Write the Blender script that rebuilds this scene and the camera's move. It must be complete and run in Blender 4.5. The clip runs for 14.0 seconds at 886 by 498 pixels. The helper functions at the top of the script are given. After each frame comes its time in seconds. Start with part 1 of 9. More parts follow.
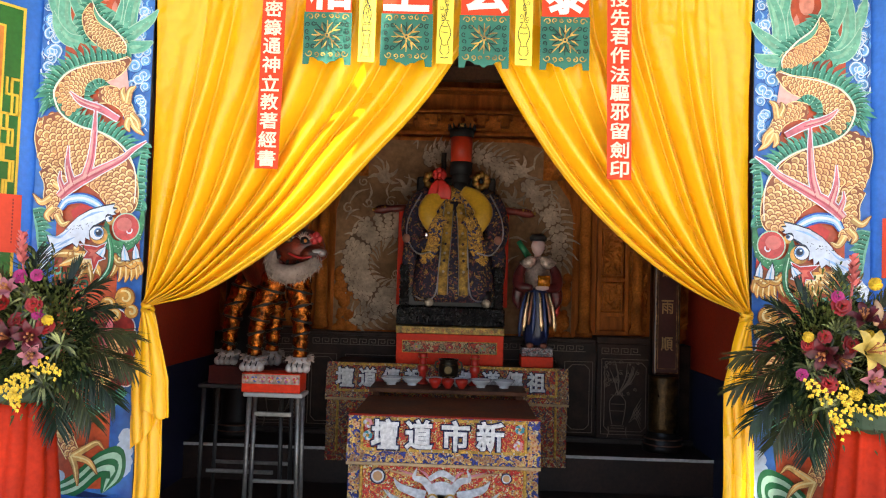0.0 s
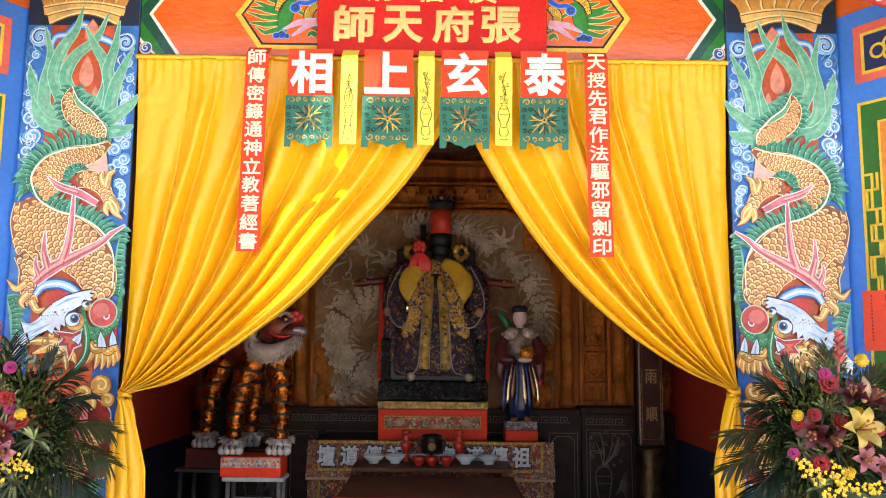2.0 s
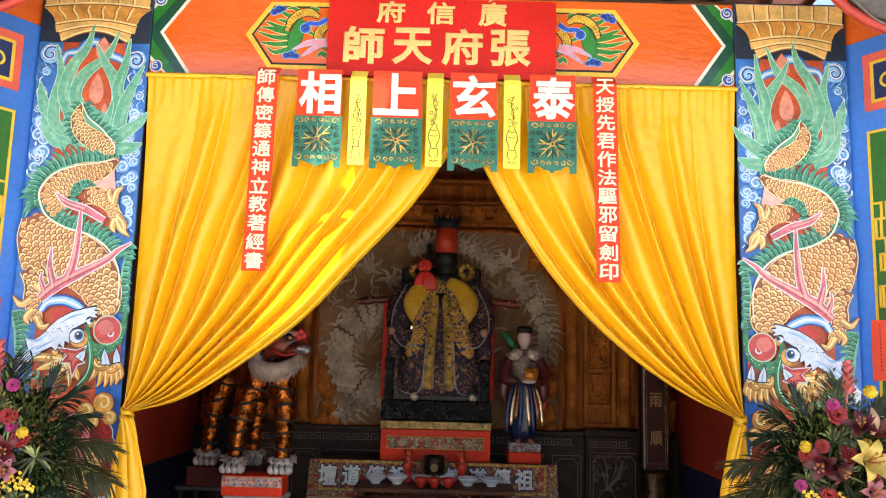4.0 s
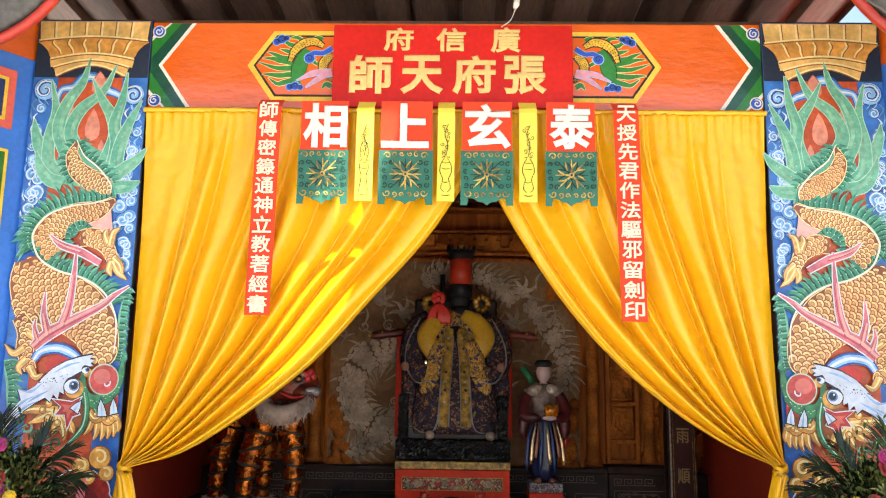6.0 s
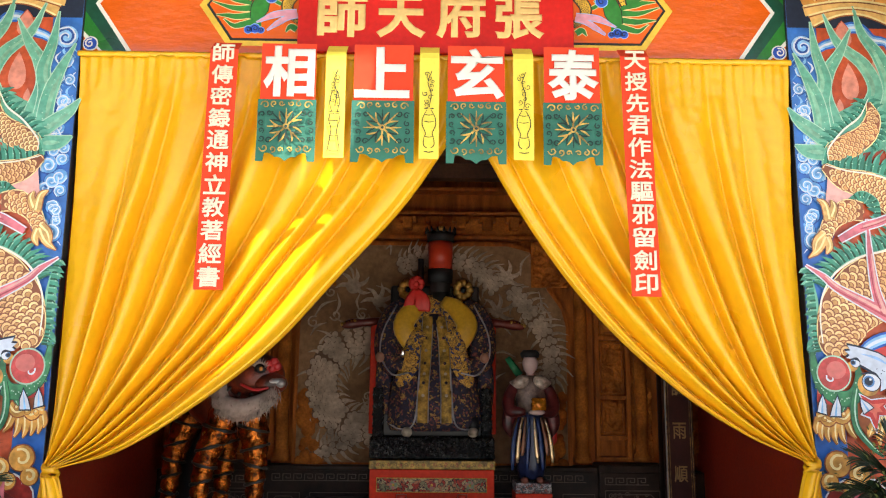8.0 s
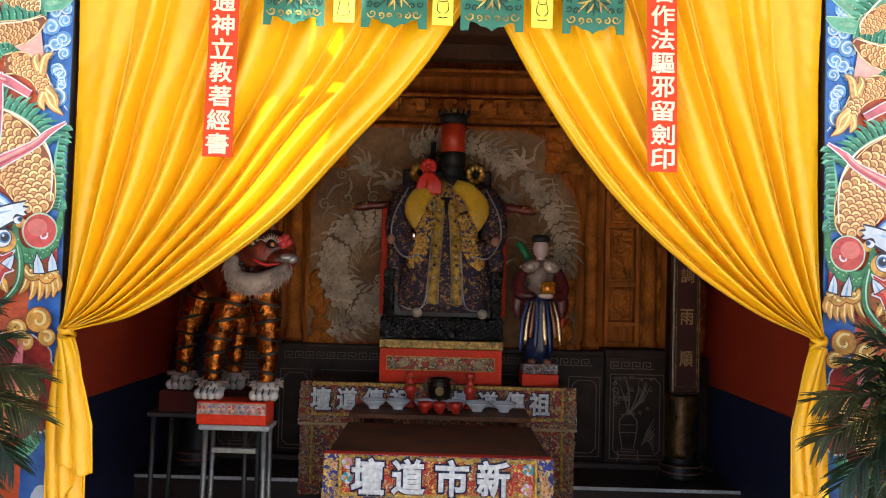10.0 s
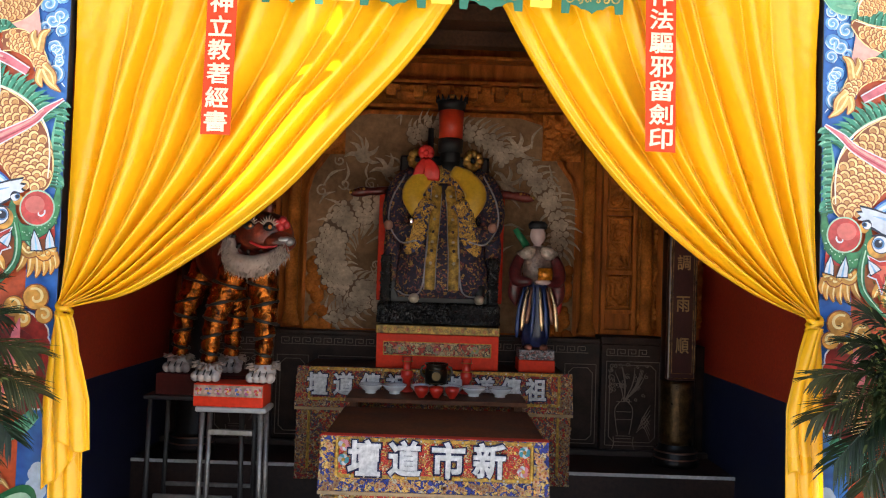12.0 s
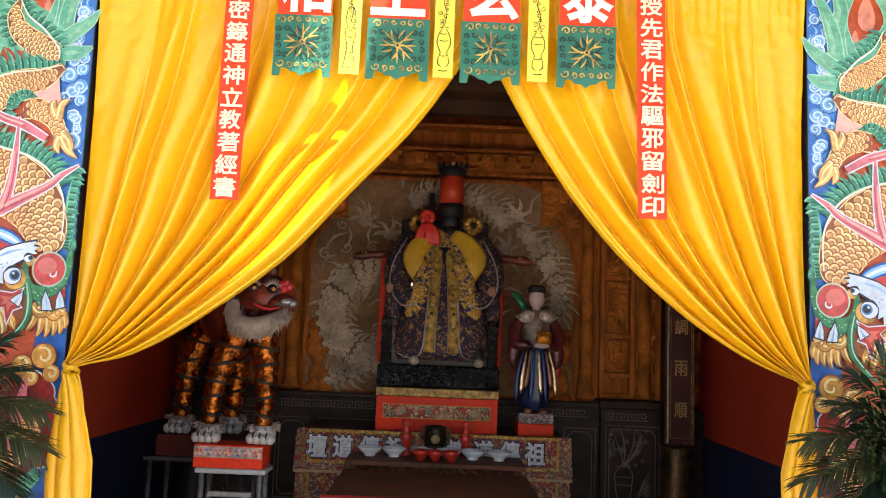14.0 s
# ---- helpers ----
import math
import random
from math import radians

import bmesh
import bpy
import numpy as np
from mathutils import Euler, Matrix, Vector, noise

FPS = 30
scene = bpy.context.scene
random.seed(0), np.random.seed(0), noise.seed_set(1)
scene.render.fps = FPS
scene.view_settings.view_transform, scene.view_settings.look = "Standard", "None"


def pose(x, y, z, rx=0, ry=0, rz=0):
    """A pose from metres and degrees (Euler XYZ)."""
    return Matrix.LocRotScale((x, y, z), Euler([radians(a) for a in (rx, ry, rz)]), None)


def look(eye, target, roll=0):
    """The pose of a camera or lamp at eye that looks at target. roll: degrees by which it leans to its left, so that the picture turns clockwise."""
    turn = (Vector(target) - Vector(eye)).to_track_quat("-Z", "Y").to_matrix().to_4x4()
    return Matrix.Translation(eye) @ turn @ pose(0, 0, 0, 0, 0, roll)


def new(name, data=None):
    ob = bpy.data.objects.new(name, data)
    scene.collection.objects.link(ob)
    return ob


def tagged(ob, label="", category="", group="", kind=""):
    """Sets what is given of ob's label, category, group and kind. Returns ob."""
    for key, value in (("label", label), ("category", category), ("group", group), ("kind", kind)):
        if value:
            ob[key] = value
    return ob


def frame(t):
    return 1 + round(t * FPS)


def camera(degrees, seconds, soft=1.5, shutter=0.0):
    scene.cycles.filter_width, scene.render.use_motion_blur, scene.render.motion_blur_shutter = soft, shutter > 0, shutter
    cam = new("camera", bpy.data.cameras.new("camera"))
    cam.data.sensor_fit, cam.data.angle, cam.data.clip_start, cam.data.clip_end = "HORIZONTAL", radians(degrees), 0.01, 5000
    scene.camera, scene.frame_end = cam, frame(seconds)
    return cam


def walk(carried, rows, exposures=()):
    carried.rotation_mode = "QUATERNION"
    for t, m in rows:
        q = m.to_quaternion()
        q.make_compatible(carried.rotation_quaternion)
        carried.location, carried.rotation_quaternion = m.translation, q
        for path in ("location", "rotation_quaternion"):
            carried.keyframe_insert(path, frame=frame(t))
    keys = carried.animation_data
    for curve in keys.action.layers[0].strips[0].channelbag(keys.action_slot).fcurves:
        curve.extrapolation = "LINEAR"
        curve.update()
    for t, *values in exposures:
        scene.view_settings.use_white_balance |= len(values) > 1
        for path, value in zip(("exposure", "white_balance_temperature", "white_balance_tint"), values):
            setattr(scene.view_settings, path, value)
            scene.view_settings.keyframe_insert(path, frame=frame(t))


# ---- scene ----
cam = camera(58.3, 14.0, soft=1.1)
PATH = [
    (0, (0.1, -4.045, 1.632), (0.046, -2.048, 1.725), 1.7),
    (0.5, (0.073, -4.043, 1.683), (0.054, -2.046, 1.795), 0.6),
    (1, (0.069, -4.048, 1.698), (0.055, -2.055, 1.861), 0.8),
    (1.5, (0.056, -4.027, 1.709), (0.051, -2.037, 1.912), 0.4),
    (2, (0.06, -4.027, 1.726), (0.063, -2.042, 1.974), 0.6),
    (2.5, (0.05, -4.032, 1.739), (0.057, -2.056, 2.043), 0.8),
    (3, (0.073, -4.045, 1.713), (0.063, -2.075, 2.054), 1.6),
    (5.3, (0.018, -3.964, 1.869), (-0.001, -1.974, 2.07), 1.1),
    (5.5, (0.022, -3.951, 1.877), (-0.005, -1.964, 2.099), 1.0),
    (6, (0.048, -3.806, 1.886), (0.003, -1.835, 2.221), 0.8),
    (6.5, (0.065, -3.685, 1.884), (0.023, -1.721, 2.261), 0.6),
    (7, (0.005, -3.503, 1.888), (0.015, -1.544, 2.289), 0.3),
    (7.5, (-0.037, -3.36, 1.861), (-0.001, -1.399, 2.252), 0.4),
    (8, (-0.002, -3.286, 1.824), (0.021, -1.315, 2.162), 0.5),
    (8.5, (0.007, -3.264, 1.81), (0.013, -1.285, 2.099), 0.7),
    (9, (0.013, -3.261, 1.786), (0.006, -1.272, 1.995), 1.0),
    (11.3, (-0.006, -3.211, 1.678), (0.007, -1.211, 1.698), 2.2),
    (11.5, (-0.003, -3.216, 1.674), (0.005, -1.217, 1.704), 2.0),
    (12, (0.001, -3.24, 1.669), (0.007, -1.241, 1.734), 1.9),
    (12.5, (0.005, -3.243, 1.665), (0.011, -1.246, 1.758), 1.6),
    (13, (0.006, -3.273, 1.665), (0.01, -1.278, 1.808), 1.9),
    (13.5, (0.01, -3.304, 1.667), (0.005, -1.313, 1.855), 2.2),
    (14, (0.008, -3.336, 1.664), (0.005, -1.349, 1.887), 2.3),
]
walk(cam, [(t, look(eye, target, roll)) for t, eye, target, roll in PATH],
     exposures=[(0.0, 1.92), (2.0, 1.91), (3.0, 1.90), (5.5, 1.86), (7.5, 1.72), (9.0, 1.76), (11.5, 1.96), (12.5, 1.95), (14.0, 1.90)])

# ---- world, sun, exposure ----
SUN_EL, SUN_AZ = radians(69), radians(135)   # azimuth of the sun, clockwise from +y
SUN_DIR = Vector((math.sin(SUN_AZ) * math.cos(SUN_EL), math.cos(SUN_AZ) * math.cos(SUN_EL), math.sin(SUN_EL)))
world = bpy.data.worlds.new("sky")
scene.world = world
world.use_nodes = True
_n = world.node_tree.nodes
_sky = _n.new("ShaderNodeTexSky")
_sky.sky_type, _sky.sun_disc = "NISHITA", False
_sky.sun_elevation, _sky.sun_rotation = SUN_EL, SUN_AZ
_sky.air_density, _sky.dust_density = 1.0, 2.5
world.node_tree.links.new(_sky.outputs[0], _n["Background"].inputs[0])
_n["Background"].inputs[1].default_value = 0.11
sun = new("sun", bpy.data.lights.new("sun", "SUN"))
sun.data.energy, sun.data.angle, sun.data.color = 5.0, radians(1.1), (1.0, 0.95, 0.86)
sun.matrix_world = look(SUN_DIR * 30, (0, 0, 0))


# ---- materials ----
MATS = {}


def mat(name, col, rough=0.5, metal=0.0, var=0.18, scale=3.0, fine=40.0, bump=0.1, bscale=80.0, col2=None, coat=0.0,
        spec=0.5, island=0.0, trans=0.0, stretch=None, sheen=0.0):
    """A procedural surface: two scales of variation in colour, fine relief, optional per-piece variation."""
    if name in MATS:
        return MATS[name]
    m = bpy.data.materials.new(name)
    m.use_nodes = True
    nt = m.node_tree
    N, L = nt.nodes, nt.links
    b = N["Principled BSDF"]
    tc = N.new("ShaderNodeTexCoord")
    mp = N.new("ShaderNodeMapping")
    L.new(tc.outputs["Object"], mp.inputs[0])
    if stretch:
        mp.inputs["Scale"].default_value = stretch
    n1, n2, n3 = (N.new("ShaderNodeTexNoise") for _ in range(3))
    for nn, sc, de in ((n1, scale, 4.0), (n2, fine, 3.0), (n3, bscale, 3.0)):
        nn.inputs["Scale"].default_value, nn.inputs["Detail"].default_value = sc, de
        L.new(mp.outputs[0], nn.inputs["Vector"])
    c2 = col2 or tuple(c * (1 - 2.2 * var) for c in col)
    r = N.new("ShaderNodeValToRGB")
    r.color_ramp.elements[0].position, r.color_ramp.elements[1].position = 0.32, 0.66
    r.color_ramp.elements[0].color, r.color_ramp.elements[1].color = (*c2, 1), (*col, 1)
    L.new(n1.outputs[0], r.inputs[0])
    mr = N.new("ShaderNodeMapRange")
    mr.inputs[1].default_value, mr.inputs[2].default_value = 0.3, 0.7
    mr.inputs[3].default_value, mr.inputs[4].default_value = 1 - var, 1 + var * 0.6
    L.new(n2.outputs[0], mr.inputs[0])
    val = mr.outputs[0]
    if island:
        g = N.new("ShaderNodeNewGeometry")
        m2 = N.new("ShaderNodeMapRange")
        m2.inputs[3].default_value, m2.inputs[4].default_value = 1 - island, 1 + island
        L.new(g.outputs["Random Per Island"], m2.inputs[0])
        mu = N.new("ShaderNodeMath")
        mu.operation = "MULTIPLY"
        L.new(val, mu.inputs[0]), L.new(m2.outputs[0], mu.inputs[1])
        val = mu.outputs[0]
    mx = N.new("ShaderNodeVectorMath")
    mx.operation = "SCALE"
    L.new(r.outputs[0], mx.inputs[0]), L.new(val, mx.inputs["Scale"])
    L.new(mx.outputs[0], b.inputs["Base Color"])
    b.inputs["Metallic"].default_value = metal
    b.inputs["Specular IOR Level"].default_value = spec
    b.inputs["Coat Weight"].default_value = coat
    b.inputs["Coat Roughness"].default_value = 0.08
    b.inputs["Sheen Weight"].default_value = sheen
    rr = N.new("ShaderNodeMapRange")
    rr.inputs[3].default_value, rr.inputs[4].default_value = max(0.03, rough - 0.12), min(1, rough + 0.12)
    L.new(n1.outputs[0], rr.inputs[0]), L.new(rr.outputs[0], b.inputs["Roughness"])
    if bump:
        bp = N.new("ShaderNodeBump")
        bp.inputs["Strength"].default_value, bp.inputs["Distance"].default_value = bump, 0.01
        L.new(n3.outputs[0], bp.inputs["Height"]), L.new(bp.outputs[0], b.inputs["Normal"])
    if trans:
        t = N.new("ShaderNodeBsdfTranslucent")
        ms = N.new("ShaderNodeMixShader")
        ms.inputs[0].default_value = trans
        L.new(mx.outputs[0], t.inputs[0])
        L.new(b.outputs[0], ms.inputs[1]), L.new(t.outputs[0], ms.inputs[2])
        L.new(ms.outputs[0], N["Material Output"].inputs[0])
    MATS[name] = m
    return m


def embroidery(name, cols, scale=28.0, rough=0.7, metal=0.0):
    """Stitched cloth: small cells of thread in several colours, with raised stitches."""
    m = bpy.data.materials.new(name)
    m.use_nodes = True
    N, L = m.node_tree.nodes, m.node_tree.links
    b = N["Principled BSDF"]
    tc = N.new("ShaderNodeTexCoord")
    wn = N.new("ShaderNodeTexNoise")
    wn.inputs["Scale"].default_value = scale * 0.6
    wn.inputs["Detail"].default_value = 2
    L.new(tc.outputs["Object"], wn.inputs["Vector"])
    ad = N.new("ShaderNodeVectorMath")
    ad.operation = "MULTIPLY_ADD"
    ad.inputs[1].default_value = (0.06, 0.06, 0.06)
    L.new(wn.outputs["Color"], ad.inputs[0]), L.new(tc.outputs["Object"], ad.inputs[2])
    v = N.new("ShaderNodeTexVoronoi")
    v.inputs["Scale"].default_value = scale
    L.new(ad.outputs[0], v.inputs["Vector"])
    sp = N.new("ShaderNodeSeparateColor")
    L.new(v.outputs["Color"], sp.inputs[0])
    r = N.new("ShaderNodeValToRGB")
    r.color_ramp.interpolation = "CONSTANT"
    e = r.color_ramp.elements
    while len(e) < len(cols):
        e.new(0.5)
    for i, c in enumerate(cols):
        e[i].position = i / len(cols)
        e[i].color = (*c, 1)
    L.new(sp.outputs[0], r.inputs[0])
    ed = N.new("ShaderNodeTexVoronoi")
    ed.feature = "DISTANCE_TO_EDGE"
    ed.inputs["Scale"].default_value = scale
    L.new(ad.outputs[0], ed.inputs["Vector"])
    gt = N.new("ShaderNodeMapRange")
    gt.inputs[1].default_value, gt.inputs[2].default_value = 0.02, 0.09
    L.new(ed.outputs["Distance"], gt.inputs[0])
    mx = N.new("ShaderNodeMix")
    mx.data_type = "RGBA"
    mx.inputs[6].default_value = (0.03, 0.012, 0.02, 1)
    L.new(gt.outputs[0], mx.inputs[0]), L.new(r.outputs[0], mx.inputs[7])
    L.new(mx.outputs[2], b.inputs["Base Color"])
    st = N.new("ShaderNodeTexNoise")
    st.inputs["Scale"].default_value = 220
    L.new(tc.outputs["Object"], st.inputs["Vector"])
    mm = N.new("ShaderNodeMath")
    L.new(st.outputs[0], mm.inputs[0]), L.new(gt.outputs[0], mm.inputs[1])
    bp = N.new("ShaderNodeBump")
    bp.inputs["Strength"].default_value, bp.inputs["Distance"].default_value = 0.5, 0.004
    L.new(mm.outputs[0], bp.inputs["Height"]), L.new(bp.outputs[0], b.inputs["Normal"])
    b.inputs["Roughness"].default_value, b.inputs["Metallic"].default_value = rough, metal
    return m


CONCRETE = mat("concrete", (0.57, 0.54, 0.49), 0.85, var=0.2, scale=0.7, fine=14, bump=0.25)
TILE_DARK = mat("dark_floor_tile", (0.050, 0.022, 0.013), 0.55, var=0.3, scale=2, bump=0.05)
WALL_RED = mat("red_wall_paint", (0.52, 0.042, 0.010), 0.7, var=0.15, scale=1.2, bump=0.15)
WALL_NAVY = mat("navy_wall_paint", (0.018, 0.022, 0.062), 0.5, var=0.2, scale=1.2, bump=0.1)
WOOD_CARVED = mat("carved_camphor_wood", (0.62, 0.185, 0.030), 0.65, spec=0.15, var=0.28, scale=5, fine=60, bump=0.6, bscale=55)
WOOD_PLAIN = mat("varnished_wood", (0.54, 0.150, 0.025), 0.6, spec=0.15, var=0.25, scale=3, fine=50, bump=0.25, bscale=40, stretch=(6, 6, 1))
GRANITE = mat("black_granite", (0.050, 0.024, 0.015), 0.5, var=0.3, scale=9, fine=180, bump=0.05, spec=0.25)
GRANITE_LINE = mat("etched_granite_line", (0.22, 0.15, 0.11), 0.7, var=0.2)
SLAB = mat("grey_stone_slab", (0.36, 0.20, 0.10), 0.7, spec=0.15, var=0.25, scale=2.2, fine=25, bump=0.3)
SLAB_RELIEF = mat("pale_stone_relief", (0.60, 0.45, 0.31), 0.7, var=0.25, scale=6, bump=0.3)
CEIL_DARK = mat("dark_ceiling_board", (0.13, 0.055, 0.025), 0.6, var=0.3, scale=2)
ROOF_SHEET = mat("brown_roof_sheet", (0.26, 0.150, 0.105), 0.42, metal=0.2, var=0.25, scale=1.2, fine=20, bump=0.1, stretch=(3, 0.4, 3))
STEEL = mat("grey_steel", (0.32, 0.30, 0.27), 0.42, metal=0.6, var=0.2, scale=5)
BOARD_EDGE = mat("black_board_edge", (0.02, 0.02, 0.022), 0.5)
ORANGE = mat("orange_enamel", (0.78, 0.13, 0.010), 0.16, var=0.08, scale=2.2, fine=9, bump=0.30, bscale=14, coat=0.8, stretch=(1, 1, 2.5))
BLUE = mat("blue_enamel", (0.055, 0.22, 0.72), 0.35, var=0.1, scale=2, bump=0.06, coat=0.2)
NAVY = mat("navy_enamel", (0.012, 0.03, 0.13), 0.4, var=0.2)
GREEN_PANEL = mat("green_enamel", (0.03, 0.16, 0.022), 0.35, var=0.15, bump=0.05, coat=0.2)
YELLOW_LINE = mat("yellow_enamel", (0.85, 0.55, 0.05), 0.4, var=0.12)
PINK_PANEL = mat("coral_enamel", (0.80, 0.13, 0.09), 0.4, var=0.1)
RED_PAPER = mat("red_paper", (0.78, 0.045, 0.018), 0.6, var=0.1, scale=5, bump=0.12, bscale=30)
CURTAIN = mat("yellow_satin", (0.94, 0.505, 0.008), 0.30, var=0.05, scale=1.6, fine=24, bump=0.22, bscale=22, trans=0.14,
              col2=(0.93, 0.485, 0.007), spec=0.6)
RED_SIGN = mat("red_sign_enamel", (0.62, 0.016, 0.009), 0.4, var=0.12, bump=0.04, spec=0.25)
GOLD_PAINT = mat("gold_lettering", (0.90, 0.60, 0.20), 0.35, metal=0.25, var=0.12)
WHITE_PAINT = mat("white_lettering", (0.78, 0.74, 0.64), 0.5, var=0.06)
CREAM_PAPER = mat("cream_lettering", (0.86, 0.78, 0.55), 0.6, var=0.12)
PAPER_RED = mat("red_banner_paper", (0.84, 0.065, 0.022), 0.75, spec=0.2, var=0.07, scale=3, bump=0.08, bscale=18)
PAPER_GREEN = mat("green_cut_paper", (0.025, 0.165, 0.105), 0.6, var=0.08, bump=0.08)
PAPER_YELLOW = mat("yellow_banner_paper", (0.92, 0.74, 0.075), 0.6, var=0.06, bump=0.08)
INK = mat("black_ink", (0.02, 0.018, 0.014), 0.7)
BLACK_LACQ = mat("black_lacquer", (0.018, 0.012, 0.010), 0.4, var=0.3, spec=0.3)
GOLD = mat("gilded", (0.75, 0.42, 0.10), 0.32, metal=0.8, var=0.3, scale=14, bump=0.4, bscale=90)
GOLD_FLAT = mat("gold_brocade", (0.62, 0.36, 0.06), 0.55, metal=0.25, var=0.35, scale=22, fine=120, bump=0.5, bscale=150)
RED_LACQ = mat("red_lacquer", (0.78, 0.038, 0.008), 0.55, var=0.12, spec=0.2)


# ---- building helpers ----
def finish(name, bm, material, smooth=False):
    bmesh.ops.recalc_face_normals(bm, faces=bm.faces)
    me = bpy.data.meshes.new(name)
    bm.to_mesh(me)
    bm.free()
    for m in material if isinstance(material, (list, tuple)) else [material]:
        me.materials.append(m)
    if smooth:
        me.polygons.foreach_set("use_smooth", [True] * len(me.polygons))
    return me


def part(name, bm, material, parent=None, label="", smooth=False):
    ob = new(name, finish(name, bm, material, smooth))
    ob.parent = parent
    if label:
        ob["label"] = label
    return ob


def thing(name, label, category, group="", at=(0, 0, 0)):
    ob = new(name)
    ob.location = at
    ob.empty_display_size = 0.1
    return tagged(ob, label, category, group)


def struct(name, bm, material, label="", category="", parent=None, smooth=False):
    ob = part(name, bm, material, parent, label, smooth)
    return tagged(ob, label, category or name.split("_")[0], "", "structure")


def box(bm, x0, x1, y0, y1, z0, z1, bevel=0.0, mi=0, m=None):
    vs = [bm.verts.new((x, y, z)) for x in (x0, x1) for y in (y0, y1) for z in (z0, z1)]
    if m is not None:
        for v in vs:
            v.co = m @ v.co
    fs = [bm.faces.new([vs[i] for i in q]) for q in ((0, 1, 3, 2), (4, 6, 7, 5), (0, 4, 5, 1), (2, 3, 7, 6), (0, 2, 6, 4), (1, 5, 7, 3))]
    if bevel:
        es = list({e for f in fs for e in f.edges})
        r = bmesh.ops.bevel(bm, geom=es, offset=bevel, segments=2, affect="EDGES", profile=0.5)
        fs = [f for f in r["faces"]] + [f for f in fs if f.is_valid]
    for f in fs:
        f.material_index = mi
    return fs


def spline(ctrl, n=24):
    """A smooth run of n + 1 points through the control points."""
    p = [Vector(c) for c in ctrl]
    if len(p) == 2:
        return [p[0].lerp(p[1], i / n) for i in range(n + 1)]
    p = [p[0] * 2 - p[1]] + p + [p[-1] * 2 - p[-2]]
    k = len(p) - 3
    out = []
    for i in range(n + 1):
        t = i / n * k
        j = min(int(t), k - 1)
        t -= j
        a, b, c, d = p[j:j + 4]
        out.append(0.5 * ((2 * b) + (c - a) * t + (2 * a - 5 * b + 4 * c - d) * t * t + (3 * b - a - 3 * c + d) * t ** 3))
    return out


def tube(bm, pts, radii, seg=8, mi=0, flat=1.0, cap=True):
    """A tube of varying radius; flat squeezes it along y."""
    rings = []
    n = len(pts)
    for i, p in enumerate(pts):
        p = Vector(p)
        d = (Vector(pts[min(i + 1, n - 1)]) - Vector(pts[max(i - 1, 0)])).normalized()
        a = d.cross(Vector((0, 1, 0)))
        if a.length < 1e-3:
            a = Vector((1, 0, 0))
        a.normalize()
        b = d.cross(a).normalized()
        r = radii[i] if isinstance(radii, (list, tuple)) else radii
        ring = []
        for k in range(seg):
            o = a * math.cos(2 * math.pi * k / seg) * r + b * math.sin(2 * math.pi * k / seg) * r
            o.y *= flat
            ring.append(bm.verts.new(p + o))
        rings.append(ring)
    skin(bm, rings, mi, cap)


def skin(bm, rings, mi=0, cap=True, closed=True):
    for r0, r1 in zip(rings, rings[1:]):
        m = len(r0)
        for k in range(m if closed else m - 1):
            f = bm.faces.new((r0[k], r0[(k + 1) % m], r1[(k + 1) % m], r1[k]))
            f.material_index = mi
    if cap and closed:
        for r in (rings[0], rings[-1]):
            f = bm.faces.new(r)
            f.material_index = mi


def lathe(bm, prof, at=(0, 0, 0), seg=20, mi=0, cap=True, sx=1.0, sy=1.0):
    rings = [[bm.verts.new((at[0] + r * sx * math.cos(2 * math.pi * k / seg), at[1] + r * sy * math.sin(2 * math.pi * k / seg), at[2] + z))
              for k in range(seg)] for r, z in prof]
    skin(bm, rings, mi, cap)


def loft(bm, rows, seg=24, mi=0, ripple=0.0, waves=9, power=1.0):
    """Ellipse sections: rows of (cx, cy, z, rx, ry)."""
    rings = []
    for cx, cy, z, rx, ry in rows:
        ring = []
        for k in range(seg):
            a = 2 * math.pi * k / seg
            w = 1 + ripple * math.sin(waves * a)
            c, s = math.cos(a), math.sin(a)
            c, s = math.copysign(abs(c) ** power, c), math.copysign(abs(s) ** power, s)
            ring.append(bm.verts.new((cx + rx * w * c, cy + ry * w * s, z)))
        rings.append(ring)
    skin(bm, rings, mi)


def ball(bm, c, r, mi=0, seg=10, sx=1, sy=1, sz=1):
    res = bmesh.ops.create_uvsphere(bm, u_segments=seg, v_segments=max(5, seg // 2 + 1), radius=r)
    for v in res["verts"]:
        v.co = Vector((v.co.x * sx, v.co.y * sy, v.co.z * sz)) + Vector(c)
    for f in {f for v in res["verts"] for f in v.link_faces}:
        f.material_index = mi


def plate(bm, pts, y, h=0.0015, mi=0, put=None):
    """A thin raised shape with the outline pts (x, z), its face at y - h, its back at y."""
    put = put or (lambda u, v, w: (u, w, v))
    a = [bm.verts.new(put(p[0], p[1], y)) for p in pts]
    b = [bm.verts.new(put(p[0], p[1], y - h)) for p in pts]
    m = len(a)
    f = bm.faces.new(b)
    f.material_index = mi
    for k in range(m):
        f = bm.faces.new((a[k], a[(k + 1) % m], b[(k + 1) % m], b[k]))
        f.material_index = mi


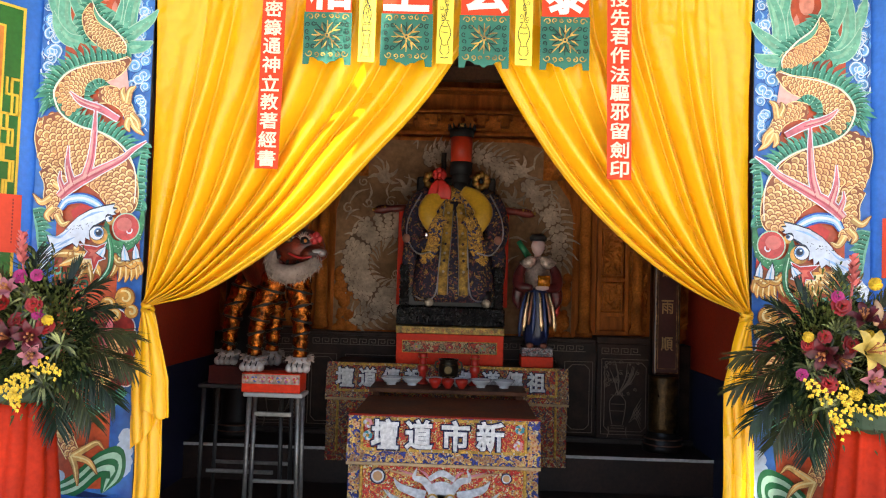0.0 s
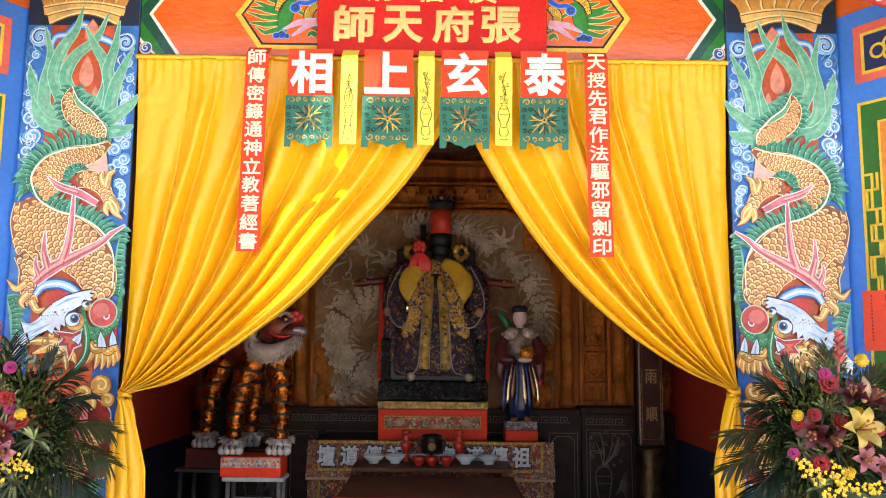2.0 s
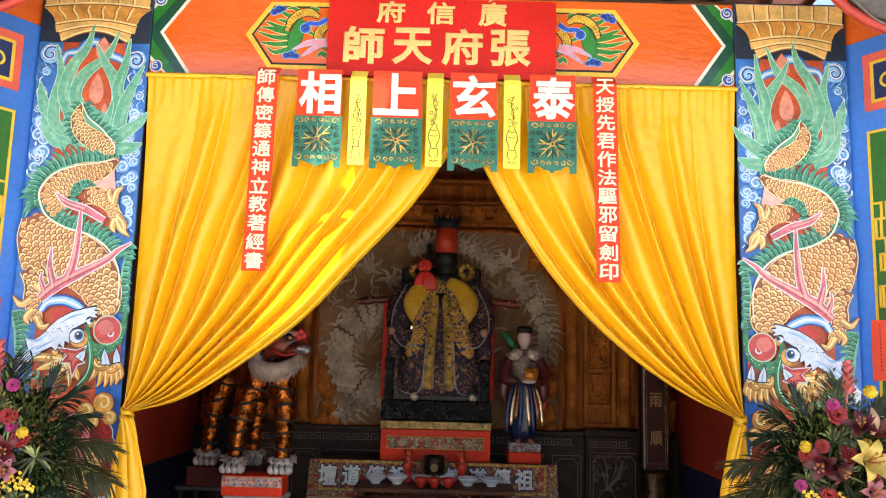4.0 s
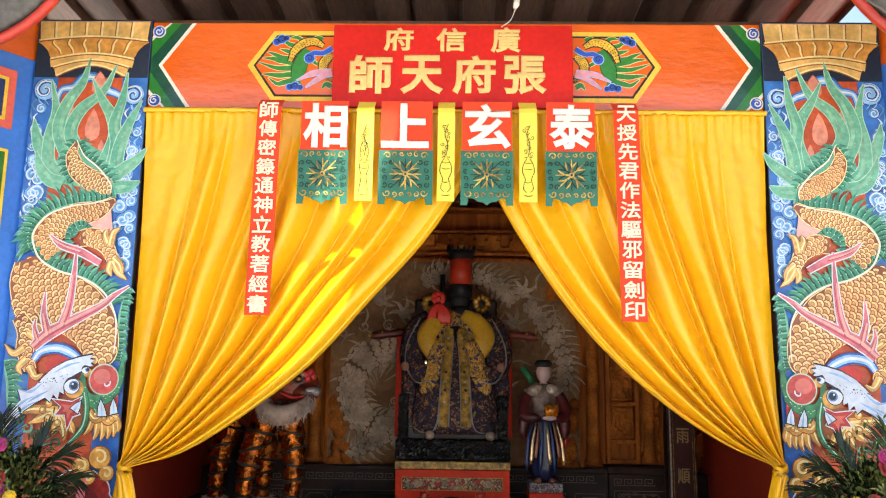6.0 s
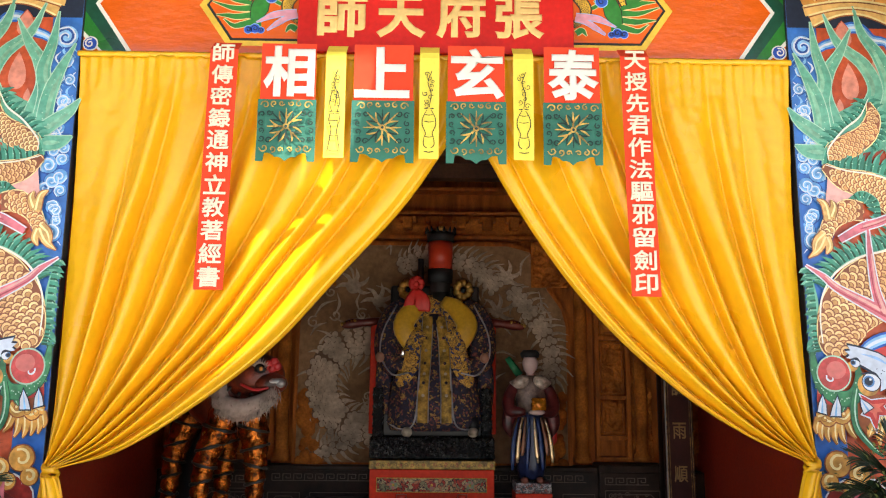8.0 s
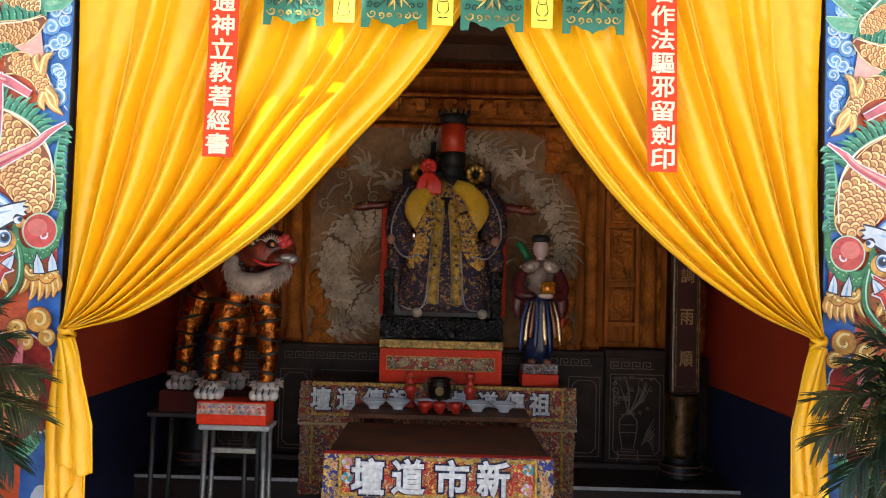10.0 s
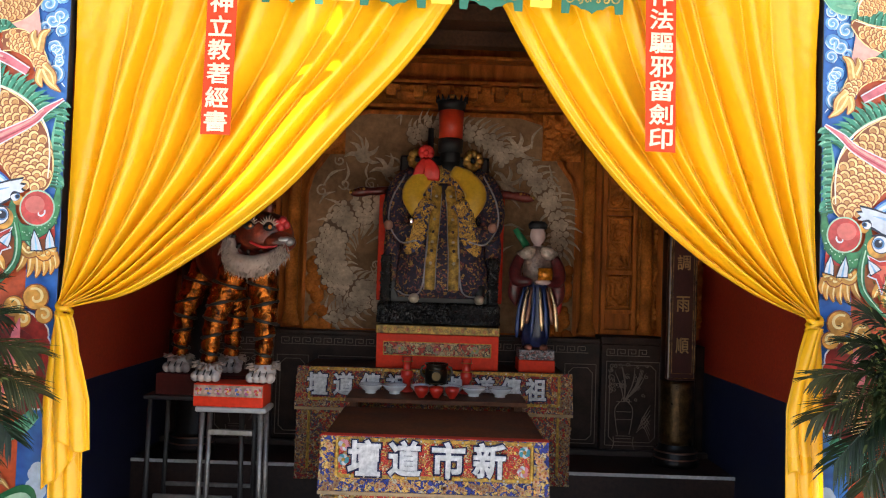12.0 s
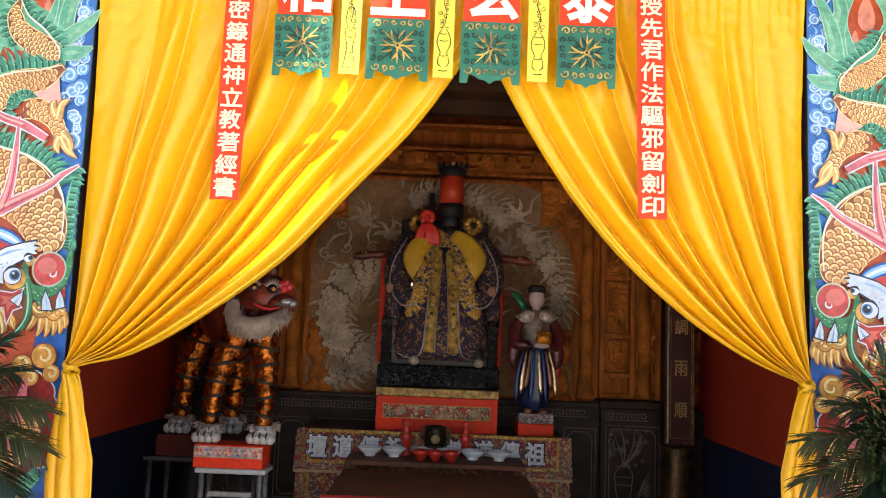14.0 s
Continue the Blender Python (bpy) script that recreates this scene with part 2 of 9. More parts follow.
def ribbon(bm, ctrl, widths, y, h=0.0015, mi=0, n=22, put=None):
    """A raised brush stroke along the control points with varying width."""
    put = put or (lambda u, v, w: (u, w, v))
    pts = spline([(c[0], c[1], 0) for c in ctrl], n)
    rows = []
    for i, p in enumerate(pts):
        d = pts[min(i + 1, n)] - pts[max(i - 1, 0)]
        nn = Vector((-d.y, d.x, 0)).normalized()
        t = i / n * (len(widths) - 1)
        j = min(int(t), len(widths) - 2)
        w = widths[j] + (widths[j + 1] - widths[j]) * (t - j)
        l, r = p + nn * w / 2, p - nn * w / 2
        rows.append([bm.verts.new(put(q.x, q.y, yy)) for q, yy in ((l, y), (l, y - h), (p, y - h * 1.25), (r, y - h), (r, y))])
    for r0, r1 in zip(rows, rows[1:]):
        for k in range(4):
            bm.faces.new((r0[k], r0[k + 1], r1[k + 1], r1[k])).material_index = mi
    return pts


def disc(bm, c, r, y, h=0.0015, mi=0, seg=12, put=None, sz=1.0):
    plate(bm, [(c[0] + r * math.cos(2 * math.pi * k / seg), c[1] + sz * r * math.sin(2 * math.pi * k / seg)) for k in range(seg)], y, h, mi, put)


def curl(bm, c, r, y, w, mi, turn=1.4, start=0.0, hand=1, h=0.0015, put=None, n=18):
    """A spiral cloud stroke."""
    pts = []
    for i in range(9):
        t = i / 8
        a = start + hand * t * turn * 2 * math.pi
        q = r * (1 - 0.82 * t)
        pts.append((c[0] + q * math.cos(a), c[1] + q * math.sin(a)))
    ribbon(bm, pts, [w * 0.7, w, w * 0.8, w * 0.5], y, h, mi, n, put)


def glyphs(text, w, h, bold=0.03, depth=0.02):
    """The mesh of a run of characters, fitted to a width and height, centred, in the x-z plane, facing -y."""
    cu = bpy.data.curves.new("glyphs", "FONT")
    cu.body, cu.size, cu.extrude = text, 1.0, depth
    cu.bevel_depth, cu.bevel_resolution = bold, 0
    cu.resolution_u = 3
    ob = bpy.data.objects.new("glyphs", cu)
    scene.collection.objects.link(ob)
    dg = bpy.context.evaluated_depsgraph_get()
    me = bpy.data.meshes.new_from_object(ob.evaluated_get(dg))
    bpy.data.objects.remove(ob)
    co = np.empty(len(me.vertices) * 3, np.float32)
    me.vertices.foreach_get("co", co)
    co = co.reshape(-1, 3)
    lo, hi = co.min(0), co.max(0)
    c = (lo + hi) / 2
    sx, sz = w / max(hi[0] - lo[0], 1e-3), h / max(hi[1] - lo[1], 1e-3)
    out = np.stack([(co[:, 0] - c[0]) * sx, -(co[:, 2] - lo[2]) / max(hi[2] - lo[2], 1e-3) * 0.0025, (co[:, 1] - c[1]) * sz], 1)
    me.vertices.foreach_set("co", out.ravel().astype(np.float32))
    me.materials.clear()
    me.update()
    return me


def letter(text, x, y, z, w, h, material, parent, bold=0.03, name="character"):
    me = glyphs(text, w, h, bold)
    me.materials.append(material)
    ob = new(name, me)
    ob.parent = parent
    ob.location = (x, y, z)
    return ob


# ---- large structure ----
def build_ground():
    bm = bmesh.new()
    # one sheet to the horizon, finer near the place
    xs = [-900, -200, -40, -12, -5, 0, 5, 12, 40, 200, 900]
    vs = [[bm.verts.new((x, y, 0.0)) for x in xs] for y in xs]
    for a, b in zip(vs, vs[1:]):
        for i in range(len(xs) - 1):
            bm.faces.new((a[i], a[i + 1], b[i + 1], b[i]))
    struct("ground", bm, CONCRETE, "pale grey concrete forecourt", "ground")
    bm = bmesh.new()
    box(bm, -2.55, 2.55, 0.06, 3.55, 0.0, 0.012)
    struct("floor", bm, TILE_DARK, "dark polished floor inside the shrine", "floor")


def build_room():
    for nm, x0, x1 in (("wall_west", -2.62, -2.15), ("wall_east", 2.15, 2.62)):
        bm = bmesh.new()
        box(bm, x0, x1, 0.12, 3.7, 0.0, 3.74)
        w = struct(nm, bm, WALL_RED, "dark red painted side wall with a navy lower band", "wall")
        bm = bmesh.new()
        s = 1 if x0 > 0 else -1
        box(bm, min(s * 2.142, s * 2.15), max(s * 2.142, s * 2.15), 0.13, 3.15, 0.013, 0.955, 0.002)
        part("dado", bm, WALL_NAVY, w, "navy painted lower wall")
    bm = bmesh.new()
    box(bm, -2.4, 2.4, 3.42, 3.62, 0.0, 3.74)
    struct("wall_north", bm, WOOD_PLAIN, "brown wooden back wall behind the altar", "wall")
    for nm, x0, x1 in (("wall_front_west", -2.62, -2.145), ("wall_front_east", 2.145, 2.62)):
        bm = bmesh.new()
        box(bm, x0, x1, 0.05, 0.118, 0.0, 3.70)
        struct(nm, bm, WALL_RED, "red wall beside the painted board", "wall")
    bm = bmesh.new()
    box(bm, -2.4, 2.4, 0.2, 3.42, 3.62, 3.74)
    for i in range(5):
        box(bm, -2.4, 2.4, 0.55 + i * 0.62, 0.67 + i * 0.62, 3.5, 3.62)
    struct("ceiling", bm, CEIL_DARK, "dark boarded ceiling with cross beams", "ceiling")


def build_roof():
    """Corrugated sheet roof over shrine and forecourt, falling gently to the back, with unseen slots added to throw sun
    patches.
    """
    bm = bmesh.new()
    pitch, rise = 0.30, 0.05
    prof = ((0.0, 0), (0.17, 0), (0.20, 1), (0.27, 1), (0.30, 0))

    def sheet(x0, x1, y0, y1):
        pts, x = [], x0
        while x < x1 - 1e-6:
            for q, h in prof[:-1]:
                if x + q <= x1:
                    pts.append((x + q, h * rise))
            x += pitch
        pts.append((x1, 0))
        z = lambda y: 4.22 - 0.055 * y
        lo = [bm.verts.new((px, y0, z(y0) + h)) for px, h in pts]
        hi = [bm.verts.new((px, y1, z(y1) + h)) for px, h in pts]
        lo2 = [bm.verts.new((px, y0, z(y0) + h + 0.004)) for px, h in pts]
        hi2 = [bm.verts.new((px, y1, z(y1) + h + 0.004)) for px, h in pts]
        for a, b in ((lo, hi), (lo2, hi2)):
            for i in range(len(pts) - 1):
                bm.faces.new((a[i], a[i + 1], b[i + 1], b[i]))
    gx, gy = SUN_PATCH_SLOT
    hx, hy = 0.15, 0.15
    sheet(-4.08, gx - hx, EAVE, 4.2)
    sheet(gx + hx, 2.42, EAVE, 4.2)
    sheet(gx - hx, gx + hx, EAVE, gy - hy)
    sheet(gx - hx, gx + hx, gy + hy, 4.2)
    # second slot over the outer bay, added to sun the right curtain tail
    ox, oy = SUN_PATCH_SLOT_OUTER
    sheet(2.42, ox - 0.1, EAVE, 0.62)
    sheet(ox + 0.1, 4.3, EAVE, 0.62)
    sheet(ox - 0.1, ox + 0.1, EAVE, oy - 0.12)
    sheet(ox - 0.1, ox + 0.1, oy + 0.12, 0.62)
    roof = struct("roof", bm, ROOF_SHEET, "brown corrugated metal canopy roof", "roof")
    bm = bmesh.new()
    for y in (EAVE + 0.15, 2.6):
        box(bm, -4.0, 4.2, y - 0.04, y + 0.04, 4.22 - 0.055 * y - 0.12, 4.22 - 0.055 * y - 0.004, 0.004)
    part("purlin", bm, STEEL, roof, "grey steel roof purlins")
    for i, (x, y) in enumerate(((-3.9, EAVE + 0.15), (4.1, EAVE + 0.15))):
        bm = bmesh.new()
        box(bm, x - 0.05, x + 0.05, y - 0.05, y + 0.05, 0.0, 4.22 - 0.055 * y - 0.1, 0.006)
        tagged(part("roof_post", bm, STEEL), "grey square steel canopy post", "post", "canopy posts", "structure")


EAVE = -2.3   # front edge of the canopy
# point on the left curtain that the added slot lights
spot = Vector((-0.60, -0.07, 2.40))
_k = (4.24 - spot.z) / SUN_DIR.z
SUN_PATCH_SLOT = (spot.x + SUN_DIR.x * _k, spot.y + SUN_DIR.y * _k)
_k = (4.27 - 0.62) / SUN_DIR.z
SUN_PATCH_SLOT_OUTER = (max(2.53, 1.47 + SUN_DIR.x * _k), -0.08 + SUN_DIR.y * _k)
build_ground()
build_room()
build_roof()


def build_beam():
    """Orange lacquered lintel over the curtains with painted hexagons, chevrons and cloud curls."""
    bm = bmesh.new()
    box(bm, -1.552, 1.552, 0.012, 0.2, 3.235, 3.708, 0.006)
    beam = struct("beam", bm, ORANGE, "glossy orange lintel beam with painted dragons", "beam")
    bm = bmesh.new()
    box(bm, -2.15, 2.15, 0.06, 0.2, 3.7085, 3.745, 0.004)
    struct("wall_lintel", bm, CEIL_DARK, "dark boarding above the lintel", "wall")
    g1 = mat("deep_green_paint", (0.012, 0.085, 0.045), 0.3, coat=0.5)
    g2 = mat("leaf_green_paint", (0.03, 0.23, 0.03), 0.3, coat=0.5)
    blue2 = mat("cobalt_paint", (0.02, 0.10, 0.55), 0.35, coat=0.4)
    pale = mat("pale_blue_paint", (0.35, 0.55, 0.85), 0.4)
    pink = mat("rose_paint", (0.80, 0.35, 0.42), 0.4)
    Y = 0.0118
    for s in (-1, 1):
        put = lambda u, v, w, s=s: (s * u, w, v)
        bm = bmesh.new()
        zc = 3.474
        hx = [(1.05, zc), (0.92, 3.66), (0.60, 3.662), (0.60, 3.285), (0.92, 3.285)]
        plate(bm, hx, Y, 0.002, 0, put)
        hx2 = [(1.018, zc), (0.905, 3.637), (0.60, 3.638), (0.60, 3.309), (0.905, 3.309)]
        plate(bm, hx2, Y - 0.002, 0.002, 1, put)
        hx3 = [(1.005, zc), (0.898, 3.627), (0.60, 3.628), (0.60, 3.319), (0.898, 3.319)]
        plate(bm, hx3, Y - 0.004, 0.002, 2, put)
        part("hexagon_frame", bm, [YELLOW_LINE, INK, ORANGE], beam, "yellow and black hexagon border")
        bm = bmesh.new()

        def inked(line, ws, n, fill, rim, wide=0.007, steps=18):
            ribbon(bm, line, [w + wide for w in ws], Y - 0.006 - 0.0008 * n, 0.0004, rim, steps, put)
            ribbon(bm, line, ws, Y - 0.0064 - 0.0008 * n, 0.0004, fill, steps, put)
        # green mane strands, scaled golden neck, blue clouds, pink whiskers
        for i, (line, w) in enumerate(((((0.811, 3.457), (0.820, 3.459), (0.900, 3.460), (0.993, 3.490)), 0.030), (((0.817, 3.486), (0.885, 3.500), (0.921, 3.510), (0.974, 3.513)), 0.026), (((0.814, 3.514), (0.867, 3.514), (0.913, 3.533), (0.951, 3.548)), 0.024), (((0.793, 3.541), (0.842, 3.549), (0.888, 3.562)), 0.024), (((0.781, 3.579), (0.831, 3.584), (0.863, 3.603), (0.889, 3.593)), 0.022),
                                       (((0.765, 3.603), (0.801, 3.624), (0.837, 3.620)), 0.020), (((0.805, 3.429), (0.880, 3.419), (0.925, 3.424), (0.973, 3.427)), 0.026), (((0.795, 3.402), (0.860, 3.381), (0.896, 3.377), (0.940, 3.409)), 0.026), (((0.772, 3.384), (0.807, 3.381), (0.851, 3.373)), 0.020), (((0.666, 3.614), (0.694, 3.625), (0.720, 3.619)), 0.018), (((0.616, 3.361), (0.643, 3.375), (0.664, 3.349)), 0.026), (((0.688, 3.479), (0.715, 3.498), (0.698, 3.517)), 0.016))):
            inked(line, [w, w, w * 0.7, 0.002], 0.2 + 0.1 * i, 0, 5)
        inked(((0.800, 3.402), (0.783, 3.459), (0.765, 3.517), (0.745, 3.560)), [0.045, 0.075, 0.060, 0.030], 1.8, 0, 6)
        for line, ws in ((((0.831, 3.495), (0.809, 3.553), (0.764, 3.592), (0.711, 3.602), (0.663, 3.577)), [0.018, 0.036, 0.042, 0.040, 0.020]), (((0.659, 3.441), (0.658, 3.487), (0.622, 3.535)), [0.040, 0.044, 0.040]), (((0.626, 3.394), (0.615, 3.413), (0.610, 3.423)), [0.030, 0.034, 0.030])):
            inked(line, ws, 3.0, 1, 6, 0.012)
            pts = spline([(p[0], p[1], 0) for p in line], 14)
            for k, p in enumerate(pts):
                d = (pts[min(k + 1, 14)] - pts[max(k - 1, 0)]).normalized()
                for c in (-1, 0, 1):
                    o = p + Vector((-d.y, d.x, 0)) * (c + (0.5 if k % 2 else 0)) * 0.012
                    disc(bm, (o.x, o.y), 0.0032, Y - 0.0092, 0.0003, 6, 6, put)
        for c, r in (((0.903, 3.600), 0.022), ((0.877, 3.614), 0.026), ((0.853, 3.620), 0.016), ((0.828, 3.357), 0.020), ((0.799, 3.363), 0.024), ((0.772, 3.355), 0.016), ((0.732, 3.512), 0.030)):
            disc(bm, c, r, Y - 0.0094, 0.0004, 3, 16, put)
            disc(bm, c, r * 0.86, Y - 0.0099, 0.0004, 2, 16, put)
            curl(bm, c, r * 0.6, Y - 0.0104, 0.005, 6, 1.2, 0.4, 1, 0.0004, put)
        inked(((0.739, 3.525), (0.708, 3.540), (0.663, 3.539), (0.618, 3.566)), [0.016, 0.022, 0.022, 0.026], 4.6, 2, 3)
        inked(((0.794, 3.391), (0.721, 3.426), (0.668, 3.437), (0.617, 3.443)), [0.003, 0.026, 0.026, 0.020], 5.4, 4, 3)
        inked(((0.746, 3.354), (0.701, 3.388), (0.658, 3.415), (0.612, 3.426)), [0.003, 0.020, 0.022, 0.018], 5.4, 4, 3)
        part("painted_dragon", bm, [g2, mat("gold_scale_paint", (0.85, 0.50, 0.04), 0.4, var=0.2, scale=30), blue2, pale, pink, mat("cream_outline_paint", (0.80, 0.62, 0.25), 0.4), INK], beam, "green and gold dragon curls")
        bm = bmesh.new()
        plate(bm, [(1.325, 3.702), (1.347, 3.702), (1.507, zc), (1.347, 3.240), (1.325, 3.240), (1.488, zc)], Y, 0.002, 0, put)
        plate(bm, [(1.347, 3.702), (1.40, 3.702), (1.549, zc + 0.035), (1.549, zc - 0.035), (1.40, 3.240), (1.347, 3.240), (1.507, zc)], Y, 0.0025, 1, put)
        plate(bm, [(1.40, 3.702), (1.45, 3.702), (1.549, zc + 0.13), (1.549, zc + 0.035)], Y, 0.002, 2, put)
        plate(bm, [(1.40, 3.240), (1.45, 3.240), (1.549, zc - 0.13), (1.549, zc - 0.035)][::-1], Y, 0.002, 2, put)
        plate(bm, [(1.45, 3.702), (1.462, 3.702), (1.549, zc + 0.155), (1.549, zc + 0.13)], Y, 0.0025, 0, put)
        plate(bm, [(1.45, 3.240), (1.462, 3.240), (1.549, zc - 0.155), (1.549, zc - 0.13)][::-1], Y, 0.0025, 0, put)
        part("chevron", bm, [WHITE_PAINT, g1, g2], beam, "dark and light green chevron with white edges")
        bm = bmesh.new()
        for zz, hand in ((3.655, 1), (3.285, -1)):
            disc(bm, (1.515, zz), 0.034, Y - 0.001, 0.002, 1, 16, put)
            disc(bm, (1.515, zz), 0.028, Y - 0.003, 0.002, 0, 16, put)
            curl(bm, (1.517, zz), 0.022, Y - 0.005, 0.007, 1, 1.3, 2.0, hand, 0.0015, put)
        part("cloud_curl", bm, [blue2, WHITE_PAINT], beam, "cobalt cloud curl with white edge")
    # thin dark strip, coloured as the shadow line below the beam
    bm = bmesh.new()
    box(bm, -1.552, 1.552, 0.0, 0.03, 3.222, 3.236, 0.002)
    part("lower_shadow_strip", bm, mat("maroon_shadow", (0.16, 0.02, 0.012), 0.4), beam)


build_beam()


# ---- painted boards ----
def build_board(side):
    """A tall board painted with a dragon coiled round a column, clouds at both sides, waves at the foot.
    u runs from the inner edge outwards, v is the height."""
    put = lambda u, v, w: (side * (1.552 + u), w, v)
    W = 0.588
    th = thing("painted_board", "tall blue board painted with a coiled golden-green dragon", "board", "dragon boards flanking the curtains")
    bm = bmesh.new()
    x0, x1 = sorted((side * 1.552, side * 2.14))
    box(bm, x0, x1, 0.0, 0.045, 0.0, 3.71, 0.003)
    cloudblue = mat("cloud_ground_blue", (0.05, 0.20, 0.56), 0.4, var=0.3, scale=5, fine=18, bump=0.03, coat=0.15, col2=(0.02, 0.09, 0.36))
    part("panel", bm, cloudblue, th)
    bm = bmesh.new()
    xe0, xe1 = sorted((side * 1.5485, side * 1.5518))
    box(bm, xe0, xe1, -0.001, 0.046, 0.0, 3.71)
    part("edge_strip", bm, BOARD_EDGE, th, "dark board edge")

    pal_b = mat("sky_blue_stroke", (0.30, 0.60, 0.92), 0.4, var=0.2, scale=9)
    white = mat("white_stroke", (0.70, 0.74, 0.78), 0.45, var=0.08)
    pillar = mat("vermilion_column", (0.66, 0.11, 0.035), 0.4, var=0.22, scale=4)
    gold = mat("ochre_capital", (0.93, 0.56, 0.17), 0.4, var=0.18, scale=7)
    goldl = mat("cream_gold_stroke", (0.95, 0.78, 0.36), 0.4, var=0.12)
    brown = mat("umber_stroke", (0.22, 0.055, 0.012), 0.45, var=0.25)
    dark = mat("slate_stroke", (0.02, 0.03, 0.055), 0.45)
    green = mat("jade_paint", (0.19, 0.47, 0.31), 0.4, var=0.25, scale=8, col2=(0.10, 0.36, 0.24))
    greend = mat("pine_paint", (0.02, 0.14, 0.07), 0.4, var=0.25)
    greenl = mat("pale_jade_stroke", (0.46, 0.72, 0.52), 0.4, var=0.15)
    pink = mat("pink_paint", (0.74, 0.20, 0.24), 0.4, var=0.2, scale=9)
    pinkl = mat("pale_pink_paint", (0.86, 0.46, 0.40), 0.4, var=0.15)
    scale_c = mat("scale_cream", (0.90, 0.68, 0.32), 0.4, var=0.18, scale=5, col2=(0.80, 0.44, 0.17))
    scale_d = mat("scale_rim", (0.33, 0.105, 0.045), 0.45, var=0.2)
    scale_m = mat("scale_mid", (0.74, 0.38, 0.13), 0.4, var=0.2)
    lilac = mat("pale_blue_white", (0.50, 0.63, 0.80), 0.4, var=0.14, scale=8)
    red = mat("crimson_paint", (0.60, 0.045, 0.035), 0.4, var=0.2)
    Y = -0.0002
    rnd = random.Random(7)

    # column behind the dragon
    bm = bmesh.new()
    plate(bm, [(0.13, 0.55), (0.46, 0.55), (0.46, 3.42), (0.13, 3.42)], Y, 0.0006, 0, put)
    part("column_ground", bm, pillar, th, "vermilion column stripe")
    lay = lambda n: Y - 0.0008 - 0.0005 * n
    T = 0.0003

    def edged(bm, line, ws, n, fill, rim, light=None, wide=0.010, steps=22):
        """A brush stroke with a darker or lighter rim and an off-centre highlight."""
        ribbon(bm, line, [w + wide for w in ws], lay(n), T, rim, steps, put)
        ribbon(bm, line, ws, lay(n + 0.4), T, fill, steps, put)
        if light is not None:
            ribbon(bm, [(p + 0.004, q + 0.003) for p, q in line], [w * 0.26 for w in ws], lay(n + 0.8), T, light, steps, put)

    # cloud whorls down both margins
    cloud_mats = [mat("deep_blue_cloud", (0.02, 0.09, 0.38), 0.4, var=0.25, scale=9), mat("mid_blue_cloud", (0.16, 0.42, 0.80), 0.4, var=0.25, scale=9), pal_b, white]
    for inner in (True, False):
        v = 3.315
        while v > (2.42 if inner else 2.60):
            r = 0.066 if v > 3.28 else rnd.uniform(0.026, 0.046)
            for q in range(2 if v < 3.2 else 1):
                u = (0.066 if v > 3.28 else rnd.uniform(0.028, 0.10)) if inner else W - (0.066 if v > 3.28 else rnd.uniform(0.028, 0.08))
                vv = v + rnd.uniform(-0.02, 0.02) - 0.5 * r * q
                rr = min(r * rnd.uniform(0.8, 1.1), u - 0.003, W - u - 0.003)
                k = 0.1 * rnd.random() + 0.4 * q
                bm = bmesh.new()
                disc(bm, (u, vv), rr, lay(0.2 + k), T, 0, 22, put)
                disc(bm, (u - 0.05 * rr, vv + 0.06 * rr), rr * 0.90, lay(0.4 + k), T, 2 if v > 3.28 else 1, 22, put)
                st, hand = rnd.uniform(0, 6), 1 if inner else -1
                curl(bm, (u, vv), rr * 0.86, lay(0.7 + k), rr * 0.34, 0 if v > 3.28 else 2, 1.35, st, hand, T, put)
                curl(bm, (u, vv), rr * 0.94, lay(1.0 + k), rr * 0.15, 3, 1.45, st + 0.3, hand, T, put)
                part("cloud_spiral", bm, cloud_mats, th, "blue and white cloud spiral")
            v -= r * 1.55 if v < 3.2 else 0.10
    bm = bmesh.new()
    for i in range(46):
        u = rnd.uniform(0.006, 0.115) if i % 2 else rnd.uniform(W - 0.105, W - 0.006)
        v = rnd.uniform(2.40, 3.36) if i % 2 else rnd.uniform(2.62, 3.36)
        ribbon(bm, [(u, v), (min(u + 0.02, W - 0.004), v - 0.03), (max(u - 0.008, 0.004), v - 0.07)], [0.002, 0.010, 0.002], lay(0.15), T, 1 + i % 3, 8, put)
    tagged(part("cloud_wisp", bm, cloud_mats, th, "thin white and blue wisps"), kind="stuff")

    # lotus capital
    bm = bmesh.new()
    arc = lambda y0, sag, u0, u1, n=14: [(u0 + (u1 - u0) * i / n, y0 - sag * math.sin(math.pi * i / n)) for i in range(n + 1)]
    plate(bm, [(0.002, 3.40), (W - 0.002, 3.40), (W - 0.002, 3.705), (0.002, 3.705)], lay(0), T, 3, put)
    cap_mats = [gold, mat("burnt_ochre", (0.80, 0.36, 0.07), 0.4, var=0.22, scale=8), goldl, dark, mat("chestnut_stroke", (0.42, 0.13, 0.03), 0.45, var=0.25)]
    part("capital_ground", bm, cap_mats, th, "dark ground behind the capital")
    bm = bmesh.new()
    plate(bm, [(0.008, 3.704), (0.018, 3.60)] + arc(3.60, -0.022, 0.018, W - 0.018)[1:-1] + [(W - 0.018, 3.60), (W - 0.008, 3.704)], lay(4), T, 0, put)
    part("capital_slab", bm, cap_mats, th, "golden top slab of the capital")
    bm = bmesh.new()
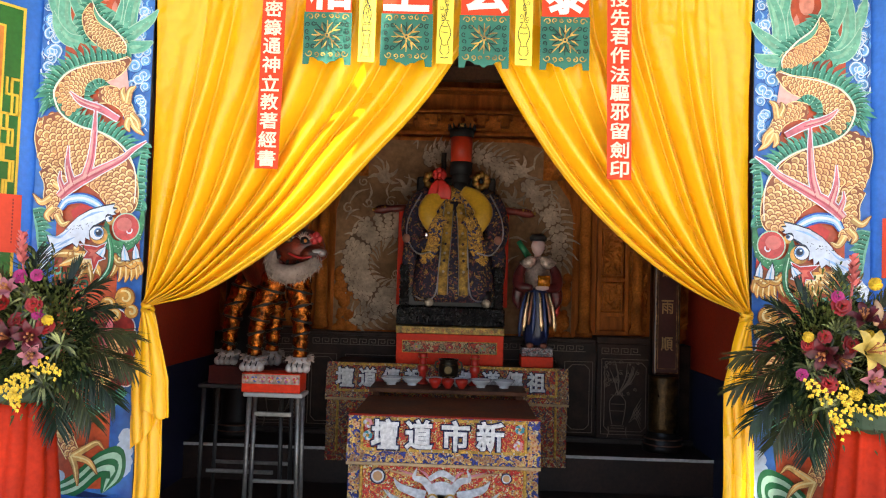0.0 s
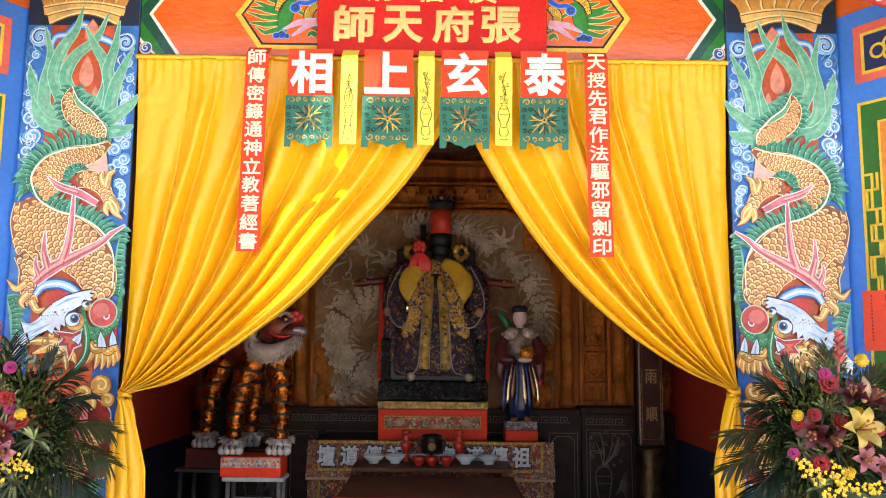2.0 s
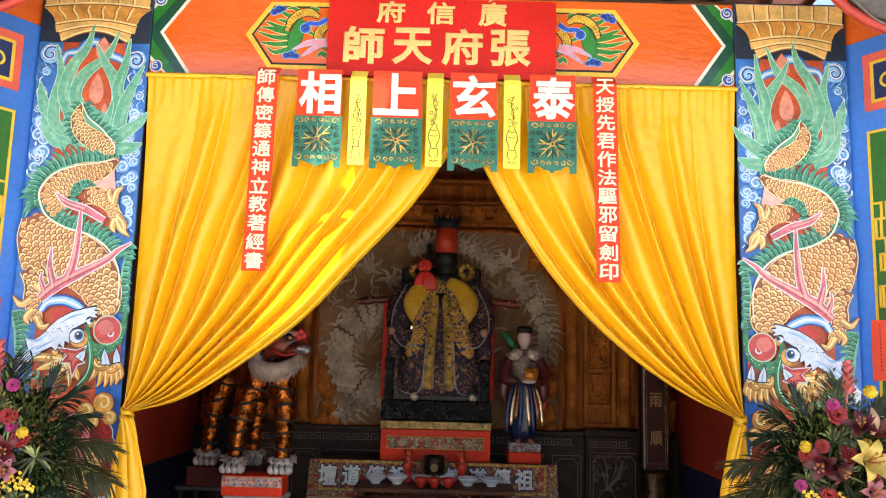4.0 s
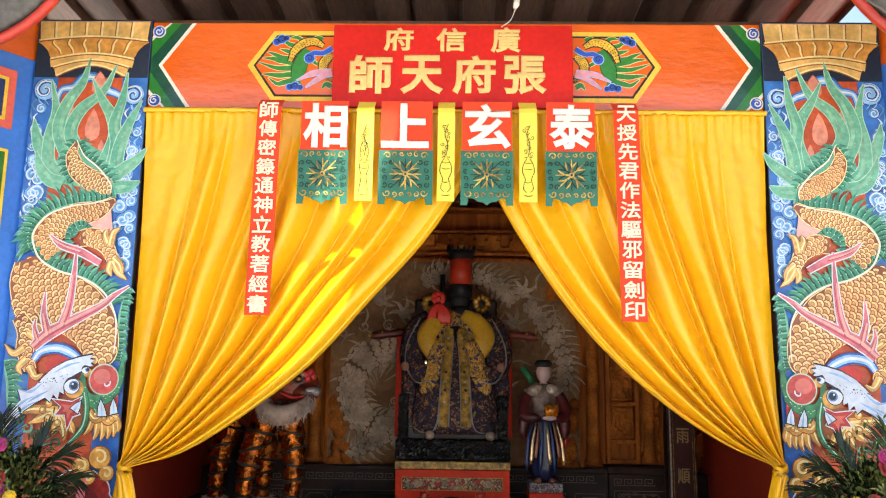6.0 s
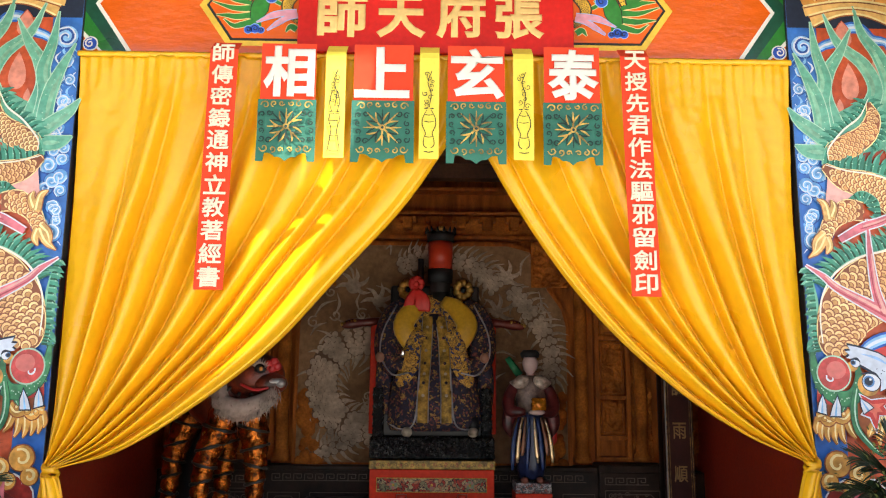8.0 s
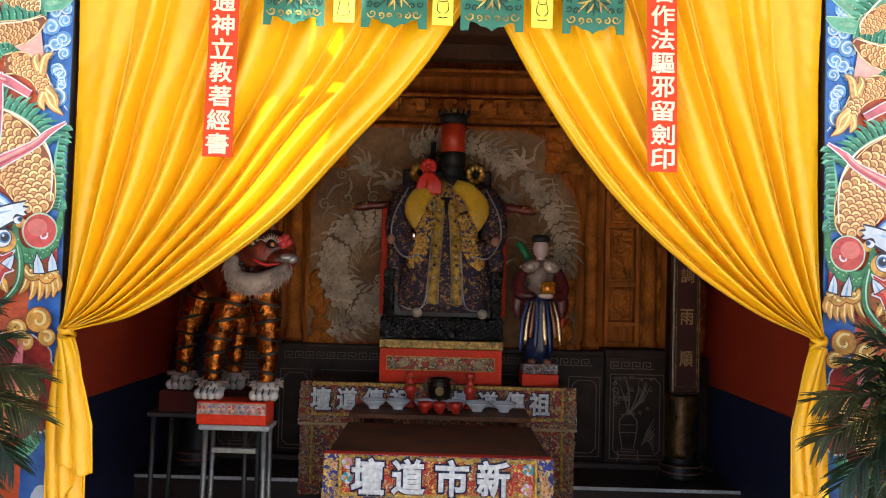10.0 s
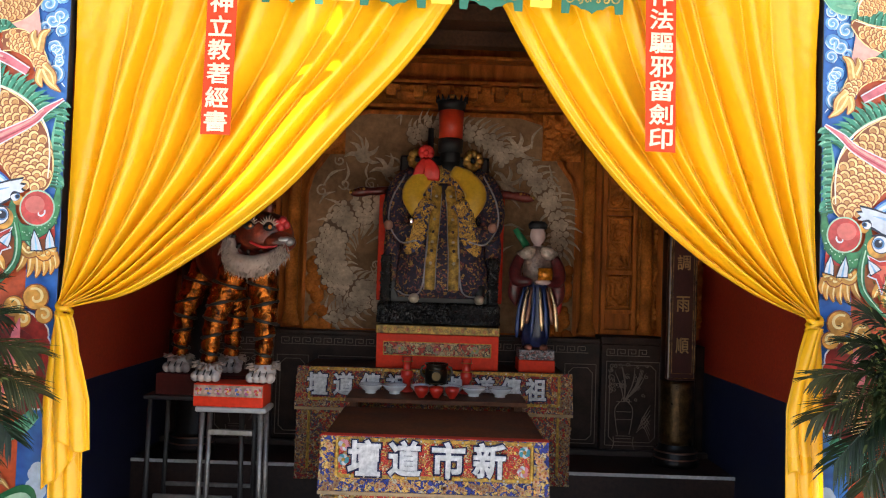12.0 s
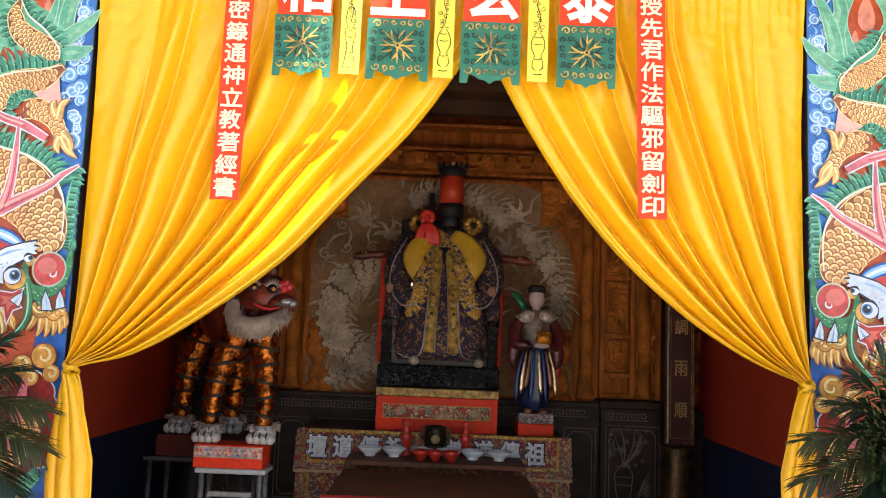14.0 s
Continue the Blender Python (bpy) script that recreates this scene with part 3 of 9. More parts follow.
    plate(bm, [(0.004, 3.592)] + arc(3.592, -0.022, 0.004, W - 0.004)[1:-1] + [(W - 0.004, 3.592), (W - 0.03, 3.575), (W - 0.06, 3.545), (W - 0.075, 3.51), (W - 0.09, 3.497)] + arc(3.497, -0.03, 0.09, W - 0.09)[1:-1][::-1] + [(0.09, 3.497), (0.075, 3.51), (0.06, 3.545), (0.03, 3.575)], lay(5), T, 1, put)
    part("petal_band", bm, cap_mats, th, "ochre lotus petal band")
    bm = bmesh.new()
    plate(bm, arc(3.500, -0.03, 0.075, W - 0.075) + arc(3.452, -0.04, 0.085, W - 0.085)[::-1], lay(6), T, 0, put)
    part("capital_ring", bm, cap_mats, th)
    bm = bmesh.new()
    plate(bm, arc(3.458, -0.04, 0.10, W - 0.10) + arc(3.405, -0.06, 0.115, W - 0.115)[::-1], lay(7), T, 0, put)
    part("capital_ring", bm, cap_mats, th)
    bm = bmesh.new()
    for i in range(1, 7):
        u = 0.012 + (W - 0.024) * i / 7
        t = (u - W / 2)
        for du, w, m in ((0, 0.010, 2), (0.009, 0.005, 4)):
            ribbon(bm, [(u + du, 3.70), (u + du - t * 0.03, 3.612)], [w, w], lay(8), T, m, 4, put)
            ribbon(bm, [(u + du, 3.605), (u + du - t * 0.04 + 0.010, 3.58), (u + du - t * 0.14, 3.55), (u + du - t * 0.20, 3.525)], [w * 0.8, w, w * 0.5], lay(8), T, m, 10, put)
    for y0, sag, a, d in ((3.60, -0.022, 0.012, 9), (3.500, -0.03, 0.078, 9), (3.456, -0.04, 0.098, 9), (3.408, -0.06, 0.118, 9)):
        c = arc(y0, sag, a, W - a)
        ribbon(bm, c[::2], [0.008, 0.010, 0.008], lay(d), T, 2, 20, put)
        ribbon(bm, [(p, q - 0.008) for p, q in c[::2]], [0.006, 0.006], lay(d), T, 4, 20, put)
    tagged(part("capital_line", bm, cap_mats, th, "cream and brown line work"), kind="stuff")

    # blue canopy strokes below the capital
    bm = bmesh.new()
    for i, (w, m) in enumerate(((0.055, 0), (0.034, 1), (0.012, 2))):
        ribbon(bm, [(0.456, 3.255), (0.438, 3.331), (0.371, 3.349), (0.324, 3.398), (0.264, 3.396), (0.216, 3.340), (0.155, 3.315), (0.114, 3.283)], [w * 0.5, w, w, w * 0.6], lay(2 + i), T, m, 36, put)
    part("blue_scroll", bm, [mat("cobalt_scroll", (0.03, 0.16, 0.60), 0.4), pal_b, white], th)
    for c, r, hgt in (((0.260, 3.151), 0.050, 0.17), ((0.209, 3.041), 0.020, 0.06), ((0.245, 3.371), 0.05, 0.12), ((0.375, 3.202), 0.03, 0.11)):
        pts = [(c[0] + r * math.sin(a) * (0.5 - 0.5 * math.cos(a)) ** 0.5, c[1] + hgt * math.cos(a) * 0.5) for a in (2 * math.pi * q / 20 for q in range(20))]
        bm = bmesh.new()
        plate(bm, [(c[0] + (p - c[0]) * 1.18, c[1] + (q - c[1]) * 1.08) for p, q in pts], lay(5), T, 1, put)
        plate(bm, pts, lay(5.4), T, 0, put)
        part("flame_pearl", bm, [mat("salmon_paint", (0.80, 0.30, 0.20), 0.4, var=0.2, scale=8), pillar], th, "salmon drop between the flames")

    # tail flames over a jade ground
    bm = bmesh.new()
    plate(bm, [(0.517, 2.975), (0.434, 2.932), (0.409, 3.028), (0.320, 3.072), (0.205, 3.012), (0.136, 2.986), (0.117, 2.901), (0.115, 2.798), (0.264, 2.823), (0.366, 2.837), (0.454, 2.877)], lay(6), T, 0, put)
    part("flame_ground", bm, green, th)
    flames = (
        ((0.430, 2.890), (0.507, 3.010), (0.543, 3.096), (0.560, 3.178)),
        ((0.368, 2.856), (0.460, 2.941), (0.473, 3.079), (0.454, 3.228), (0.491, 3.388)),
        ((0.370, 2.976), (0.430, 3.123), (0.397, 3.264), (0.330, 3.371), (0.298, 3.504)),
        ((0.336, 3.028), (0.369, 3.120), (0.324, 3.229), (0.220, 3.327), (0.162, 3.465)),
        ((0.179, 2.960), (0.142, 3.087), (0.165, 3.192), (0.223, 3.283), (0.279, 3.393)),
        ((0.142, 2.926), (0.129, 3.052), (0.148, 3.157), (0.118, 3.283), (0.102, 3.426)),
        ((0.128, 2.892), (0.114, 3.030), (0.079, 3.143), (0.017, 3.279)),
        ((0.158, 2.858), (0.088, 2.915), (0.021, 2.967), (-0.023, 3.026)),
        ((0.139, 2.824), (0.056, 2.830), (-0.004, 2.857)),
        ((0.383, 2.844), (0.452, 2.864), (0.502, 2.923), (0.531, 3.009)))
    for i, f in enumerate(flames):
        n = 7 + 0.9 * i
        bm = bmesh.new()
        edged(bm, f, [0.066, 0.062, 0.056, 0.036, 0.003], n, 0, 2, None, 0.009, 30)
        ribbon(bm, [(p - 0.010, q) for p, q in f[:-1]], [0.004, 0.020, 0.018, 0.003], lay(n + 0.7), T, 3, 22, put)
        for q in range(len(f) - 2):
            a, b = f[q], f[q + 1]
            for e in range(5):
                w = (e + 0.5) / 5
                disc(bm, (a[0] + (b[0] - a[0]) * w + rnd.uniform(-0.016, 0.016), a[1] + (b[1] - a[1]) * w), 0.0028, lay(n + 0.85), T * 0.5, 2, 6, put)
        part("tail_flame", bm, [green, greend, greenl, mat("soft_jade_stroke", (0.28, 0.58, 0.38), 0.4, var=0.2, scale=10)], th, "jade green flame")

    # fins, drawn as rows of pointed tufts along a line
    def tufts(line, n, length, lean, k, base=0.05, mats=None):
        bm = bmesh.new()
        if base:
            ribbon(bm, line, [base * 0.5, base, base, base * 0.5], lay(k), T, 0, 30, put)
        pts = spline([(p[0], p[1], 0) for p in line], n)
        for i in range(n):
            p, q = pts[i], pts[i + 1]
            d = (q - p).normalized()
            nn = Vector((-d.y, d.x, 0)) * lean
            gap = (q - p).length
            for j in range(3):
                ln = length * (0.55 + 0.65 * rnd.random()) * (1 if j < 2 else 0.55)
                p0 = p + d * gap * (j / 3 + 0.1)
                slant = d * ln * rnd.uniform(0.1, 0.55)
                tip = p0 + nn * ln + slant
                mid = p0 + nn * ln * 0.5 + slant * 0.2
                w = 0.017 if j < 2 else 0.008
                m = 0 if j == 0 else 1 if j == 2 else 3
                ribbon(bm, [(p0.x - nn.x * 0.012, p0.y - nn.y * 0.012), (mid.x, mid.y), (tip.x, tip.y)], [w * 1.2, w, 0.001], lay(k + 0.3 + 0.012 * i + 0.2 * j), T, m, 8, put)
            disc(bm, (p.x + nn.x * 0.012, p.y + nn.y * 0.012), 0.003, lay(k + 1.4), T * 0.5, 2, 6, put)
        tagged(part("back_fin", bm, [green, greend, greenl, mat("sea_green_paint", (0.06, 0.30, 0.19), 0.4, var=0.2, scale=10)], th, "green spiky back fin"), kind="stuff")
    tufts([(0.323, 3.065), (0.367, 2.988), (0.359, 2.912), (0.330, 2.851)], 9, 0.05, 1, 17, 0)
    tufts([(0.322, 3.058), (0.276, 2.989), (0.196, 2.927), (0.132, 2.839)], 11, 0.05, -1, 17, 0)
    tufts([(0.113, 2.782), (0.209, 2.767), (0.324, 2.753), (0.437, 2.711), (0.506, 2.633), (0.515, 2.556), (0.501, 2.513)], 24, 0.085, 1, 19, 0.05)
    tufts([(0.510, 2.534), (0.447, 2.474), (0.343, 2.419), (0.225, 2.387), (0.130, 2.329), (0.070, 2.239)], 22, 0.075, -1, 26, 0.045)
    tufts([(0.010, 2.321), (0.025, 2.188), (0.026, 2.044), (0.033, 1.973)], 14, 0.04, -1, 19, 0.045)
    tufts([(0.331, 2.536), (0.321, 2.608), (0.264, 2.642), (0.215, 2.612)], 8, 0.045, 1, 27, 0.03)
    tufts([(0.575, 1.966), (0.541, 1.863), (0.534, 1.739)], 9, 0.07, -1, 4, 0.05)
    tufts([(0.38, 0.90), (0.26, 0.925), (0.118, 0.99), (0.05, 1.05)], 8, 0.07, -1, 24)

    # scaled body: staggered overlapping scales whose free edges point to the tail
    def body(name, line, widths, k, size, base=True):
        bm = bmesh.new()
        n = 48
        if base:
            ribbon(bm, line, [w + 0.010 for w in widths], lay(k), T, 3, n, put)
            ribbon(bm, line, widths, lay(k + 0.3), T, 1, n, put)
        pts = spline([(p[0], p[1], 0) for p in line], n)
        run = [0.0]
        for i in range(n):
            run.append(run[-1] + (pts[i + 1] - pts[i]).length)
        rows = max(3, int(run[-1] / (size * 0.52)))
        for r in range(rows):
            s = (r + 0.5) / rows * run[-1]
            a = max(i for i in range(n) if run[i] <= s)
            p = pts[a].lerp(pts[a + 1], (s - run[a]) / (run[a + 1] - run[a]))
            d = (pts[min(a + 3, n)] - pts[max(a - 2, 0)]).normalized()
            nn = Vector((-d.y, d.x, 0))
            t = (a + 0.5) / n * (len(widths) - 1)
            b = min(int(t), len(widths) - 2)
            half = (widths[b] + (widths[b + 1] - widths[b]) * (t - b)) / 2
            m = int(half / size) + 1
            for c in range(-m, m + 1):
                off = (c + (0.5 if r % 2 else 0)) * size
                if abs(off) > half - size * 0.30:
                    continue
                o = p + nn * off
                rad = size * 0.56 * rnd.uniform(0.96, 1.06)
                yy = lay(k + 0.7) - 0.00011 * r - 0.000004 * (c + m)
                for rr, mi, dy in ((rad, 1, 0), (rad * 0.86, 0, 0.000025), (rad * 0.60, 1, 0.00005), (rad * 0.52, 2, 0.000075)):
                    cc = o + d * (rad - rr) * 0.75
                    plate(bm, [(cc.x + rr * math.cos(g), cc.y + rr * math.sin(g)) for g in (2 * math.pi * q / 12 for q in range(12))], yy - dy, 0.00002, mi, put)
        tagged(part(name, bm, [scale_c, scale_d, scale_m, goldl], th, "overlapping golden scales"), kind="stuff")
    body("scaled_coil", [(0.329, 3.054), (0.344, 2.985), (0.312, 2.913), (0.241, 2.862), (0.167, 2.825), (0.134, 2.785)], [0.012, 0.06, 0.085, 0.10, 0.09, 0.03], 18, 0.027)
    body("scaled_coil", [(0.115, 2.761), (0.187, 2.710), (0.293, 2.679), (0.392, 2.624), (0.438, 2.553), (0.391, 2.486)], [0.03, 0.085, 0.12, 0.135, 0.125, 0.09], 22, 0.032)
    bm = bmesh.new()
    plate(bm, [(0.234, 2.642), (0.128, 2.721), (0.107, 2.588), (0.177, 2.596)], lay(21), T, 0, put)
    part("pink_flank", bm, pinkl, th, "pink flank between the coils")
    body("scaled_flank", [(0.540, 2.443), (0.540, 2.344), (0.500, 2.215), (0.447, 2.111)], [0.07, 0.10, 0.11, 0.07], 22.5, 0.040)
    body("scaled_coil", [(0.509, 2.463), (0.467, 2.375), (0.367, 2.294), (0.245, 2.214), (0.161, 2.130), (0.121, 2.027), (0.126, 1.964)], [0.09, 0.18, 0.245, 0.26, 0.225, 0.17, 0.11], 23, 0.042)
    body("scaled_leg", [(0.264, 2.565), (0.198, 2.569), (0.128, 2.520), (0.088, 2.441)], [0.075, 0.09, 0.065, 0.045], 29, 0.030)
    body("scaled_leg", [(0.529, 2.179), (0.482, 2.102), (0.483, 2.022), (0.448, 1.925)], [0.06, 0.09, 0.08, 0.05], 29, 0.034)
    body("scaled_leg", [(0.43, 0.97), (0.365, 0.83), (0.305, 0.714)], [0.07, 0.085, 0.07], 29, 0.036)
    bm = bmesh.new()
    ribbon(bm, [(0.326, 3.065), (0.282, 2.985), (0.204, 2.921), (0.137, 2.839), (0.134, 2.792)], [0.004, 0.008, 0.008, 0.003], lay(33), T, 0, 24, put)
    ribbon(bm, [(0.116, 2.768), (0.207, 2.743), (0.322, 2.726), (0.434, 2.681), (0.496, 2.601), (0.493, 2.534), (0.449, 2.457), (0.354, 2.402), (0.230, 2.367), (0.125, 2.300), (0.065, 2.204), (0.049, 2.107), (0.052, 2.009)], [0.004, 0.009, 0.009, 0.009, 0.005], lay(33), T, 0, 60, put)
    part("belly_line", bm, mat("ivory_line", (0.88, 0.84, 0.68), 0.4, var=0.08), th, "ivory outline along the coils")

    # claws
    for c in (((0.114, 2.527), (0.101, 2.593), (0.070, 2.617)), ((0.091, 2.451), (0.062, 2.399), (0.016, 2.362)), ((0.099, 2.451), (0.109, 2.411), (0.093, 2.379)), ((0.090, 2.467), (0.055, 2.432), (0.041, 2.386)), ((0.123, 2.538), (0.140, 2.583), (0.129, 2.613)),
              ((0.487, 2.029), (0.536, 2.002), (0.583, 2.046)), ((0.451, 1.940), (0.419, 1.893), (0.381, 1.907)), ((0.469, 1.978), (0.504, 1.936), (0.484, 1.902)), ((0.475, 2.102), (0.436, 2.071), (0.445, 2.029)),
              ((0.305, 0.714), (0.24, 0.755), (0.182, 0.785), (0.144, 0.752)), ((0.312, 0.714), (0.224, 0.691), (0.174, 0.627)), ((0.312, 0.714), (0.288, 0.649), (0.273, 0.565)), ((0.364, 0.817), (0.432, 0.841), (0.492, 0.832))):
        bm = bmesh.new()
        edged(bm, c, [0.036, 0.032, 0.024, 0.002], 34, 0, 1, 2, 0.008, 14)
        part("claw", bm, [mat("claw_ochre", (0.88, 0.54, 0.17), 0.4, var=0.25, scale=12), scale_d, goldl], th, "ochre talon")

    # antlers and flesh strip
    for line, ws in ((((0.444, 2.032), (0.377, 2.095), (0.269, 2.159), (0.130, 2.235), (0.075, 2.284), (0.002, 2.332)), [0.040, 0.058, 0.046, 0.028, 0.022, 0.004]),
                     (((0.315, 2.128), (0.288, 2.233), (0.277, 2.380), (0.276, 2.533)), [0.046, 0.034, 0.022, 0.003]),
                     (((0.378, 2.100), (0.406, 2.191), (0.409, 2.300)), [0.040, 0.026, 0.003]),
                     (((0.419, 2.061), (0.444, 2.119), (0.444, 2.167)), [0.032, 0.018, 0.003]),
                     (((0.416, 2.582), (0.354, 2.531), (0.251, 2.495), (0.154, 2.442)), [0.003, 0.030, 0.034, 0.026])):
        bm = bmesh.new()
        ribbon(bm, line, [w + 0.011 for w in ws], lay(36), T, 1, 26, put)
        part("antler_outline", bm, [pink, white, pinkl], th, "white antler outline")
        bm = bmesh.new()
        ribbon(bm, line, ws, lay(37), T, 0, 26, put)
        ribbon(bm, [(p + 0.006, q + 0.004) for p, q in line[:-1]], [w * 0.30 for w in ws[:-1]], lay(37.5), T, 2, 26, put)
        ribbon(bm, [(p - 0.006, q - 0.006) for p, q in line[:-1]], [w * 0.16 for w in ws[:-1]], lay(37.5), T, 3, 26, put)
        part("antler", bm, [pink, white, pinkl, mat("deep_rose_paint", (0.56, 0.09, 0.12), 0.4, var=0.2)], th, "pink antler outlined in white")

    # head: cheek and jaw in gold, blue lid, white brow, eyes, green muzzle, red nose
    jaw_mats = [mat("jaw_amber", (0.86, 0.43, 0.08), 0.4, var=0.25, scale=15), mat("jaw_umber", (0.34, 0.09, 0.02), 0.45, var=0.2), goldl]
    bm = bmesh.new()
    plate(bm, [(0.423, 1.748), (0.347, 1.788), (0.245, 1.805), (0.156, 1.799), (0.105, 1.768), (0.013, 1.774), (0.007, 1.697), (0.098, 1.680), (0.153, 1.695), (0.218, 1.635), (0.318, 1.652), (0.409, 1.691)], lay(30), T, 1, put)
    for tip, mid in (((0.475, 1.721), (0.403, 1.741)), ((0.429, 1.675), (0.374, 1.701)), ((0.378, 1.645), (0.336, 1.677)), ((0.321, 1.615), (0.299, 1.657)), ((0.255, 1.595), (0.260, 1.647)), ((0.208, 1.629), (0.230, 1.666))):
        edged(bm, [(0.297, 1.734), mid, tip], [0.045, 0.040, 0.002], 31, 0, 1, 2, 0.008, 14)
    for root, tip in (((0.125, 1.704), (0.159, 1.624)), ((0.101, 1.686), (0.116, 1.603)), ((0.076, 1.684), (0.081, 1.601)), ((0.051, 1.687), (0.050, 1.610)), ((0.029, 1.697), (0.022, 1.617)), ((0.014, 1.706), (0.001, 1.642))):
        edged(bm, [root, ((root[0] * 0.4 + tip[0] * 0.6) - 0.006, root[1] * 0.4 + tip[1] * 0.6), tip], [0.030, 0.024, 0.002], 31, 0, 1, 2, 0.007, 12)
    edged(bm, [(0.147, 1.735), (0.115, 1.701), (0.081, 1.711), (0.051, 1.690), (0.027, 1.712), (0.006, 1.709)], [0.03, 0.036, 0.034, 0.03], 32, 0, 1, 2)
    for c, r in (((0.342, 1.769), 0.020), ((0.368, 1.738), 0.018), ((0.339, 1.701), 0.020), ((0.292, 1.680), 0.018), ((0.246, 1.663), 0.016), ((0.114, 1.720), 0.013), ((0.071, 1.705), 0.013), ((0.036, 1.703), 0.012)):
        disc(bm, c, r, lay(33), T, 1, 16, put)
        disc(bm, c, r * 0.84, lay(33.3), T, 0, 16, put)
        disc(bm, (c[0] + 0.003, c[1] + 0.004), r * 0.42, lay(33.6), T, 2, 12, put)
    part("jaw", bm, jaw_mats, th, "amber bearded jaw and cheek")
    bm = bmesh.new()
    for i, c in enumerate(((0.481, 1.690), (0.439, 1.657), (0.392, 1.630), (0.342, 1.606), (0.289, 1.585), (0.506, 1.714))):
        curl(bm, c, 0.030, lay(29), 0.013, i % 2, 1.1, 1.0 + i, 1, T, put)
    part("chin_frill", bm, [greend, green], th, "dark green curled frill")
    bm = bmesh.new()
    plate(bm, [(0.380, 1.963), (0.327, 1.999), (0.245, 1.981), (0.218, 1.950), (0.296, 1.930), (0.358, 1.897)], lay(30), T, 3, put)
    for i, (w, m) in enumerate(((0.055, 0), (0.036, 1), (0.014, 2))):
        ribbon(bm, [(0.436, 1.972), (0.399, 2.017), (0.319, 2.029), (0.245, 2.000), (0.199, 1.959)], [w * 0.7, w, w, w * 0.6], lay(34 + i), T, m, 22, put)
    part("eyelid", bm, [mat("royal_blue_paint", (0.02, 0.10, 0.42), 0.4, var=0.15), pal_b, white, red], th, "blue striped eyelid")
    brow = [(0.151, 2.001), (0.162, 1.979), (0.140, 1.976), (0.157, 1.960), (0.143, 1.948), (0.182, 1.941), (0.201, 1.912), (0.235, 1.896), (0.266, 1.877), (0.279, 1.851), (0.273, 1.814), (0.296, 1.826), (0.299, 1.789), (0.324, 1.813), (0.336, 1.776), (0.361, 1.797), (0.406, 1.772), (0.457, 1.734), (0.505, 1.674), (0.562, 1.612),
            (0.572, 1.676), (0.524, 1.736), (0.475, 1.783), (0.496, 1.836), (0.453, 1.824), (0.414, 1.850), (0.380, 1.891), (0.339, 1.932), (0.277, 1.968), (0.212, 1.988)]
    bm = bmesh.new()
    cx, cz = (0.323, 1.866)
    plate(bm, [(cx + (p - cx) * 1.03, cz + (q - cz) * 1.07) for p, q in brow], lay(38), T, 1, put)
    plate(bm, brow, lay(38.5), T, 0, put)
    for a, b, c in (((0.496, 1.833), (0.431, 1.824), (0.374, 1.869)), ((0.394, 1.780), (0.455, 1.748), (0.513, 1.685)), ((0.327, 1.914), (0.266, 1.949), (0.203, 1.966)), ((0.351, 1.827), (0.397, 1.803), (0.451, 1.768)), ((0.517, 1.723), (0.466, 1.774), (0.413, 1.803))):
        ribbon(bm, [a, b, c], [0.003, 0.013, 0.002], lay(39), T, 2, 12, put)
    ribbon(bm, [(0.266, 1.880), (0.226, 1.902), (0.189, 1.922), (0.168, 1.928)], [0.003, 0.009, 0.010, 0.003], lay(39.2), T, 1, 14, put)
    for i in range(24):
        a = rnd.random()
        disc(bm, (cx + 0.07 - 0.13 * a + rnd.uniform(-0.02, 0.02), cz - 0.005 + 0.03 * a + rnd.uniform(-0.016, 0.016)), 0.0026, lay(39.4), T * 0.5, 1, 6, put)
    part("brow", bm, [mat("brow_white", (0.66, 0.74, 0.84), 0.4, var=0.12, scale=8), dark, mat("brow_shade_blue", (0.30, 0.50, 0.78), 0.4, var=0.2)], th, "pale blue-white tufted brow")
    bm = bmesh.new()
    plate(bm, [(0.153, 1.806), (0.110, 1.826), (0.017, 1.836), (0.011, 1.771), (0.073, 1.758), (0.135, 1.741)], lay(31), T, 0, put)
    ribbon(bm, [(0.131, 1.791), (0.077, 1.804), (0.017, 1.814)], [0.01, 0.022, 0.02], lay(31.6), T, 1, 10, put)
    part("mouth", bm, [red, mat("coral_mouth", (0.78, 0.22, 0.12), 0.4, var=0.15)], th, "red mouth")
    for c, r in (((0.238, 1.852), 0.036), ((0.179, 1.928), 0.017)):
        bm = bmesh.new()
        disc(bm, (c[0] - 0.012, c[1] - 0.012), r * 1.25, lay(37), T, 4, 18, put)
        disc(bm, c, r * 1.1, lay(40), T, 1, 18, put)
        disc(bm, c, r, lay(40.4), T, 0, 18, put)
        disc(bm, (c[0] - 0.010, c[1] + 0.002), r * 0.66, lay(40.8), T, 2, 16, put)
        disc(bm, (c[0] - 0.011, c[1] + 0.002), r * 0.48, lay(41.2), T, 1, 14, put)
        disc(bm, (c[0] - 0.004, c[1] + 0.010), r * 0.15, lay(41.6), T, 0, 8, put)
        ribbon(bm, [(c[0] + 1.1 * r, c[1] + 0.2 * r), (c[0] + 0.3 * r, c[1] + 1.0 * r), (c[0] - 1.2 * r, c[1] + 0.9 * r)], [0.003, 0.012, 0.004], lay(42), T, 1, 10, put)
        part("eye", bm, [white, dark, mat("eye_blue", (0.10, 0.25, 0.50), 0.3), lilac, jaw_mats[0]], th)
    bm = bmesh.new()
    ring = [(0.186, 1.915), (0.190, 1.853), (0.165, 1.797), (0.119, 1.782), (0.067, 1.801), (0.031, 1.836), (0.011, 1.902), (0.004, 1.971)]
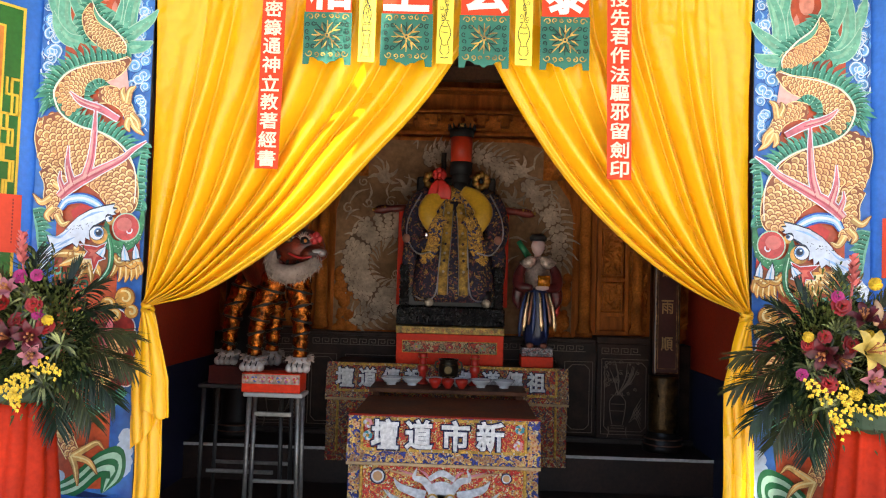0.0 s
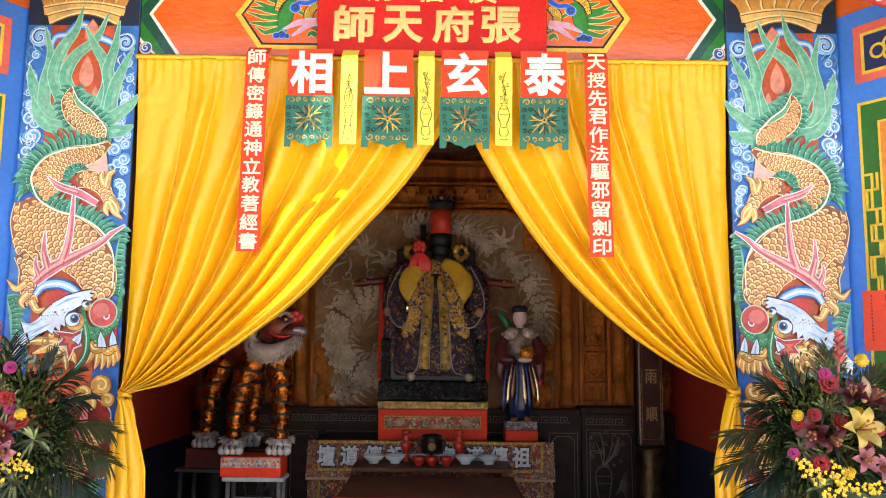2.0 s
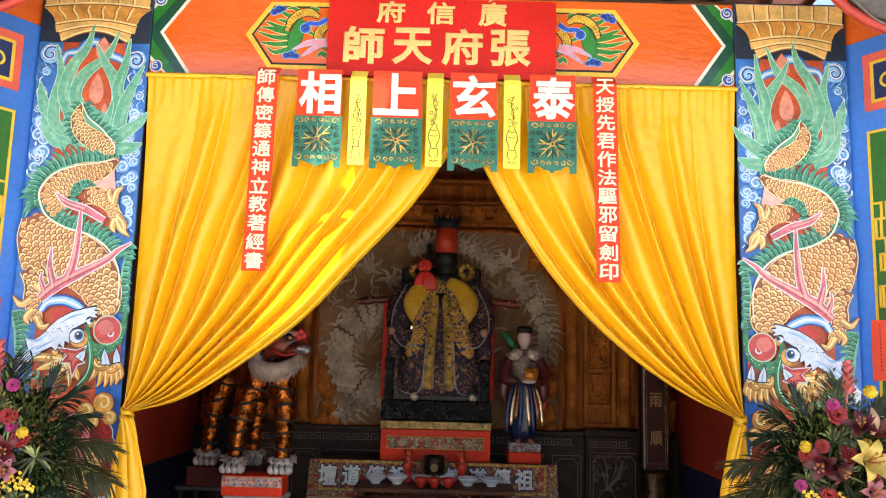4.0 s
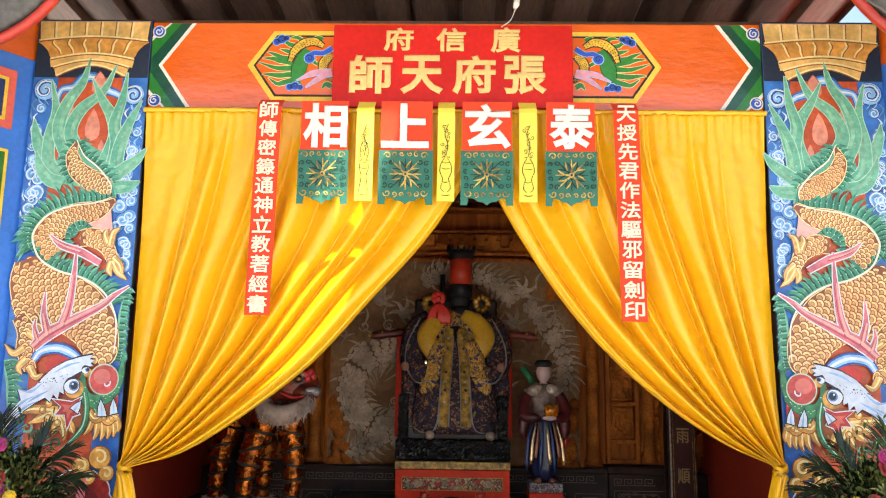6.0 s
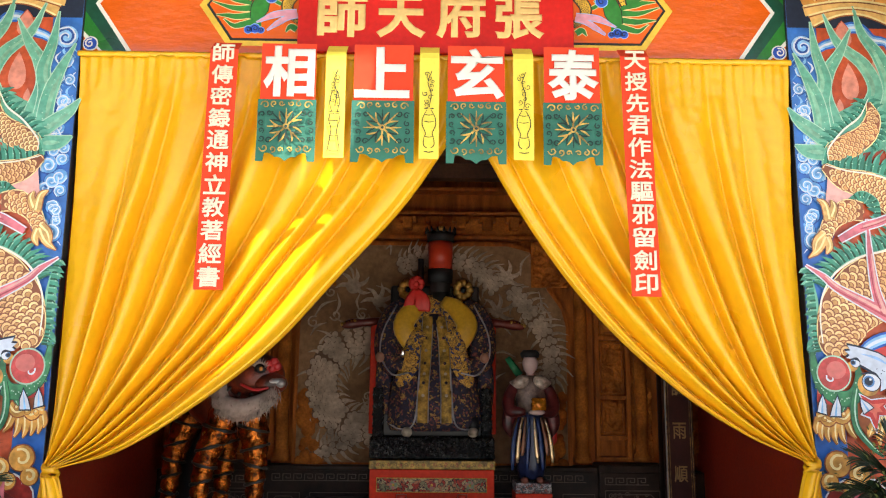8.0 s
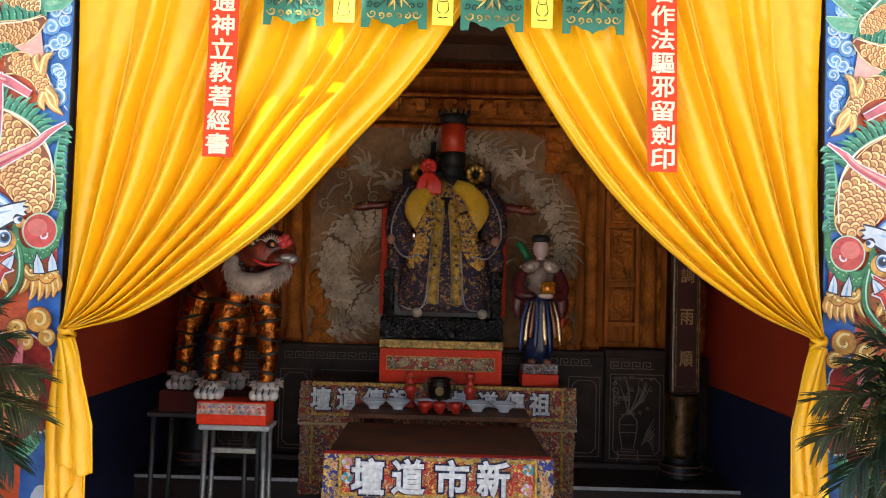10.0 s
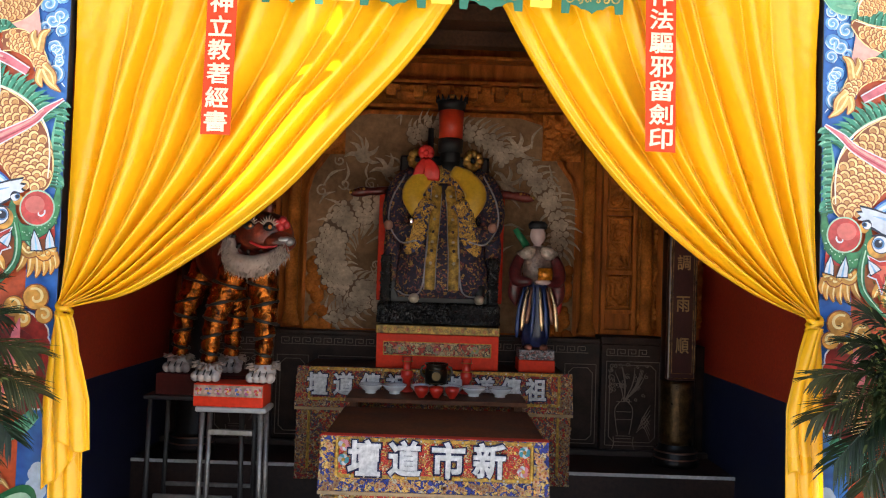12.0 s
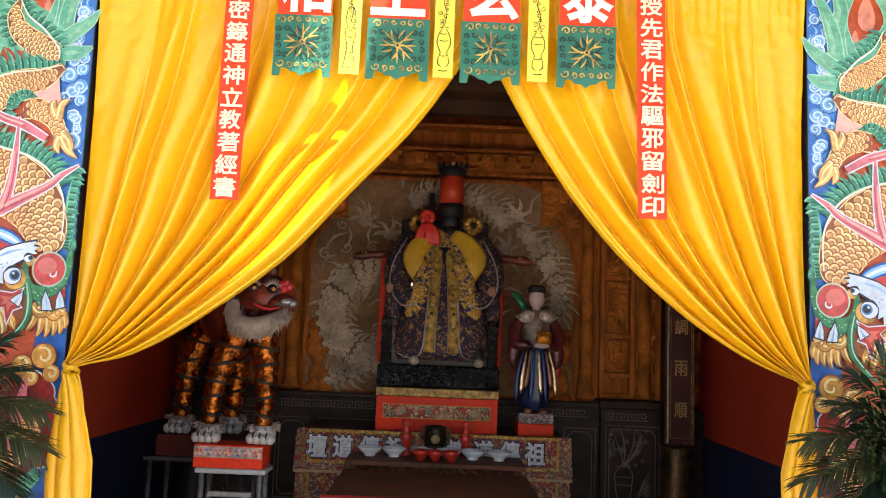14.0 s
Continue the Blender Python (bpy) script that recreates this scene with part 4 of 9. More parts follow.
    edged(bm, ring, [0.012, 0.036, 0.056, 0.060, 0.048, 0.036, 0.034, 0.012], 36, 0, 1, None, 0.008, 34)
    for root, tip in (((0.152, 1.785), (0.150, 1.735)), ((0.122, 1.776), (0.108, 1.729)), ((0.094, 1.782), (0.075, 1.752)), ((0.029, 1.846), (0.005, 1.824)), ((0.012, 1.918), (-0.008, 1.909)), ((0.012, 1.956), (-0.009, 1.965))):
        edged(bm, [root, ((root[0] + tip[0]) / 2 + 0.004, (root[1] + tip[1]) / 2), tip], [0.026, 0.020, 0.002], 35, 0, 1, 2, 0.006, 8)
    edged(bm, [(0.171, 1.822), (0.157, 1.744), (0.166, 1.664), (0.220, 1.592), (0.264, 1.555)], [0.018, 0.024, 0.022, 0.016, 0.003], 42, 0, 1, 2, 0.007, 26)
    for i in range(26):
        q = spline([(p[0], p[1], 0) for p in ring[1:-1]], 25)[i]
        disc(bm, (q.x + rnd.uniform(-0.012, 0.012), q.y + rnd.uniform(-0.014, 0.014)), 0.003, lay(37), T * 0.5, 2, 6, put)
    part("muzzle", bm, [mat("muzzle_green", (0.05, 0.26, 0.10), 0.4, var=0.25, scale=10), greend, greenl], th, "speckled green muzzle and barbel")
    bm = bmesh.new()
    c = (0.087, 1.885)
    for rr, m, n in ((0.072, 1, 39), (0.066, 0, 39.5)):
        disc(bm, c, rr, lay(n), T, m, 28, put, 1.03)
    disc(bm, (c[0] + 0.010, c[1] + 0.014), 0.040, lay(40), T, 3, 20, put, 0.9)
    curl(bm, (c[0] - 0.012, c[1] - 0.018), 0.022, lay(40.6), 0.008, 2, 0.6, 2.6, 1, T, put)
    part("nose", bm, [mat("nose_red", (0.62, 0.07, 0.06), 0.35, var=0.2, scale=10), greenl, white, mat("nose_pink", (0.74, 0.18, 0.15), 0.35, var=0.15)], th, "round red nose")
    for a, b, tip in (((0.101, 1.714), (0.059, 1.715), (0.093, 1.792)), ((0.044, 1.721), (0.008, 1.731), (0.033, 1.797)), ((0.235, 1.749), (0.197, 1.725), (0.187, 1.784))):
        bm = bmesh.new()
        gx, gz = (a[0] + b[0] + tip[0]) / 3, (a[1] + b[1] + tip[1]) / 3
        for m, g in ((1, 1.22), (0, 1.0)):
            tri = [(gx + (p - gx) * g, gz + (q - gz) * g) for p, q in (a, b, ((b[0] + tip[0]) / 2 - 0.004, (b[1] + tip[1]) / 2), tip, ((a[0] + tip[0]) / 2 + 0.006, (a[1] + tip[1]) / 2))]
            plate(bm, tri, lay(43 + (0.5 if m == 0 else 0)), T, m, put)
        ribbon(bm, [((a[0] + b[0]) / 2, (a[1] + b[1]) / 2), tip], [0.010, 0.001], lay(44), T, 2, 6, put)
        part("fang", bm, [white, dark, pal_b], th, "white fang")
    bm = bmesh.new()
    star = [(0.185, 1.803), (0.231, 1.780), (0.325, 1.791), (0.280, 1.755), (0.305, 1.717), (0.260, 1.718), (0.244, 1.650), (0.221, 1.709), (0.187, 1.722), (0.209, 1.750)]
    cx, cz = (0.244, 1.746)
    for g, m, n in ((1.10, 1, 41), (0.96, 0, 41.5), (0.5, 2, 42)):
        plate(bm, [(cx + (a - cx) * g, cz + (b - cz) * g) for a, b in star], lay(n), T, m, put)
    part("cheek_flame", bm, [red, white, mat("coral_flame", (0.78, 0.16, 0.10), 0.4)], th, "red cheek flame edged white")

    # shell fan, mushroom blooms, waves and foam at the foot
    bm = bmesh.new()
    for i in range(13):
        a = radians(205 - i * 19)
        c = (0.165 + 0.155 * math.cos(a), 1.215 + 0.205 * math.sin(a))
        for rr, m, dy in ((0.052, 1, 0), (0.046, 0, 0.0006)):
            disc(bm, (min(max(c[0], 0.055), 0.5), c[1]), rr, Y - 0.012 - dy - 0.00005 * i, 0.0012, m, 14, put, 1.15)
    tagged(part("shell_fan", bm, [mat("shell_red", (0.48, 0.04, 0.03), 0.4, var=0.3, scale=8), white], th, "red scalloped shell edged pink"), kind="stuff")
    bm = bmesh.new()
    plate(bm, [(0.165 + 0.135 * math.cos(a), 1.215 + 0.185 * math.sin(a)) for a in (2 * math.pi * q / 24 for q in range(24))], Y - 0.0142, 0.0012, 3, put)
    body("shell_scale_patch", [(0.10, 1.32), (0.12, 1.22), (0.18, 1.12), (0.25, 1.03)], [0.08, 0.13, 0.13, 0.05], 31, 0.04, False)
    ribbon(bm, [(0.19, 1.12), (0.17, 1.25), (0.15, 1.36), (0.135, 1.44)], [0.004, 0.045, 0.04, 0.004], Y - 0.0195, 0.0018, 4, 14, put)
    for c, r in (((0.163, 1.485), 0.045), ((0.077, 1.525), 0.055), ((0.04, 1.455), 0.038), ((0.125, 1.435), 0.036)):
        disc(bm, c, r, Y - 0.0160, 0.0015, 1, 16, put)
        disc(bm, c, r * 0.9, Y - 0.0170, 0.0015, 2, 16, put)
        curl(bm, c, r * 0.7, Y - 0.0188, 0.012, 0, 0.9, 1.0, 1, 0.001, put)
    part("shell_body", bm, [goldl, scale_d, jaw_mats[0], mat("maroon_shell", (0.22, 0.02, 0.02), 0.4, var=0.3), pink], th, "golden blooms and scales")
    bm = bmesh.new()
    plate(bm, [(0.002, 0.0), (W - 0.002, 0.0), (W - 0.002, 0.60), (0.36, 0.555), (0.002, 0.50)], Y - 0.001, 0.0015, 0, put)
    for k in range(20):
        a = k / 19
        c = (0.02 + 0.03 * math.sin(k * 2.2) + (0.10 * a if k % 2 else 0.02), 0.83 - 0.32 * a) if k < 12 else (0.56 - (k - 12) * 0.026, 0.72 - (k - 12) * 0.016)
        disc(bm, (max(c[0], 0.034), c[1]), 0.032, Y - 0.0032 - 0.00006 * k, 0.0015, 1, 12, put)
    for i in range(5):
        ribbon(bm, [(0.47, 0.52 - 0.01 * i), (0.30 - 0.004 * i, 0.60 - 0.018 * i), (0.17, 0.71 - 0.022 * i), (0.07 + 0.012 * i, 0.745 - 0.03 * i), (0.06 + 0.02 * i, 0.62), (0.15, 0.535)], [0.02, 0.04 - 0.004 * i, 0.05 - 0.006 * i, 0.04, 0.03, 0.01], Y - 0.0062 - 0.002 * i, 0.0018, 2 if i % 2 == 0 else 3, 26, put)
    ribbon(bm, [(W - 0.01, 0.505), (0.40, 0.50), (0.22, 0.485), (0.06, 0.515)], [0.03, 0.05, 0.05, 0.02], Y - 0.0165, 0.002, 4, 18, put)
    part("wave", bm, [NAVY, lilac, mat("wave_green", (0.02, 0.17, 0.06), 0.4, var=0.2), greenl, mat("cobalt_wave", (0.02, 0.12, 0.46), 0.4)], th, "green wave with white foam")
    return th


for _s in (-1, 1):
    build_board(_s)


# ---- curtains ----
def build_curtain(side, inner, tie, seed, tails):
    """A yellow satin drape gathered at the beam and pulled aside to a knot, with its tail hanging below."""
    rnd = random.Random(seed)
    th = thing("curtain", "yellow satin curtain drawn aside and knotted against the painted board", "curtain", "pair of shrine curtains")
    ctrl = [(p[0], p[1], 0) for p in inner]
    NT, NS = 120, 300
    line = spline(ctrl, 240)
    acc = [0.0]
    for a, b in zip(line, line[1:]):
        acc.append(acc[-1] + (b - a).length)

    def at(t):
        d = t * acc[-1]
        lo, hi = 0, len(acc) - 1
        while hi - lo > 1:
            m = (lo + hi) // 2
            if acc[m] <= d:
                lo = m
            else:
                hi = m
        f = (d - acc[lo]) / max(1e-6, acc[hi] - acc[lo])
        return line[lo].lerp(line[hi], f)
    # pleats of uneven width: the outermost hangs as a broad flat panel
    cuts = [0.0, 0.15] + [0.15 + 0.85 * (k + 1 + rnd.uniform(-0.3, 0.3)) / 8 for k in range(7)] + [1.0]
    amp = [0.45] + [0.65 + 0.6 * rnd.random() for _ in range(len(cuts))]
    bm = bmesh.new()
    rows = []
    for i in range(NT + 1):
        t = i / NT
        pin = at(t)
        row = []
        for j in range(NS + 1):
            s = j / NS
            zo = 3.215 + (tie[1] - 3.215) * t
            xo = 1.535 + (abs(tie[0]) + 0.026 - 1.535) * t ** 3
            # strands sag slightly between the outer edge and the inner hem
            z = (1 - s) * zo + s * pin.y - 0.10 * math.sin(math.pi * s) * t * (1 - t) * (1.2 - s)
            x = xo * (1 - s) + (side * pin.x) * s
            sw = min(1.0, max(0.0, s + 0.018 * math.sin(5.0 * t + 9 * s + seed) * math.sin(math.pi * s)))
            k = min(sum(1 for c in cuts[1:] if c <= sw), len(cuts) - 2)
            f = (sw - cuts[k]) / (cuts[k + 1] - cuts[k])
            # a rounded pleat that leans over a sharp crease
            f2 = f ** 1.45
            fold = math.sin(math.pi * min(1.0, f2)) ** 0.95 * amp[k]
            top = max(0.0, 1 - t / 0.12)
            a = 0.022 + 0.092 * math.sin(math.pi * min(1, t * 0.60 + 0.04))
            a *= (1 - 0.62 * t ** 4) * min(1.0, (cuts[k + 1] - cuts[k]) / 0.10)
            small = 0.5 + 0.5 * math.cos(2 * math.pi * s * 31 + 3 * math.sin(7 * s))
            y = -0.022 - a * fold * (1 - 0.6 * top) - 0.008 * top * small
            # secondary soft fold on each pleat
            y -= 0.016 * math.sin(2 * math.pi * (f + 0.3 * math.sin(4 * t + k))) * math.sin(math.pi * f) * (1 - t) * (1 - top)
            y += 0.045 * min(1.0, 3 * t) * (1 - t ** 5) - 0.045 * t ** 6
            wr = noise.noise(Vector((x * 7 + seed, z * 4, s * 6))) * 0.006 + noise.noise(Vector((x * 18 + z * 9, z * 22 + seed, 1.0))) * 0.0045 * max(0.0, 1 - 1.2 * s) + noise.noise(Vector((x * 40, z * 34, seed))) * 0.0012
            y += wr * (1 - 0.6 * t)
            # rolled inner hem with its stitched ridge
            if s > 0.985:
                y -= 0.007
            elif s > 0.968:
                y += 0.004
            row.append(bm.verts.new((side * x, y, z)))
        rows.append(row)
    for r0, r1 in zip(rows, rows[1:]):
        for j in range(NS):
            bm.faces.new((r0[j], r0[j + 1], r1[j + 1], r1[j]))
    dr = part("drape", bm, CURTAIN, th, smooth=True)
    so = dr.modifiers.new("thickness", "SOLIDIFY")
    so.thickness, so.offset = 0.003, 1.0
    # heading band with small pleats
    bm = bmesh.new()
    rows = []
    xin = side * inner[0][0]
    for z, dy in ((3.233, 0.0), (3.225, -0.003), (3.214, -0.002), (3.208, 0.004)):
        row = []
        for j in range(241):
            x = 1.545 + (xin - 1.545) * j / 240
            p = 0.0035 * abs(math.sin(x * 31 + 2 * math.sin(x * 9))) + 0.004 * noise.noise(Vector((x * 14, z * 30, seed)))
            row.append(bm.verts.new((side * x, -0.034 + dy - p, z)))
        rows.append(row)
    for r0, r1 in zip(rows, rows[1:]):
        for j in range(240):
            bm.faces.new((r0[j], r0[j + 1], r1[j + 1], r1[j]))
    hd = part("heading", bm, CURTAIN, th, "gathered heading band", smooth=True)
    so = hd.modifiers.new("thickness", "SOLIDIFY")
    so.thickness = 0.003
    # knot: wound strips
    tx, tz = tie[0], tie[1]
    for k in range(4):
        bm = bmesh.new()
        pts = [(tx + side * 0.006 + 0.023 * math.cos(a), -0.066 + 0.030 * math.sin(a), tz - 0.012 - 0.017 * k + 0.016 * math.sin(a + k * 1.3))
               for a in (2 * math.pi * q / 20 for q in range(21))]
        tube(bm, pts, 0.0115 - 0.0015 * (k % 2), 8)
        part("tie_band", bm, CURTAIN, th, "twisted satin tie", smooth=True)
    # tail: pleated sheets of unequal length, widening below the knot (edges as offsets from the knot, end heights, depth)
    for k, (x0, x1, zl, zr, yo, waves) in enumerate(tails):
        bm = bmesh.new()
        rows = []
        z0 = tz - 0.05
        for i in range(61):
            t = i / 60
            row = []
            open_ = min(1.0, t * (z0 - min(zl, zr)) / 0.34) ** 0.75
            for j in range(81):
                s = j / 80
                end = zl + (zr - zl) * s + 0.012 * math.sin(7 * s + k)
                z = z0 + (end - z0) * t
                a, b = -0.026 + (x0 + 0.026) * open_, 0.026 + (x1 - 0.026) * open_
                x = tx + a + (b - a) * s + 0.006 * math.sin(9 * z + k) * t
                f = abs(math.sin(math.pi * (s * waves + 0.15 * math.sin(3 * t + k)))) ** 0.7
                y = yo - (0.010 + 0.013 * t) * f - 0.022 * math.sin(math.pi * s) * (1 - 0.6 * t)
                y += 0.006 * noise.noise(Vector((x * 18, z * 7, k + seed)))
                row.append(bm.verts.new((x, y, z)))
            rows.append(row)
        for r0, r1 in zip(rows, rows[1:]):
            for j in range(80):
                bm.faces.new((r0[j], r0[j + 1], r1[j + 1], r1[j]))
        tl = part("tail", bm, CURTAIN, th, "hanging satin tail", smooth=True)
        so = tl.modifiers.new("thickness", "SOLIDIFY")
        so.thickness = 0.003


build_curtain(-1, [(0.13, 3.215), (0.105, 2.95), (-0.018, 2.729), (-0.156, 2.537), (-0.406, 2.256), (-0.656, 1.975), (-0.964, 1.728), (-1.230, 1.558), (-1.452, 1.492)], (-1.482, 1.515), 3,
              ((-0.006, 0.138, 0.965, 0.935, -0.105, 2.2), (-0.058, 0.077, 0.765, 0.90, -0.085, 2.6), (-0.040, 0.094, 0.34, 0.36, -0.058, 2.3)))
build_curtain(1, [(0.11, 3.215), (0.14, 2.95), (0.24, 2.755), (0.36, 2.549), (0.552, 2.266), (0.769, 2.015), (1.027, 1.788), (1.268, 1.63), (1.468, 1.542)], (1.496, 1.555), 8,
              ((-0.108, -0.028, 0.93, 0.95, -0.095, 1.6), (-0.100, 0.048, 0.30, 0.28, -0.062, 2.7)))


# ---- sign and paper banners on the beam ----
def build_sign():
    th = thing("sign_board", "red board with gold brushed characters fixed on the beam", "sign")
    bm = bmesh.new()
    box(bm, -0.602, 0.596, -0.052, -0.02, 3.236, 3.668, 0.004)
    part("board", bm, RED_SIGN, th)
    bm = bmesh.new()
    for x in (-0.5, 0.5):
        box(bm, x - 0.03, x + 0.03, -0.0195, 0.009, 3.3, 3.6)
    part("batten", bm, WOOD_PLAIN, th)
    for c, x, h in (("廣", 0.262, 0.135), ("信", -0.012, 0.125), ("府", -0.275, 0.125)):
        letter(c, x, -0.0525, 3.590, 0.150, h, GOLD_PAINT, th, 0.030)
    for c, x in (("張", 0.36), ("府", 0.105), ("天", -0.155), ("師", -0.41)):
        letter(c, x, -0.0525, 3.405, 0.215, 0.205, GOLD_PAINT, th, 0.034)


def wavy_sheet(bm, x0, x1, z0, z1, y, amp=0.006, n=10, m=24, seed=0, mi=0, thick=0.0012, bottom=None):
    """A paper sheet that hangs with a little curl. bottom(s) shapes the lower edge."""
    def pt(s, t, o):
        zb = z0 + (bottom(s) if bottom else 0)
        z = z1 + (zb - z1) * t
        yy = y - amp * math.sin(math.pi * s + seed) * t - amp * 0.8 * math.sin(2.2 * math.pi * t + seed) * t
        return (x0 + (x1 - x0) * s, yy + o, z)
    fr = [[bm.verts.new(pt(i / n, j / m, 0)) for i in range(n + 1)] for j in range(m + 1)]
    bk = [[bm.verts.new(pt(i / n, j / m, thick)) for i in range(n + 1)] for j in range(m + 1)]
    for g in (fr, bk):
        for j in range(m):
            for i in range(n):
                bm.faces.new((g[j][i], g[j][i + 1], g[j + 1][i + 1], g[j + 1][i])).material_index = mi
    for j in range(m):
        for i in (0, n):
            bm.faces.new((fr[j][i], fr[j + 1][i], bk[j + 1][i], bk[j][i])).material_index = mi
    for i in range(n):
        for j in (0, m):
            bm.faces.new((fr[j][i], fr[j][i + 1], bk[j][i + 1], bk[j][i])).material_index = mi
    return pt


def build_banner(ch, x0, x1, seed):
    """Red paper square with a white character over a green cut-paper apron with gold rosette and swallow-tail corners."""
    th = thing("paper_banner", "red paper banner with a white character and a green cut-paper apron", "banner", "paper banners along the beam")
    Y = -0.118
    bm = bmesh.new()
    wavy_sheet(bm, x0 + 0.004, x1 - 0.004, 2.985, 3.24, Y, 0.002, 8, 10, seed)
    part("red_sheet", bm, PAPER_RED, th)
    bm = bmesh.new()
    wavy_sheet(bm, x0 + 0.05, x1 - 0.05, 3.15, 3.262, -0.0, 0.0, 2, 3, 0)
    for v in bm.verts:
        v.co.y += -0.0535 - (3.262 - v.co.z) / 0.112 * 0.062
    part("hanging_tab", bm, mat("brown_tape", (0.30, 0.13, 0.05), 0.5), th)
    letter(ch, (x0 + x1) / 2 + (0.004 if ch != "上" else -0.006), Y - 0.006, 3.115, (x1 - x0) * 0.90, 0.225, WHITE_PAINT, th, 0.034)

    def edge(s):
        k = abs(s - 0.5) * 2
        if k > 0.72:
            return -0.018 + 0.0 * k
        return 0.018 - 0.036 * (1 - k / 0.72) + 0.007 * abs(math.sin(k * 9))
    bm = bmesh.new()
    wavy_sheet(bm, x0 - 0.002, x1 + 0.002, 2.742, 2.992, Y - 0.0045, 0.004, 40, 12, seed + 0.4, bottom=edge)
    part("green_apron", bm, PAPER_GREEN, th, "green cut-paper apron")
    cx, cz = (x0 + x1) / 2, 2.872
    bm = bmesh.new()
    yb = Y - 0.0125
    dark_gold = mat("cut_paper_gold", (0.68, 0.44, 0.08), 0.5, var=0.35, scale=18)
    cut = mat("cut_paper_gap", (0.02, 0.06, 0.045), 0.8)
    for k in range(8):
        a = k * math.pi / 4
        d, e = (math.cos(a), math.sin(a)), (-math.sin(a), math.cos(a))
        ln = 0.078 if k % 2 == 0 else 0.092
        ribbon(bm, [(cx + d[0] * 0.014, cz + d[1] * 0.014), (cx + d[0] * ln * 0.55, cz + d[1] * ln * 0.55), (cx + d[0] * ln, cz + d[1] * ln)], [0.008, 0.007, 0.003], yb, 0.001, 0 if (k + seed) % 3 else 1, 8)
        for q in (-1, 1):
            ribbon(bm, [(cx + d[0] * 0.028, cz + d[1] * 0.028), (cx + d[0] * 0.05 + q * e[0] * 0.012, cz + d[1] * 0.05 + q * e[1] * 0.012), (cx + d[0] * 0.066 + q * e[0] * 0.026, cz + d[1] * 0.066 + q * e[1] * 0.026)], [0.005, 0.008, 0.003], yb, 0.001, 1 if q > 0 else 0, 8)
    for sx in (-1, 1):
        for sz in (-1, 1):
            for q, (ux, uz, r) in enumerate(((0.088, 0.092, 0.017), (0.100, 0.052, 0.013), (0.052, 0.098, 0.013), (0.102, 0.018, 0.012), (0.020, 0.100, 0.011), (0.070, 0.060, 0.013))):
                curl(bm, (cx + sx * ux, cz + sz * uz), r * 1.12, yb, 0.0062, q % 2, 1.1, 0.7 * q + (0 if sx > 0 else math.pi), sx * sz, 0.001, n=14)
    disc(bm, (cx, cz), 0.013, yb - 0.0005, 0.001, 0, 12)
    disc(bm, (cx, cz), 0.006, yb - 0.0016, 0.001, 1, 8)
    tagged(part("rosette", bm, [dark_gold, cut], th, "gold cut-paper rosette"), kind="stuff")


def build_yellow_strip(x0, x1, seed):
    """Narrow yellow paper strip with an ink drawing of a vase on a stand."""
    th = thing("yellow_paper_strip", "narrow yellow paper strip printed with an ink vase drawing", "banner", "yellow strips between the banners")
    Y = -0.128
    bm = bmesh.new()
    wavy_sheet(bm, x0, x1, 2.74, 3.258, Y, 0.003, 6, 20, seed)
    for v in bm.verts:
        if v.co.z > 3.2:
            v.co.y += (v.co.z - 3.2) / 0.058 * 0.07
    part("sheet", bm, PAPER_YELLOW, th)
    rnd = random.Random(seed)
    cx = (x0 + x1) / 2
    yb = Y - 0.0065
    bm = bmesh.new()

    def stroke(pts, w=0.0026):
        ribbon(bm, [(cx + p, q) for p, q in pts], [w, w * 1.4, w], yb, 0.0008, 0, 14)
    for s in (-1, 1):
        if seed % 3 == 0:
            stroke([(s * 0.018, 2.93), (s * 0.022, 2.90), (s * 0.012, 2.86), (s * 0.020, 2.80), (s * 0.026, 2.765)])
            stroke([(s * 0.024, 2.935), (s * 0.004, 2.94)])
            stroke([(s * 0.012, 2.94), (s * 0.02, 2.975), (s * 0.014, 3.02), (s * 0.005, 3.03)])
        else:
            stroke([(s * 0.008, 2.95), (s * 0.024, 2.92), (s * 0.028, 2.885), (s * 0.014, 2.85), (s * 0.018, 2.835)])
            stroke([(s * 0.02, 2.955), (s * 0.004, 2.957)])
            stroke([(s * 0.02, 2.83), (s * 0.022, 2.80), (s * 0.008, 2.785)])
            stroke([(s * 0.02, 2.77), (s * 0.002, 2.768)])
    for z in (2.77, 2.835, 2.90, 2.93):
        stroke([(-0.019, z), (0, z - 0.003), (0.019, z)], 0.002)
    for k in range(9):
        c = (rnd.uniform(-0.018, 0.018), 2.97 + k * 0.017)
        curl(bm, (cx + c[0], c[1]), rnd.uniform(0.008, 0.014), yb, 0.0028, 0, 1.1, rnd.uniform(0, 6), 1, 0.0008, n=10)
    stroke([(0.0, 2.96), (0.008, 3.02), (-0.006, 3.07), (0.01, 3.12)])
    part("ink_drawing", bm, INK, th, "black ink vase drawing")


